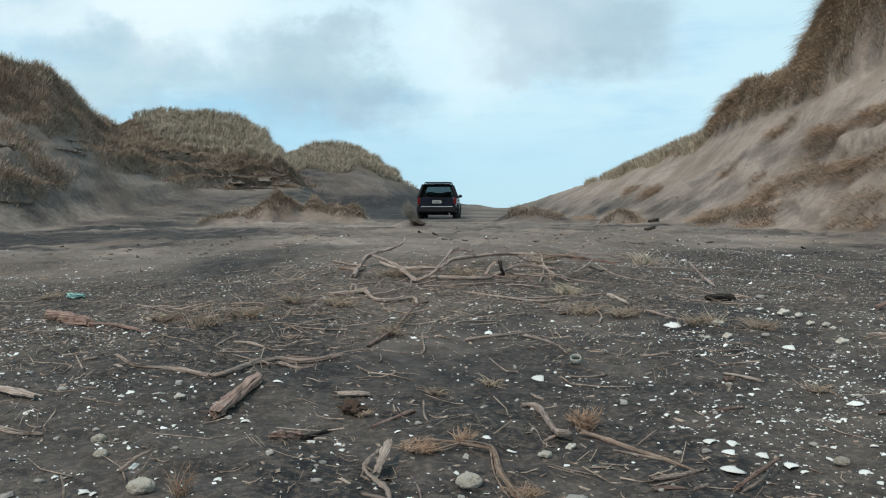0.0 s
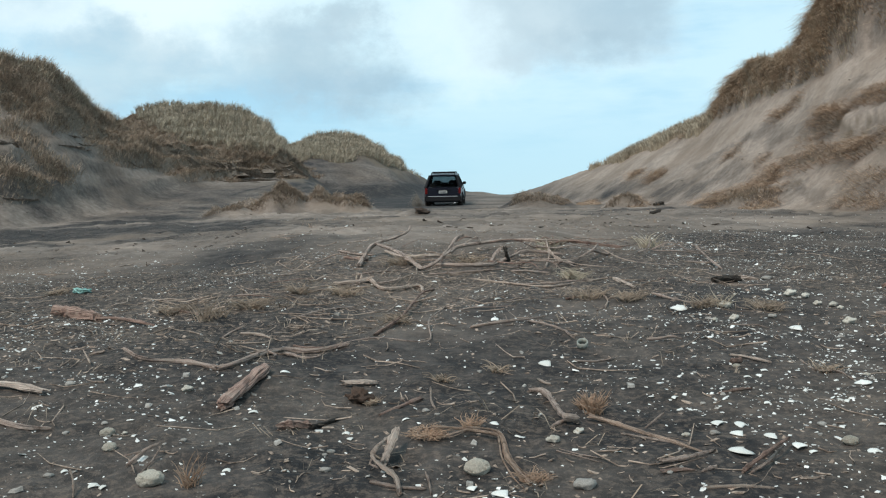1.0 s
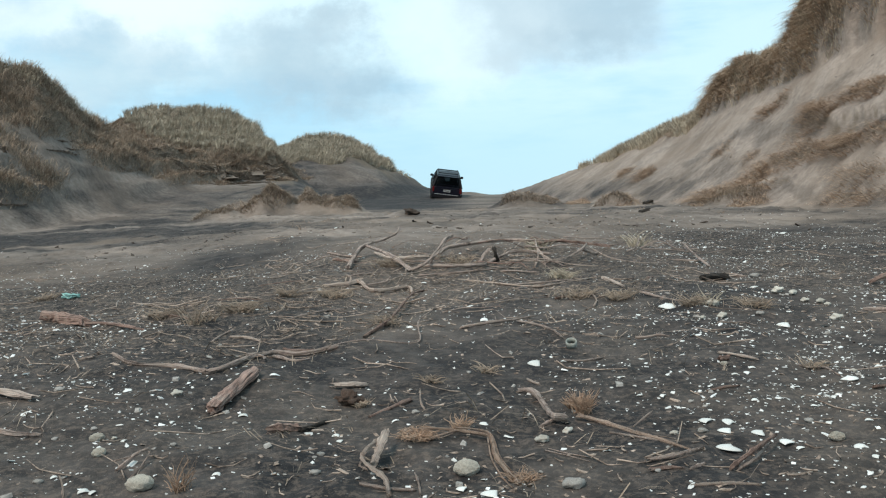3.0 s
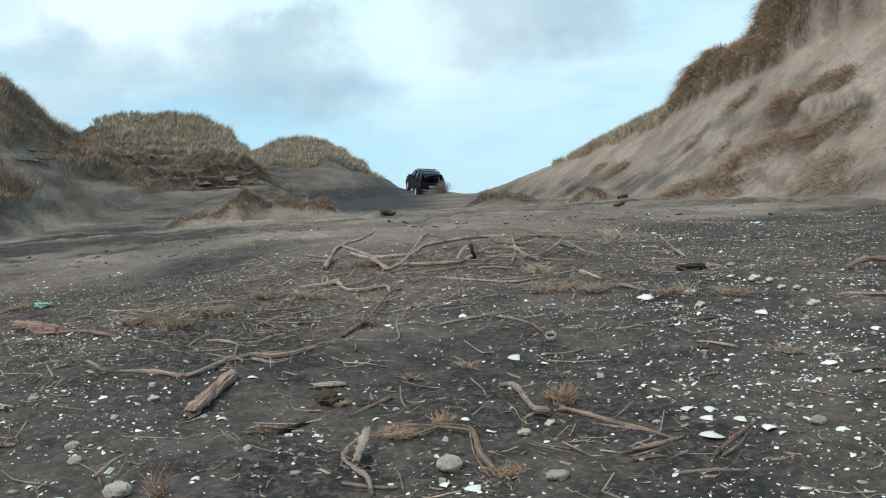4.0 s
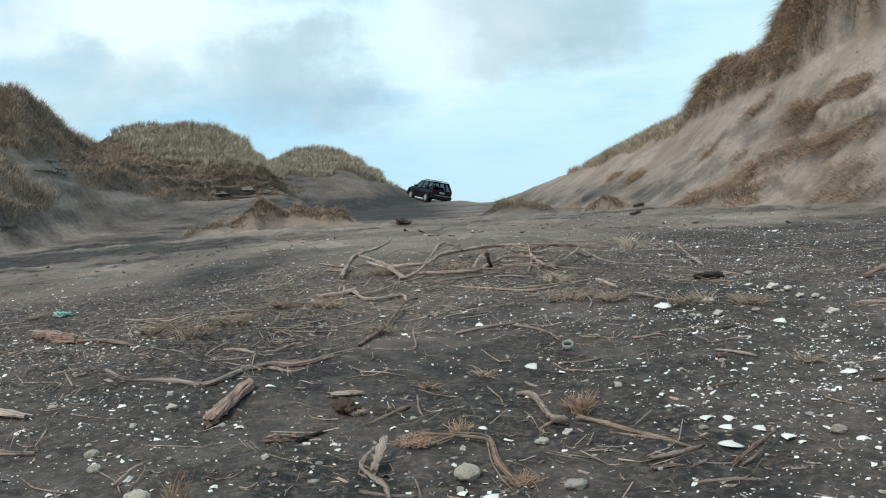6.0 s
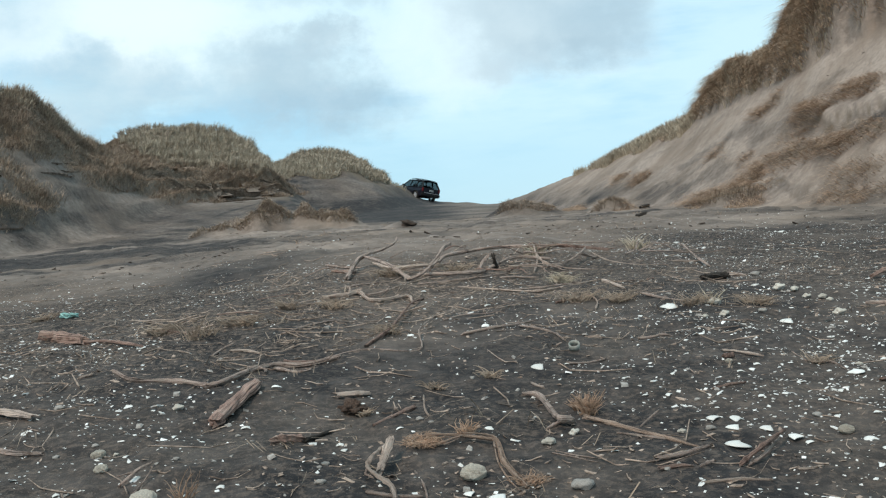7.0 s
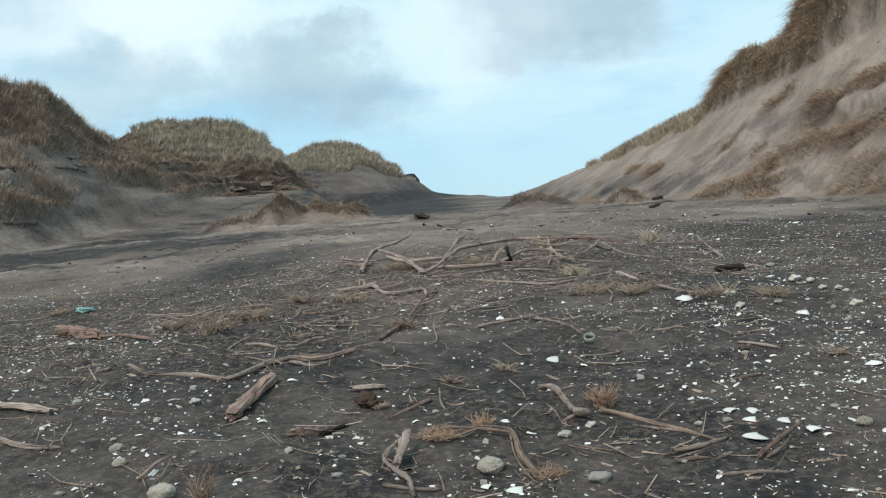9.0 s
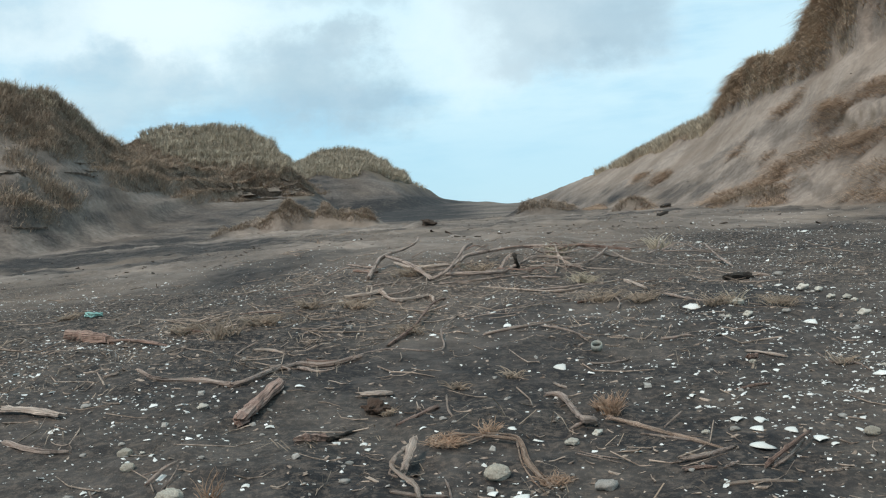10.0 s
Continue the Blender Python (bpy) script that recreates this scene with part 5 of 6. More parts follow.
stick("driftwood_stick", "thin twisted grey twig on sand", GREY_WOOD, 0.0062, 0.0046, (-0.647, 5.096, 0.005), (-0.398, 5.235, 0.004), (-0.115, 5.195, 0.004), (-0.114, 5.599, 0.030), (-0.020, 5.993, 0.050))
stick("driftwood_log", "small dark charred log with a thin tail", DARK_WOOD, 0.031, 0.024, (1.941, 7.221, 0.028), (2.046, 7.274, 0.025), (2.130, 7.278, 0.022), knob=0.25)
stick("", "", GREY_WOOD, 0.0150, 0.0086, (2.201, 7.580, 0.011), (2.277, 7.603, 0.009), (2.318, 7.514, 0.006), twig="side_branch")
stick("driftwood_stick", "thin forked grey twig standing in the sand", GREY_WOOD, 0.0095, 0.0119, (2.247, 9.136, 0.080), (2.153, 8.239, 0.040), (2.146, 7.851, 0.009))
stick("", "", GREY_WOOD, 0.0070, 0.0046, (1.956, 8.194, 0.030), (2.044, 8.174, 0.030), (2.153, 8.147, 0.030), twig="side_branch")
stick("driftwood_stick", "thin grey twig leaning over shell grit", GREY_WOOD, 0.0078, 0.0104, (1.933, 9.529, 0.080), (1.800, 9.045, 0.040), (1.682, 8.832, 0.008))
stick("driftwood_stick", "dark bent branch at the foot of the shell bank", BROWN_WOOD, 0.0182, 0.0242, (3.038, 6.991, 0.014), (3.143, 7.031, 0.050), (3.290, 7.109, 0.070), (3.681, 7.324, 0.030))
stick("driftwood_stick", "grey driftwood stick on shelly black sand", GREY_WOOD, 0.0144, 0.0128, (2.438, 5.684, 0.011), (2.505, 5.581, 0.010), (2.665, 5.584, 0.010))
stick("driftwood_stick", "short brown driftwood stick", BROWN_WOOD, 0.0102, 0.0080, (1.738, 3.971, 0.008), (1.843, 4.028, 0.007), (1.915, 4.034, 0.006))
stick("driftwood_branch", "small forked brown twig in the sand", GREY_WOOD, 0.0046, 0.0073, (-0.957, 3.271, 0.040), (-0.995, 3.228, 0.030), (-1.040, 3.186, 0.005))
stick("", "", GREY_WOOD, 0.0037, 0.0027, (-1.002, 3.219, 0.030), (-1.025, 3.217, 0.030), (-1.062, 3.236, 0.020), twig="side_branch")
stick("driftwood_stick", "thin curved grey twig on sand", GREY_WOOD, 0.0027, 0.0036, (-0.954, 3.276, 0.030), (-0.959, 3.198, 0.010), (-0.979, 3.128, 0.003))
stick("driftwood_stick", "thin pale upright dry stalk", PALE_WOOD, 0.0034, 0.0034, (-1.154, 3.011, 0.060), (-1.136, 2.986, 0.030), (-1.126, 2.954, 0.003))
stick("driftwood_stick", "thin pale broken stalk", PALE_WOOD, 0.0045, 0.0045, (-0.077, 4.041, 0.050), (-0.074, 3.901, 0.020), (-0.058, 3.839, 0.003))
stick("driftwood_stick", "forked grey twig lying on dark sand", GREY_WOOD, 0.0044, 0.0044, (-0.105, 3.288, 0.003), (-0.073, 3.120, 0.003), (-0.059, 2.959, 0.003))
stick("driftwood_stick", "pale thin splinter of driftwood", PALE_WOOD, 0.0061, 0.0061, (0.386, 4.350, 0.005), (0.405, 4.295, 0.005), (0.431, 4.260, 0.005))
stick("driftwood_stick", "thin grey twig pair on dark sand", GREY_WOOD, 0.0028, 0.0028, (0.371, 3.407, 0.002), (0.429, 3.334, 0.002), (0.519, 3.247, 0.002))
stick("", "", GREY_WOOD, 0.0028, 0.0019, (0.357, 3.371, 0.002), (0.426, 3.308, 0.002), (0.489, 3.231, 0.001), twig="side_branch")
stick("driftwood_stick", "grey stick near the drift pile", GREY_WOOD, 0.0066, 0.0053, (0.580, 4.618, 0.005), (0.671, 4.614, 0.004), (0.776, 4.698, 0.004))
stick("driftwood_stick", "flat brown chip of bark", BROWN_WOOD, 0.0123, 0.0070, (0.660, 3.085, 0.009), (0.713, 3.088, 0.007), (0.754, 3.076, 0.005), flat=0.5)
stick("driftwood_stick", "grey driftwood splinter on sand", GREY_WOOD, 0.0053, 0.0070, (0.775, 3.069, 0.004), (0.836, 3.123, 0.005))
stick("driftwood_stick", "long pale stick half buried", PALE_WOOD, 0.0066, 0.0066, (0.741, 2.923, 0.005), (0.840, 2.921, 0.005), (0.953, 2.936, 0.005))
stick("driftwood_stick", "grey stick across the sand", GREY_WOOD, 0.0060, 0.0051, (-0.245, 3.010, 0.004), (-0.158, 2.988, 0.004), (-0.073, 2.990, 0.004))
stick("driftwood_stick", "thin brown driftwood stick", BROWN_WOOD, 0.0091, 0.0073, (0.745, 6.372, 0.007), (0.847, 6.463, 0.005))
stick("driftwood_stick", "small pale driftwood chip", PALE_WOOD, 0.0052, 0.0043, (1.061, 3.031, 0.004), (1.089, 3.012, 0.004), (1.138, 3.029, 0.003))
stick("driftwood_stick", "bent grey twig among shells", GREY_WOOD, 0.0050, 0.0050, (1.593, 4.556, 0.004), (1.601, 4.365, 0.004), (1.686, 4.331, 0.004), (1.699, 4.210, 0.004))
stick("driftwood_stick", "rusty-brown stick end in litter", BROWN_WOOD, 0.0171, 0.0146, (-0.909, 8.698, 0.013), (-0.695, 8.488, 0.011))
stick("driftwood_stick", "grey twig beside the drift pile", GREY_WOOD, 0.0131, 0.0105, (-1.060, 9.613, 0.010), (-0.848, 9.099, 0.009), (-0.678, 8.901, 0.008))
stick("driftwood_stick", "pale driftwood stick among twigs", PALE_WOOD, 0.0039, 0.0039, (0.722, 3.470, 0.003), (0.758, 3.452, 0.003))
stick("driftwood_stick", "small brown driftwood log far up the gully", DARK_WOOD, 0.0428, 0.0428, (4.329, 21.468, 0.032), (4.604, 21.615, 0.032))
stick("driftwood_stick", "small brown driftwood log far up the gully", DARK_WOOD, 0.0555, 0.0648, (6.403, 31.061, 0.042), (7.345, 34.127, 0.049))
stick("driftwood_stick", "grey stick in matted grass", GREY_WOOD, 0.0062, 0.0047, (-1.228, 5.357, 0.005), (-1.199, 5.504, 0.004), (-1.149, 5.566, 0.020))
stick("driftwood_stick", "pale flattened stick on sand", PALE_WOOD, 0.0092, 0.0092, (-1.139, 5.443, 0.007), (-1.055, 5.405, 0.007), (-0.953, 5.317, 0.007))
stick("driftwood_stick", "white weathered stick on sand", PALE_WOOD, 0.0083, 0.0069, (-1.764, 4.873, 0.006), (-1.701, 4.899, 0.005))
shell(-0.736, 4.444, 0.043, 30, 1, 12)
shell(-0.871, 4.086, 0.046, 80, 3, 10)
shell(-0.764, 3.871, 0.035, 10, 0, 5)
shell(1.368, 5.911, 0.094, 200, 0, -8)
shell(1.882, 5.429, 0.083, 90, 1, 4)
shell(2.133, 6.703, 0.065, 80, 3, 5)
shell(0.972, 3.625, 0.062, 75, 3, 8)
shell(1.046, 3.595, 0.053, 40, 0, 14)
shell(1.002, 3.491, 0.059, 85, 1, 6)
shell(0.950, 3.297, 0.071, 120, 0, 8)
shell(1.096, 3.421, 0.051, 95, 1, 5)
shell(1.170, 3.342, 0.065, 60, 3, 10)
shell(1.202, 3.302, 0.037, 50, 3, 4)
shell(-0.378, 3.627, 0.027, 0, 0, 15)
shell(-0.360, 3.559, 0.032, 85, 1, 5)
shell(0.159, 3.659, 0.035, 95, 0, 3)
shell(0.438, 4.586, 0.073, 95, 1, 3)
shell(1.716, 4.135, 0.066, 190, 2, 6)
shell(1.399, 3.289, 0.049, 10, 0, 10)
shell(1.539, 3.552, 0.028, 0, 1, 9)
shell(1.394, 3.169, 0.029, 60, 2, 5)
shell(0.269, 5.770, 0.046, 0, 0, 20)
shell(0.771, 4.240, 0.029, 80, 3, 4)
shell(0.978, 4.240, 0.029, 80, 3, 0)
shell(1.217, 3.819, 0.028, 0, 2, 9)
shell(0.892, 3.965, 0.027, 45, 0, 0)
shell(0.809, 4.000, 0.030, 0, 3, 0)
shell(-0.166, 3.721, 0.027, 20, 2, 0)
shell(-0.705, 3.135, 0.025, 0, 0, 12)
shell(-0.521, 3.127, 0.023, 0, 1, 7)
shell(-1.093, 3.041, 0.035, 30, 2, 6)
shell(-1.066, 3.038, 0.031, 85, 3, 0)
shell(-0.959, 3.081, 0.024, 70, 3, 5)
shell(-1.233, 3.170, 0.025, 40, 2, 8)
shell(0.064, 3.036, 0.045, 100, 3, 6)
shell(0.144, 2.925, 0.066, 95, 1, 5)
shell(-1.129, 3.543, 0.026, 80, 2, 3)
shell(-1.032, 3.825, 0.026, 80, 1, 0)
shell(-0.895, 3.696, 0.025, 0, 3, 8)
shell(-0.598, 3.715, 0.021, 0, 0, 6)
shell(-0.912, 4.677, 0.027, 0, 2, 0)
shell(0.557, 3.309, 0.023, 0, 1, 6)
shell(0.580, 4.618, 0.024, 0, 2, 4)
shell(0.316, 6.486, 0.044, 30, 2, 4)
shell(-0.322, 6.382, 0.040, 0, 1, 9)
shell(-0.101, 7.342, 0.038, 0, 2, 4)
shell(2.516, 10.418, 0.083, 85, 3, 4)
shell(4.167, 12.009, 0.109, 85, 3, 5)
shell(1.276, 4.272, 0.032, 0, 0, 3)
shell(1.100, 4.028, 0.027, 40, 1, 5)
shell(1.341, 4.326, 0.034, 60, 2, 5)
shell(1.436, 3.797, 0.028, 0, 1, 6)
shell(1.406, 3.581, 0.028, 60, 2, 4)
shell(1.388, 4.397, 0.030, 0, 2, 7)
shell(1.759, 4.388, 0.030, 0, 3, 9)
shell(2.393, 6.432, 0.037, 0, 0, 4)
shell(1.966, 4.435, 0.035, 0, 1, 4)
shell(2.201, 4.753, 0.054, 40, 0, 5)
shell(1.797, 3.831, 0.039, 0, 2, 3)
shell(-1.500, 14.647, 0.075, 85, 1, 4)
shell(1.560, 3.920, 0.031, 85, 3, 0)
pumice(0.084, 3.167, 0.086, 12, 0)
pumice(-0.926, 3.052, 0.087, -10, 1)
pumice(-1.226, 3.549, 0.056, 20, 1)
pumice(-1.148, 3.341, 0.049, 0, 0)
stone(-1.630, 4.262, 0.041, 0, 0)
pale_stone(-1.101, 4.166, 0.045, 0, 1)
stone(-0.406, 3.369, 0.031, 0, 2)
pale_stone(1.640, 5.937, 0.074, 0, 0)
pale_stone(1.579, 5.534, 0.057, 30, 1)
pale_stone(1.445, 5.428, 0.037, 60, 0)
pale_stone(2.191, 6.417, 0.073, 0, 1)
pale_stone(2.242, 6.283, 0.057, 50, 0)
pale_stone(2.262, 6.134, 0.049, 0, 1)
pale_stone(2.339, 6.082, 0.055, 20, 0)
stone(1.834, 5.660, 0.048, 0, 1)
pale_stone(2.185, 5.454, 0.068, 0, 1)
pale_stone(2.321, 5.919, 0.040, 0, 0)
stone(0.921, 3.477, 0.034, 0, 0)
stone(-0.396, 3.124, 0.035, 0, 1)
stone(2.402, 7.548, 0.073, 0, 2)
pale_stone(0.358, 3.470, 0.047, 10, 0)
pale_stone(0.458, 3.564, 0.038, 30, 1)
pale_stone(0.823, 3.479, 0.028, 0, 0)
pumice(1.363, 3.398, 0.054, -20, 0)
stone(-1.280, 3.676, 0.025, 0, 0)
stone(-1.272, 3.133, 0.032, 0, 1)
stone(-1.408, 3.629, 0.025, 0, 2)
stone(1.337, 3.588, 0.033, 0, 2)
stone(-0.094, 3.828, 0.028, 0, 0)
stone(0.403, 2.995, 0.068, 0, 1)
stone(-0.913, 3.399, 0.023, 0, 2)
stone(-0.050, 3.773, 0.021, 0, 1)
pale_stone(1.805, 4.320, 0.029, 0, 0)
stone(0.979, 3.864, 0.022, 0, 0)
pumice(1.278, 4.448, 0.035, 0, 1)
stone(0.675, 3.074, 0.021, 0, 2)
pale_stone(1.140, 6.259, 0.032, 0, 1)
stone(-0.775, 3.758, 0.021, 0, 0)
pale_stone(-1.175, 3.580, 0.020, 0, 1)
stone(-0.420, 3.312, 0.019, 0, 2)
fibre_clump(-1.415, 5.746, 0.196, 40, "upright tuft of dry straw-brown grass", 201, BROWN_STRAW, 0.20, 0.25, "dead_grass_clump")
fibre_clump(-1.355, 5.839, 0.166, 30, "bent tuft of dry brown grass", 202, BROWN_STRAW, 0.50, 0.50, "dead_grass_clump")
fibre_clump(1.140, 6.259, 0.178, 130, "matted clump of dead straw-coloured grass", 203, BROWN_STRAW, 0.50, 0.85, "dead_grass_clump")
fibre_clump(1.502, 5.871, 0.183, 80, "tangled clump of dry brown stems", 204, BROWN_STRAW, 0.40, 0.60, "dead_grass_clump")
fibre_clump(1.622, 5.942, 0.169, 30, "tuft of dry straw stems", 205, STRAW, 0.30, 0.40, "dead_grass_clump")
fibre_clump(1.857, 5.834, 0.199, 90, "matted dry brown stems over shell grit", 206, BROWN_STRAW, 0.70, 0.85, "dead_grass_clump")
fibre_clump(0.545, 3.773, 0.118, 160, "fibrous straw-coloured root tuft torn from a stem", 207, FIBRE, 0.30, 0.2, "root_tuft")
fibre_clump(0.523, 3.861, 0.088, 100, "fine fibrous root tuft", 208, FIBRE, 0.30, 0.40, "root_tuft")
fibre_clump(-0.076, 3.511, 0.120, 120, "curled mat of straw-coloured root fibre", 209, FIBRE, 0.80, 0.92, "root_tuft")
fibre_clump(0.075, 3.589, 0.092, 60, "small tuft of straw root fibre", 210, FIBRE, 0.30, 0.40, "root_tuft")
fibre_clump(0.259, 3.111, 0.097, 60, "frayed end of a fibrous root", 211, FIBRE, 0.90, 0.90, "root_tuft")
fibre_clump(-0.790, 3.005, 0.128, 40, "fan of reddish-brown dry rootlets", 212, FIBRE, 0.15, 0.15, "root_tuft")
fibre_clump(-0.314, 3.995, 0.068, 60, "frayed brown root ends", 213, BROWN_STRAW, 0.50, 0.60, "root_tuft")
fibre_clump(-0.033, 4.305, 0.110, 40, "flattened dry grass tuft", 214, BROWN_STRAW, 0.70, 0.85, "dead_grass_clump")
fibre_clump(0.218, 4.450, 0.126, 40, "sprawling dry root tuft", 215, BROWN_STRAW, 0.70, 0.75, "root_tuft")
fibre_clump(0.891, 6.383, 0.217, 70, "matted dead grass among thin sticks", 216, BROWN_STRAW, 0.60, 0.80, "dead_grass_clump")
fibre_clump(0.904, 7.384, 0.231, 80, "straw-coloured dead grass by a long stalk", 217, STRAW, 0.50, 0.70, "dead_grass_clump")
fibre_clump(-1.028, 6.860, 0.175, 70, "brown dead grass tuft in the drift line", 218, BROWN_STRAW, 0.50, 0.70, "dead_grass_clump")
fibre_clump(-2.900, 7.360, 0.167, 50, "brown dead grass at the edge of the black sand", 219, BROWN_STRAW, 0.60, 0.80, "dead_grass_clump")
fibre_clump(-1.242, 6.183, 0.246, 110, "brown matted dead grass", 220, BROWN_STRAW, 0.80, 0.90, "dead_grass_clump")
fibre_clump(-1.662, 6.052, 0.206, 70, "brown dead grass litter", 221, BROWN_STRAW, 0.80, 0.90, "dead_grass_clump")
fibre_clump(-0.303, 5.684, 0.194, 70, "thin dead grass over dark sand", 222, BROWN_STRAW, 0.80, 0.90, "dead_grass_clump")
fibre_clump(0.896, 8.993, 0.255, 60, "tangle of thin roots in the drift pile", 223, STRAW, 0.40, 0.50, "root_tuft")
fibre_clump(1.918, 9.504, 0.297, 40, "wiry dry stems on the shell bank", 224, STRAW, 0.40, 0.40, "dead_grass_clump")
fibre_clump(0.168, 8.281, 0.282, 80, "brown grass caught in the drift pile", 225, BROWN_STRAW, 0.60, 0.80, "dead_grass_clump")
fibre_clump(-0.388, 8.114, 0.276, 70, "brown grass caught under a grey branch", 226, BROWN_STRAW, 0.60, 0.80, "dead_grass_clump")
fibre_clump(1.647, 4.357, 0.124, 40, "wiry brown root tangle", 227, BROWN_STRAW, 0.50, 0.70, "root_tuft")
fibre_clump(-0.701, 6.707, 0.229, 70, "dead brown grass in the drift line", 228, BROWN_STRAW, 0.70, 0.85, "dead_grass_clump")
ROOT_BALL = (-0.373, 4.021, 0.096)
NET_AT = (-2.713, 7.329, 0.1)
RING_AT = (0.650, 4.868, 0.055)
LUMP_AT = (-0.655, 24.739, 0.29)


# ---- odd bits among the driftwood ----
def root_ball():
    x, y, s = ROOT_BALL
    me = stone_mesh("root_ball", 9, ROOTS, 0.8, (1.0, 0.8, 0.6), 4, 0.14)
    return lay("root_ball", me, x, y, s, 20, "crumbling dark brown lump of matted roots", "root", "", 0.1)


def netting():
    """A snagged scrap of teal cord, coiled and knotted."""
    x, y, s = NET_AT
    rng = random.Random(5)
    base = Vector((x, y, land1(x, y)))
    bm = bmesh.new()
    for k in range(7):
        a = rng.uniform(0, 6.28)
        pts = [Vector((math.cos(a + q * 0.9) * s * rng.uniform(0.2, 0.75), math.sin(a + q * 0.9) * s * rng.uniform(0.15, 0.5), s * rng.uniform(0.02, 0.4))) for q in range(5)]
        tube(bm, spline(pts, 4), 0.006, 0.004, rng, 0.1, 5)
    ob = part("netting_scrap", bm, NET)
    ob.location = base
    return tagged(ob, "tangled scrap of teal fishing cord on black sand", "cord")


def cane_ring():
    """A short hollow length of bleached cane standing on end."""
    x, y, s = RING_AT
    bm = bmesh.new()
    n, R, r, h = 28, s * 0.5, s * 0.41, s * 0.55
    rings = []
    for rad, z in ((R * 0.97, 0), (R, h * 0.5), (R * 0.98, h), (r, h), (r, h * 0.5), (r, 0)):
        rings.append([bm.verts.new((rad * math.cos(6.2832 * k / n), rad * math.sin(6.2832 * k / n), z)) for k in range(n)])
    for A, B in zip(rings, rings[1:] + rings[:1]):
        for k in range(n):
            bm.faces.new((A[k], A[(k + 1) % n], B[(k + 1) % n], B[k]))
    ob = part("cane_ring", bm, RING, smooth=True)
    ob.matrix_basis = pose(x, y, land1(x, y) + 0.008, 30, -6, 0)
    return tagged(ob, "short hollow ring of bleached cane standing in sand", "cane")


def peat_lump():
    x, y, s = LUMP_AT
    return lay("root_lump", stone_mesh("root_lump", 15, PEAT, 1.1, (1.0, 0.7, 0.5), 4, 0.2), x, y, s, 0, "dark clump of roots on the pale gully floor", "root", "", 0.2)


def drift_tangle():
    """Thin branches caught in the drift pile, and sticks strewn down the bank below it."""
    rng = random.Random(44)
    for k in range(46):
        pile = k < 24
        x, y = (rng.gauss(0.45, 0.85), rng.uniform(7.9, 9.9)) if pile else (rng.uniform(-1.9, 1.6), rng.uniform(4.9, 7.8))
        long, a = rng.uniform(0.25, 0.8) * (1 if pile else 0.7), rng.gauss(0, 0.7)
        r = rng.uniform(0.004, 0.011)
        way, turn = [], rng.gauss(0, 0.5)
        for q in range(4):
            h = r * 0.7 + (rng.uniform(0, 0.09) if pile else rng.uniform(0, 0.015))
            way.append((x, y, h))
            x, y = x + math.cos(a) * long / 3, y + math.sin(a) * long / 3
            a += turn * rng.uniform(0, 1)
        wood = (GREY_WOOD, GREY_WOOD, PALE_WOOD, BROWN_WOOD)[k % 4]
        tone = ("grey", "grey", "pale", "brown")[k % 4]
        text = f"thin crooked {tone} branch tangled in the drift pile" if pile else f"thin crooked {tone} stick lying on littered sand"
        stick("driftwood_branch" if pile else "driftwood_stick", text, wood, r, r * 0.55, *way)


drift_tangle()
root_ball()
netting()
cane_ring()
peat_lump()


# ---- the car ----
def box(bm, x0, x1, y0, y1, z0, z1, bevel=0.0):
    m = Matrix.Translation(((x0 + x1) / 2, (y0 + y1) / 2, (z0 + z1) / 2)) @ Matrix.Diagonal((x1 - x0, y1 - y0, z1 - z0, 1))
    made = bmesh.ops.create_cube(bm, size=1.0, matrix=m)["verts"]
    if bevel:
        edges = {e for v in made for e in v.link_edges}
        bmesh.ops.bevel(bm, geom=list(edges), offset=bevel, segments=2, affect="EDGES")


def beam(bm, a, b, w, d):
    """A square bar from a to b."""
    a, b = Vector(a), Vector(b)
    way = b - a
    m = Matrix.Translation((a + b) / 2) @ way.to_track_quat("Z", "Y").to_matrix().to_4x4() @ Matrix.Diagonal((w, d, way.length, 1))
    bmesh.ops.create_cube(bm, size=1.0, matrix=m)


def sheet(bm, corners, thick):
    """A thin pane through four corners."""
    c = [Vector(k) for k in corners]
    n = (c[1] - c[0]).cross(c[3] - c[0]).normalized() * thick / 2
    lo, hi = [bm.verts.new(k - n) for k in c], [bm.verts.new(k + n) for k in c]
    bm.faces.new(lo[::-1])
    bm.faces.new(hi)
    for k in range(4):
        bm.faces.new((lo[k], lo[(k + 1) % 4], hi[(k + 1) % 4], hi[k]))


def side_profile():
    """The lower body seen from its side, with both wheel arches cut out: (along, up)."""
    pts = [(-2.27, 0.42), (-2.30, 0.62), (-2.28, 0.80), (-2.24, 1.08), (0.95, 1.10), (1.45, 1.06), (2.02, 0.97), (2.20, 0.86), (2.27, 0.62), (2.24, 0.42), (1.92, 0.36)]
    for cy in (1.43, -1.33):
        for k in range(0, 11):
            a = math.pi * k / 10
            pts.append((cy + 0.45 * math.cos(a), 0.37 + 0.43 * math.sin(a)))
    return pts + [(-1.90, 0.38)]


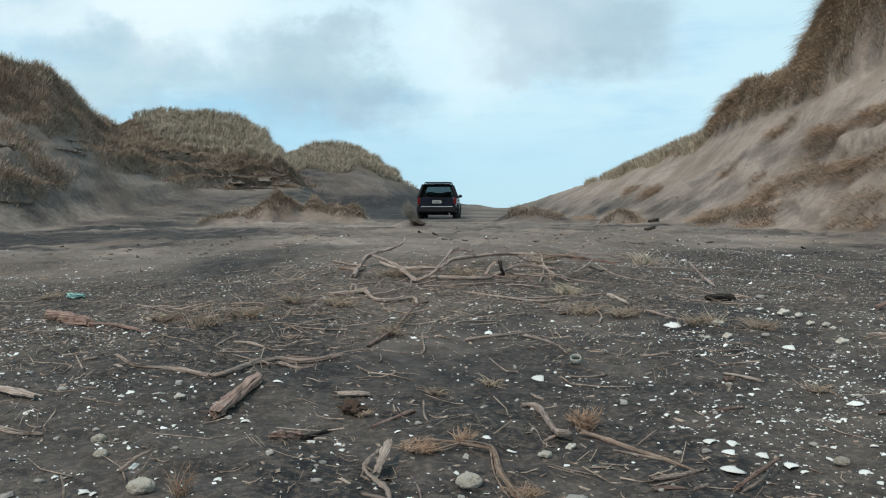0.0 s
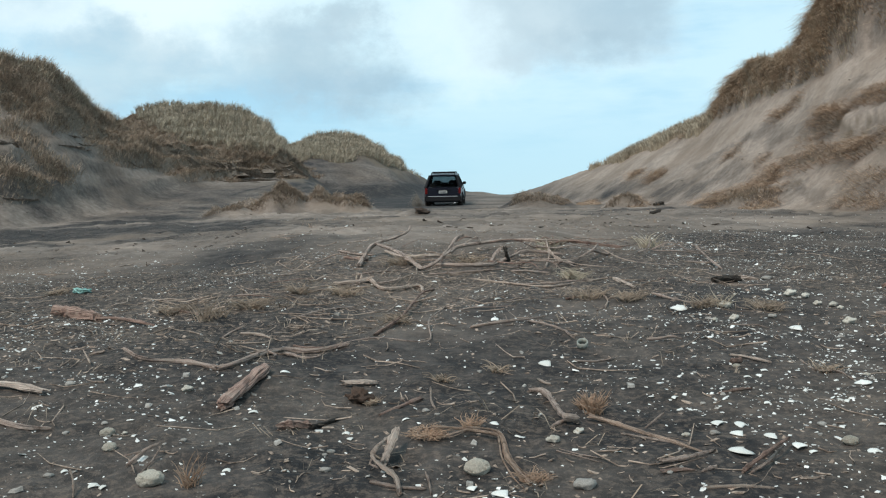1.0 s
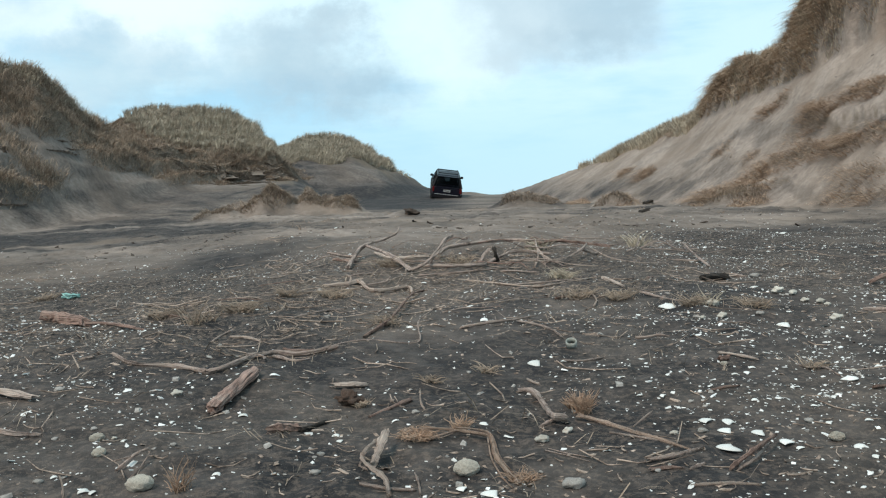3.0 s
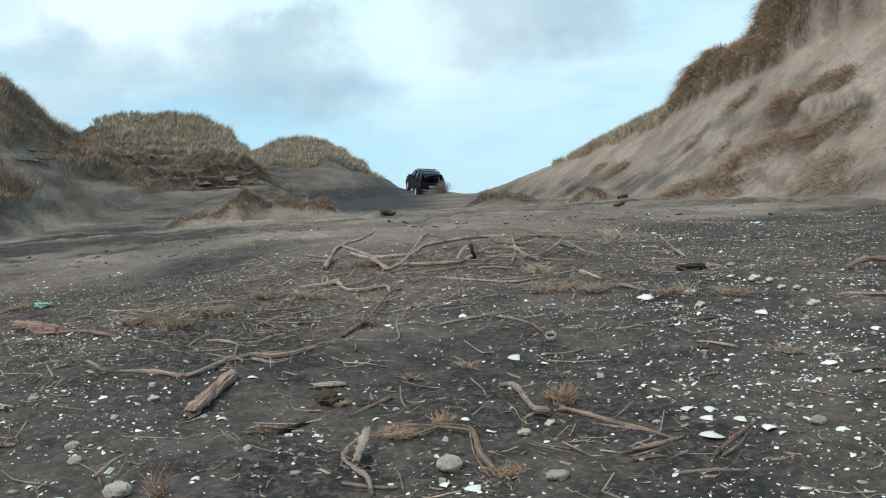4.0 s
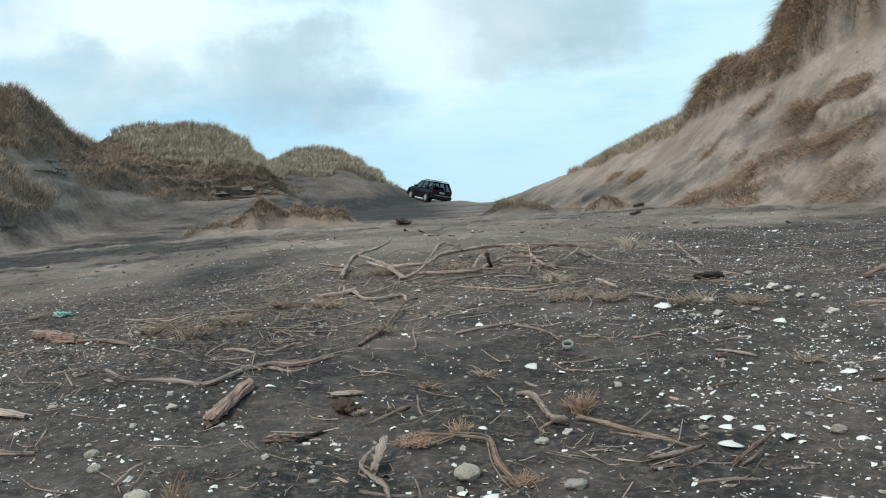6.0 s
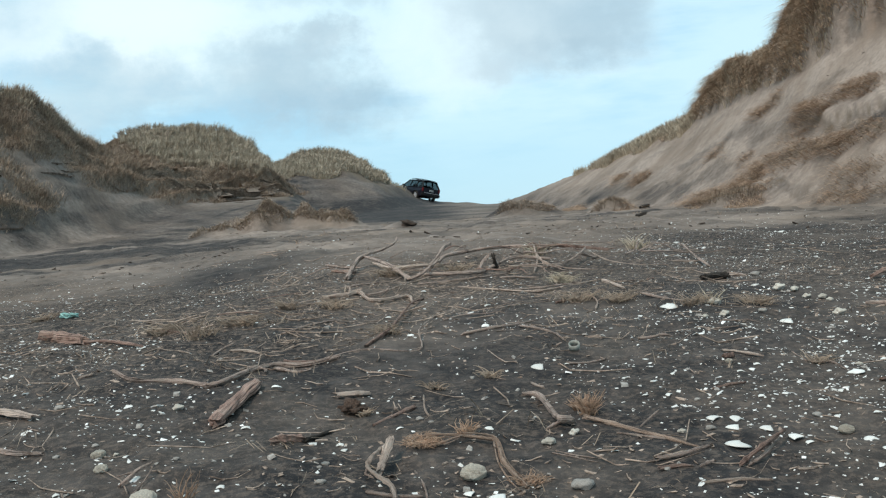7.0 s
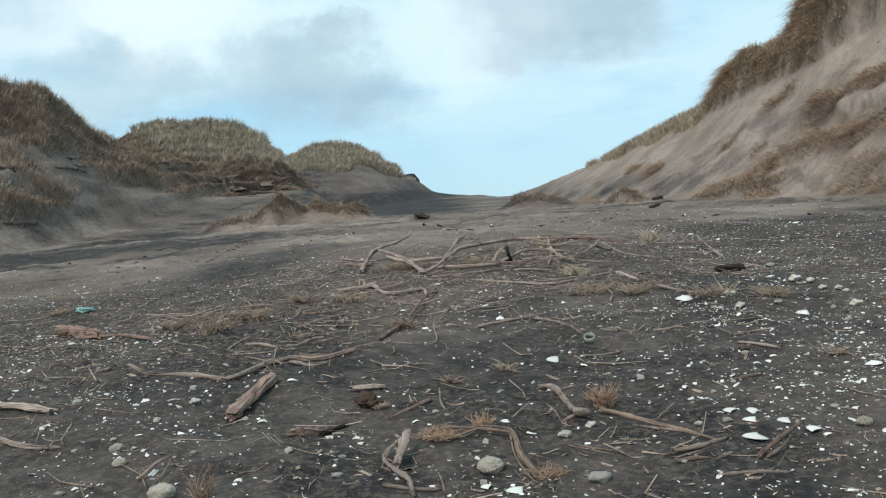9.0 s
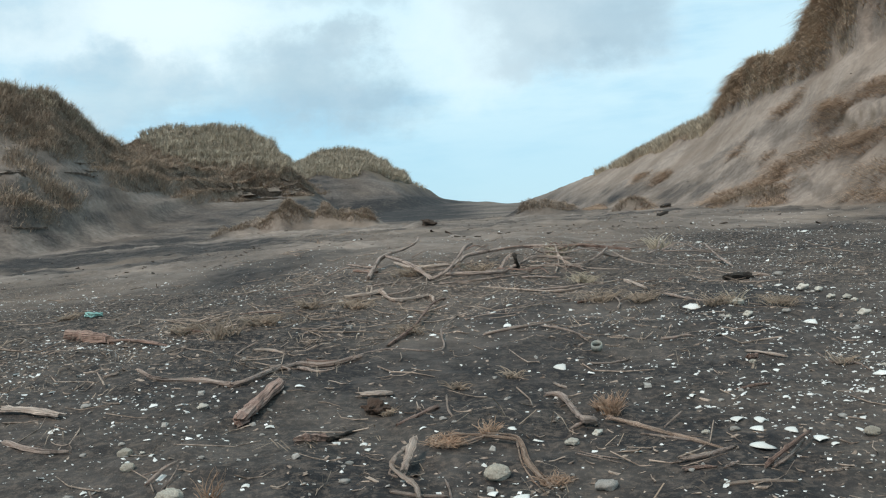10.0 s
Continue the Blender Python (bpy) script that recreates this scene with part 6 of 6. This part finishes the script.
def car():
    root = tagged(new("car"), "dark blue four-wheel-drive estate car driving up black sand", "car")
    # lower body
    bm = bmesh.new()
    prof = side_profile()
    L = [bm.verts.new((-0.90, y, z)) for y, z in prof]
    R = [bm.verts.new((0.90, y, z)) for y, z in prof]
    bm.faces.new(L)
    bm.faces.new(R[::-1])
    n = len(prof)
    for k in range(n):
        bm.faces.new((L[k], R[k], R[(k + 1) % n], L[(k + 1) % n]))
    for v in bm.verts:
        pinch = 1 - 0.10 * max(0, (abs(v.co.y) - 1.7) / 0.6) ** 1.5
        v.co.x *= pinch * (0.965 if v.co.z > 0.95 else 1.0)
    edges = [e for e in bm.edges if abs(e.verts[0].co.x - e.verts[1].co.x) < 0.2 and min(e.verts[0].co.z, e.verts[1].co.z) > 0.75]
    bmesh.ops.bevel(bm, geom=edges, offset=0.08, segments=4, affect="EDGES")
    part("body", bm, PAINT, root, "dark blue painted body, dusty along its sills")
    # greenhouse: corners at belt and roof
    belt, roof = 1.09, 1.66
    B = {"a": (0.84, 0.98), "d": (0.845, -2.20)}
    rear_top, front_top = -1.88, 0.16
    bm = bmesh.new()
    stations = [(front_top + 0.04, 0.60, 1.655), (-0.15, 0.645, 1.695), (-0.9, 0.655, 1.71), (-1.55, 0.645, 1.69), (rear_top - 0.06, 0.61, 1.655)]
    rings = []
    for y, w, z in stations:
        rings.append([bm.verts.new((x * w, y, z - dz)) for x, dz in ((-1.03, 0.075), (-1.0, 0.025), (-0.8, 0.0), (0.0, -0.015), (0.8, 0.0), (1.0, 0.025), (1.03, 0.075), (0.9, 0.06), (0.0, 0.045), (-0.9, 0.06))])
    for P, Q in zip(rings, rings[1:]):
        for k in range(10):
            bm.faces.new((P[k], P[(k + 1) % 10], Q[(k + 1) % 10], Q[k]))
    bm.faces.new(rings[0])
    bm.faces.new(rings[-1][::-1])
    part("roof", bm, PAINT, root, smooth=True)
    for s in (-1, 1):
        for a, b, w in (((0.82 * s, 0.95, belt - 0.02), (0.615 * s, front_top, roof - 0.02), 0.06), ((0.845 * s, -0.22, belt - 0.02), (0.64 * s, -0.30, roof - 0.02), 0.07), ((0.845 * s, -1.22, belt - 0.02), (0.64 * s, -1.22, roof - 0.02), 0.08), ((0.83 * s, -2.17, belt - 0.04), (0.62 * s, rear_top, roof - 0.02), 0.11)):
            bm = bmesh.new()
            beam(bm, a, b, w, w * 1.2)
            part("pillar", bm, TRIM, root)
        for y0, y1, t0, t1 in ((0.86, -0.20, 0.12, -0.28), (-0.27, -1.17, -0.34, -1.18), (-1.29, -2.08, -1.28, -1.82)):
            bm = bmesh.new()
            sheet(bm, ((0.842 * s, y0, belt - 0.01), (0.842 * s, y1, belt - 0.01), (0.642 * s, t1, roof - 0.03), (0.642 * s, t0, roof - 0.03)), 0.006)
            part("side_window", bm, GLASS, root, "tinted side window").visible_shadow = False
        # mirrors, rails, lamps
        bm = bmesh.new()
        box(bm, 0.93 * s - 0.09, 0.93 * s + 0.09, 0.66, 0.76, 1.10, 1.24, 0.03)
        mirror = part("door_mirror", bm, TRIM, root, "black door mirror")
        bm = bmesh.new()
        beam(bm, (0.82 * s, 0.72, 1.10), (0.90 * s, 0.71, 1.14), 0.04, 0.04)
        part("stalk", bm, TRIM, mirror)
        bm = bmesh.new()
        rng = random.Random(2)
        tube(bm, spline([(0.57 * s, 0.0, 1.69), (0.58 * s, -0.1, 1.755), (0.585 * s, -0.9, 1.775), (0.57 * s, -1.7, 1.75), (0.56 * s, -1.82, 1.68)], 5), 0.02, 0.02, rng, 0.0, 6)
        part("roof_rail", bm, TRIM, root, "black roof rail", True)
        bm = bmesh.new()
        box(bm, 0.805 * s - 0.06, 0.805 * s + 0.06, -2.30, -2.16, 0.78, 1.08, 0.025)
        part("tail_lamp", bm, RED_LENS, root, "red tail lamp")
        bm = bmesh.new()
        box(bm, 0.68 * s - 0.09, 0.68 * s + 0.09, -2.335, -2.28, 0.58, 0.63, 0.012)
        part("reflector", bm, RED_LENS, root, "red bumper reflector")
        bm = bmesh.new()
        box(bm, 0.70 * s - 0.13, 0.70 * s + 0.13, 2.10, 2.24, 0.72, 0.88, 0.03)
        part("head_lamp", bm, PLATE, root, "clear head lamp")
        for y in (0.05, -0.95):
            bm = bmesh.new()
            box(bm, 0.895 * s - 0.02, 0.895 * s + 0.02, y - 0.10, y + 0.08, 0.94, 0.975, 0.01)
            part("door_handle", bm, TRIM, root)
        bm = bmesh.new()
        box(bm, 0.905 * s - 0.02, 0.905 * s + 0.02, -0.84, 0.94, 0.44, 0.58, 0.015)
        part("sill_trim", bm, TRIM, root)
        for cy in (1.43, -1.33):
            bm = bmesh.new()
            pts = [Vector((0.90 * s, cy + 0.46 * math.cos(math.pi * k / 12), 0.37 + 0.44 * math.sin(math.pi * k / 12))) for k in range(13)]
            tube(bm, pts, 0.035, 0.035, random.Random(1), 0.0, 6)
            part("wheel_arch", bm, TRIM, root, "", True)
    for y in (-0.35, -1.45):
        bm = bmesh.new()
        beam(bm, (-0.58, y, 1.765), (0.58, y, 1.765), 0.035, 0.05)
        part("cross_bar", bm, TRIM, root, "black roof cross bar")
    bm = bmesh.new()
    sheet(bm, ((-0.74, -2.18, belt + 0.01), (0.74, -2.18, belt + 0.01), (0.58, rear_top - 0.02, roof - 0.045), (-0.58, rear_top - 0.02, roof - 0.045)), 0.006)
    part("rear_window", bm, GLASS, root, "tinted rear window").visible_shadow = False
    bm = bmesh.new()
    sheet(bm, ((-0.79, 0.97, belt), (0.79, 0.97, belt), (0.59, front_top + 0.02, roof - 0.045), (-0.59, front_top + 0.02, roof - 0.045)), 0.006)
    part("windscreen", bm, GLASS, root, "clear windscreen").visible_shadow = False
    bm = bmesh.new()
    box(bm, -0.60, 0.60, -2.10, -1.86, 1.645, 1.69, 0.015)
    part("spoiler", bm, PAINT, root)
    bm = bmesh.new()
    box(bm, -0.88, 0.88, -2.37, -2.05, 0.42, 0.70, 0.05)
    bumper = part("rear_bumper", bm, TRIM, root, "dark rear bumper")
    bm = bmesh.new()
    box(bm, -0.70, 0.70, -2.378, -2.36, 0.67, 0.69)
    part("bumper_strip", bm, ALLOY, bumper, "thin bright strip")
    bm = bmesh.new()
    box(bm, -0.86, 0.86, 2.08, 2.33, 0.42, 0.70, 0.05)
    part("front_bumper", bm, TRIM, root)
    bm = bmesh.new()
    box(bm, -0.20, 0.20, -2.325, -2.29, 0.82, 0.95, 0.01)
    plate = part("plate", bm, PLATE, root, "white rear plate with a row of dark bars")
    for k in range(6):
        bm = bmesh.new()
        box(bm, -0.165 + k * 0.057, -0.128 + k * 0.057, -2.330, -2.322, 0.85, 0.92)
        part("plate_bar", bm, TRIM, plate)
    bm = bmesh.new()
    box(bm, -0.36, 0.36, -2.32, -2.27, 0.965, 1.0, 0.01)
    part("tailgate_grip", bm, TRIM, root)
    bm = bmesh.new()
    beam(bm, (0.0, -2.14, 1.10), (0.34, -2.10, 1.17), 0.015, 0.015)
    part("rear_wiper", bm, TRIM, root)
    bm = bmesh.new()
    tube(bm, [Vector((0.55, -2.0, 0.36)), Vector((0.55, -2.36, 0.36))], 0.03, 0.03, random.Random(4), 0.0, 8)
    part("exhaust_pipe", bm, ALLOY, root)
    bm = bmesh.new()
    box(bm, -0.78, 0.78, -1.0, 1.7, 0.30, 0.44)
    part("underbody", bm, TRIM, root)
    for x in (-0.38, 0.38):
        bm = bmesh.new()
        box(bm, x - 0.24, x + 0.24, -0.45, -0.25, 0.75, 1.26, 0.05)
        box(bm, x - 0.20, x + 0.20, -0.46, -0.36, 1.22, 1.36, 0.04)
        part("front_seat", bm, SEAT, root, "dark cloth front seat with headrest")
    bm = bmesh.new()
    box(bm, -0.66, 0.66, -1.38, -1.18, 0.75, 1.22, 0.05)
    box(bm, -0.62, 0.62, -1.38, -1.29, 1.18, 1.30, 0.04)
    part("rear_bench", bm, SEAT, root, "dark cloth rear bench")
    # wheels
    wheels = []
    for cy in (1.43, -1.33):
        for s in (-1, 1):
            wheel = new("wheel")
            wheel.parent = root
            wheel.location = (0.79 * s, cy, 0.37)
            bm = bmesh.new()
            n = 32
            shape = ((0.225, -0.10), (0.33, -0.125), (0.365, -0.10), (0.372, 0), (0.365, 0.10), (0.33, 0.125), (0.225, 0.10))
            rings = [[bm.verts.new((x, r * math.cos(6.28319 * k / n), r * math.sin(6.28319 * k / n))) for k in range(n)] for r, x in shape]
            for P, Q in zip(rings, rings[1:] + rings[:1]):
                for k in range(n):
                    bm.faces.new((P[k], P[(k + 1) % n], Q[(k + 1) % n], Q[k]))
            part("tyre", bm, RUBBER, wheel, "sandy black tyre", True)
            bm = bmesh.new()
            for k in range(5):
                a = 6.28319 * k / 5
                beam(bm, (0.085 * s, 0, 0), (0.085 * s, 0.215 * math.cos(a), 0.215 * math.sin(a)), 0.03, 0.085)
            rim = [[bm.verts.new((x * s, r * math.cos(6.28319 * k / n), r * math.sin(6.28319 * k / n))) for k in range(n)] for r, x in ((0.235, 0.10), (0.20, 0.105), (0.20, -0.05), (0.235, -0.09))]
            for P, Q in zip(rim, rim[1:] + rim[:1]):
                for k in range(n):
                    bm.faces.new((P[k], P[(k + 1) % n], Q[(k + 1) % n], Q[k]))
            bmesh.ops.create_cone(bm, cap_ends=True, segments=16, radius1=0.06, radius2=0.05, depth=0.05, matrix=pose(0.085 * s, 0, 0, 0, 90, 0))
            part("rim", bm, ALLOY, wheel, "silver five-spoke rim")
            wheels.append(wheel)
    # true size of the model: 4.8 m long
    for ob in root.children_recursive:
        if ob.data:
            ob.data.transform(Matrix.Scale(1.05, 4))
    for wheel in wheels:
        wheel.location *= 1.05
    return root, wheels


CAR, WHEELS = car()


# ---- sand thrown up by the wheels ----
def plume(seed, wide, high, n, lean=0.0):
    """A jet of flying sand grains: dense and narrow at its foot, spreading and thinning as it rises."""
    rng = np.random.default_rng(seed)
    h = rng.beta(1.3, 2.2, n)
    core = rng.normal(0, 0.10, (9, 2))[rng.integers(0, 9, n)] * (0.4 + h)[:, None]
    off = core + rng.normal(0, 0.11, (n, 2)) * (0.45 + 0.9 * h)[:, None]
    c = np.stack([wide * (off[:, 0] + lean * h), wide * off[:, 1] - 0.25 * h, high * h * (1 - 1.2 * np.abs(off[:, 0]))], -1)
    corner = np.array([(1, 0, -0.7), (-0.6, 0.8, -0.7), (-0.6, -0.8, -0.7), (0, 0, 1.0)])
    s = rng.uniform(0.005, 0.018, n) * (1.3 - 0.6 * h)
    v = (c[:, None] + corner[None] * s[:, None, None] * rng.uniform(0.6, 1.4, (n, 4, 1))).reshape(-1, 3)
    k = np.arange(n)[:, None] * 4
    tris = np.concatenate([k + np.array(f) for f in ((0, 2, 1), (0, 1, 3), (1, 2, 3), (2, 0, 3))])
    ob = new("sand_spray", mesh_np("sand_spray", v, (), tris, GRAINS, False))
    return tagged(ob, "burst of brown sand thrown up behind a wheel", "sand spray", "sand thrown up by the car")


SPRAYS = [plume(91, 2.0, 1.2, 12000, 0.05), plume(92, 1.5, 1.35, 6000), plume(93, 1.0, 1.3, 9000, -0.45), plume(94, 2.2, 0.5, 5000)]



# ---- what moves ----
# seconds, x and y of the tailgate's foot, heading in degrees to the west of north
DRIVE = ((0, -0.30, 46.5, -3), (0.5, -0.34, 48.0, -3), (1, -0.25, 50.3, -3), (1.5, -0.18, 53.0, -3), (2, 0.03, 55.7, -4), (2.5, 0.02, 58.5, -4), (3.2, 0.65, 62.9, 2), (4, 1.22, 68.5, 11), (4.5, 1.47, 72.0, 15), (4.7, 1.52, 73.2, 16), (5, 1.52, 75.0, 18), (5.5, 1.38, 77.6, 21), (6.2, 0.62, 81.4, 27), (7, -0.42, 85.5, 33), (7.5, -1.08, 88.3, 36), (8, -1.68, 91.0, 37), (8.5, -2.35, 93.8, 38), (9, -3.1, 96.6, 38), (9.5, -4.3, 99.2, 39), (10, -6.2, 101.6, 40))


def car_pose(x, y, head, t=0.0):
    """The car on the sand with its tail at (x, y): its wheels follow the ground."""
    a = radians(head)
    f, r = Vector((-math.sin(a), math.cos(a), 0)), Vector((math.cos(a), math.sin(a), 0))
    c = Vector((x, y, 0)) + f * 2.3
    z = {}
    for k, along in (("f", 1.43), ("b", -1.33)):
        for side in (-1, 1):
            p = c + f * along + r * (0.79 * side)
            z[k, side] = float(np.mean([land(p.x + d, p.y + e, False) for d in (-0.5, 0, 0.5) for e in (-0.5, 0, 0.5)]))
    nose = (z["f", -1] + z["f", 1] - z["b", -1] - z["b", 1]) / 2 / 2.76
    lean = (z["f", 1] + z["b", 1] - z["f", -1] - z["b", -1]) / 2 / 1.58
    # ruts under the wheels: nose up and lean to the east, in slope
    nose += float(np.interp(t, (0, 0.8, 1.5, 2.5, 4, 4.4, 4.7, 5, 6), (0, 0.02, 0.08, 0.19, 0.16, 0.2, 0.18, 0.05, 0)))
    lean += float(np.interp(t, (0, 1, 1.5, 2, 2.5, 4, 4.6, 5.2, 6), (0, 0, -0.05, -0.10, -0.17, -0.10, -0.10, -0.03, 0)))
    calm = 1 - 0.45 * float(ramp(t, 5.6, 6.8))
    nose, lean = nose * calm, lean * calm
    sink = float(np.interp(t, (0, 1.8, 2.5, 3.2, 4, 4.5, 4.7, 5, 5.6, 6.3, 7, 7.5, 8, 8.5, 9), (0.14, 0.12, 0.02, 0.05, 0.06, -0.06, -0.07, 0.04, 0.06, 0.22, 0.40, 0.45, 0.48, 0.42, 0.3)))
    F = (f + Vector((0, 0, nose))).normalized()
    R = (r + Vector((0, 0, lean))).normalized()
    U = R.cross(F).normalized()
    R = F.cross(U)
    m = Matrix((R, F, U)).transposed().to_4x4()
    m.translation = (c.x, c.y, sum(z.values()) / 4 - sink)
    return m


def motions():
    rows = [(t, car_pose(x, y, h, t)) for t, x, y, h in DRIVE]
    walk(CAR, rows)
    T, X, Y = (np.array([d[k] for d in DRIVE]) for k in (0, 1, 2))
    run = np.concatenate([[0], np.cumsum(np.hypot(np.diff(X), np.diff(Y)))])
    turns = [(k / 10, -math.degrees(float(np.interp(k / 10, T, run)) / 0.37)) for k in range(101)]
    for wheel in WHEELS:
        x, y, z = wheel.location
        walk(wheel, [(t, pose(x, y, z, a)) for t, a in turns])
    # sprays: t, distance behind the tail, to the side, height of the foot above the sand
    H = np.array([d[3] for d in DRIVE])
    for spray, way in zip(SPRAYS, (
            ((0, 0, 0.9, -2.5), (3.4, 0, 0.9, -1.6), (3.8, 0.0, 0.8, -0.2), (4.2, 0.1, 0.85, -0.12), (4.6, 0.15, 0.95, -0.1), (5.0, 0.4, 1.0, -0.2), (5.4, 2.0, 1.3, -1.2), (6.0, 4.0, 1.3, -2.5), (10, 9, 1.3, -2.5)),
            ((0, 0, 0.9, -2.5), (4.2, 0, 1.2, -1.8), (4.7, 0.3, 1.25, -0.4), (5.0, 0.6, 1.3, -0.1), (5.3, 0.9, 1.5, -0.1), (5.5, 1.1, 1.7, -0.25), (5.7, 1.5, 1.8, -0.6), (6.1, 3.0, 1.6, -1.8), (10, 9, 1.8, -2.5)),
            ((0, 0.1, -0.95, -0.25), (0.4, 0.1, -0.95, -0.35), (0.8, 0.1, -0.95, -0.5), (1.3, 0.2, -0.95, -0.45), (1.8, 0.2, -0.95, -0.6), (2.4, 0.3, -0.9, -1.2), (10, 1, -0.9, -2.5)),
            ((0, 0.2, 0.2, -1.8), (3.2, 0.2, 0.2, -1.2), (3.8, 0.3, 0.0, -0.25), (4.4, 0.3, -0.1, -0.12), (5.0, 0.3, 0.0, -0.15), (5.5, 0.3, 0.2, -0.15), (6.2, 0.4, 0.3, -0.9), (10, 1, 0.3, -2.0)))):
        keys = []
        for t, back, side, up in way:
            a = radians(float(np.interp(t, T, H)))
            x = float(np.interp(t, T, X)) + math.sin(a) * back + math.cos(a) * side
            y = float(np.interp(t, T, Y)) - math.cos(a) * back + math.sin(a) * side
            keys.append((t, pose(x, y, land1(x, y) + up, 0, 0, float(np.interp(t, T, H)))))
        walk(spray, keys)


motions()
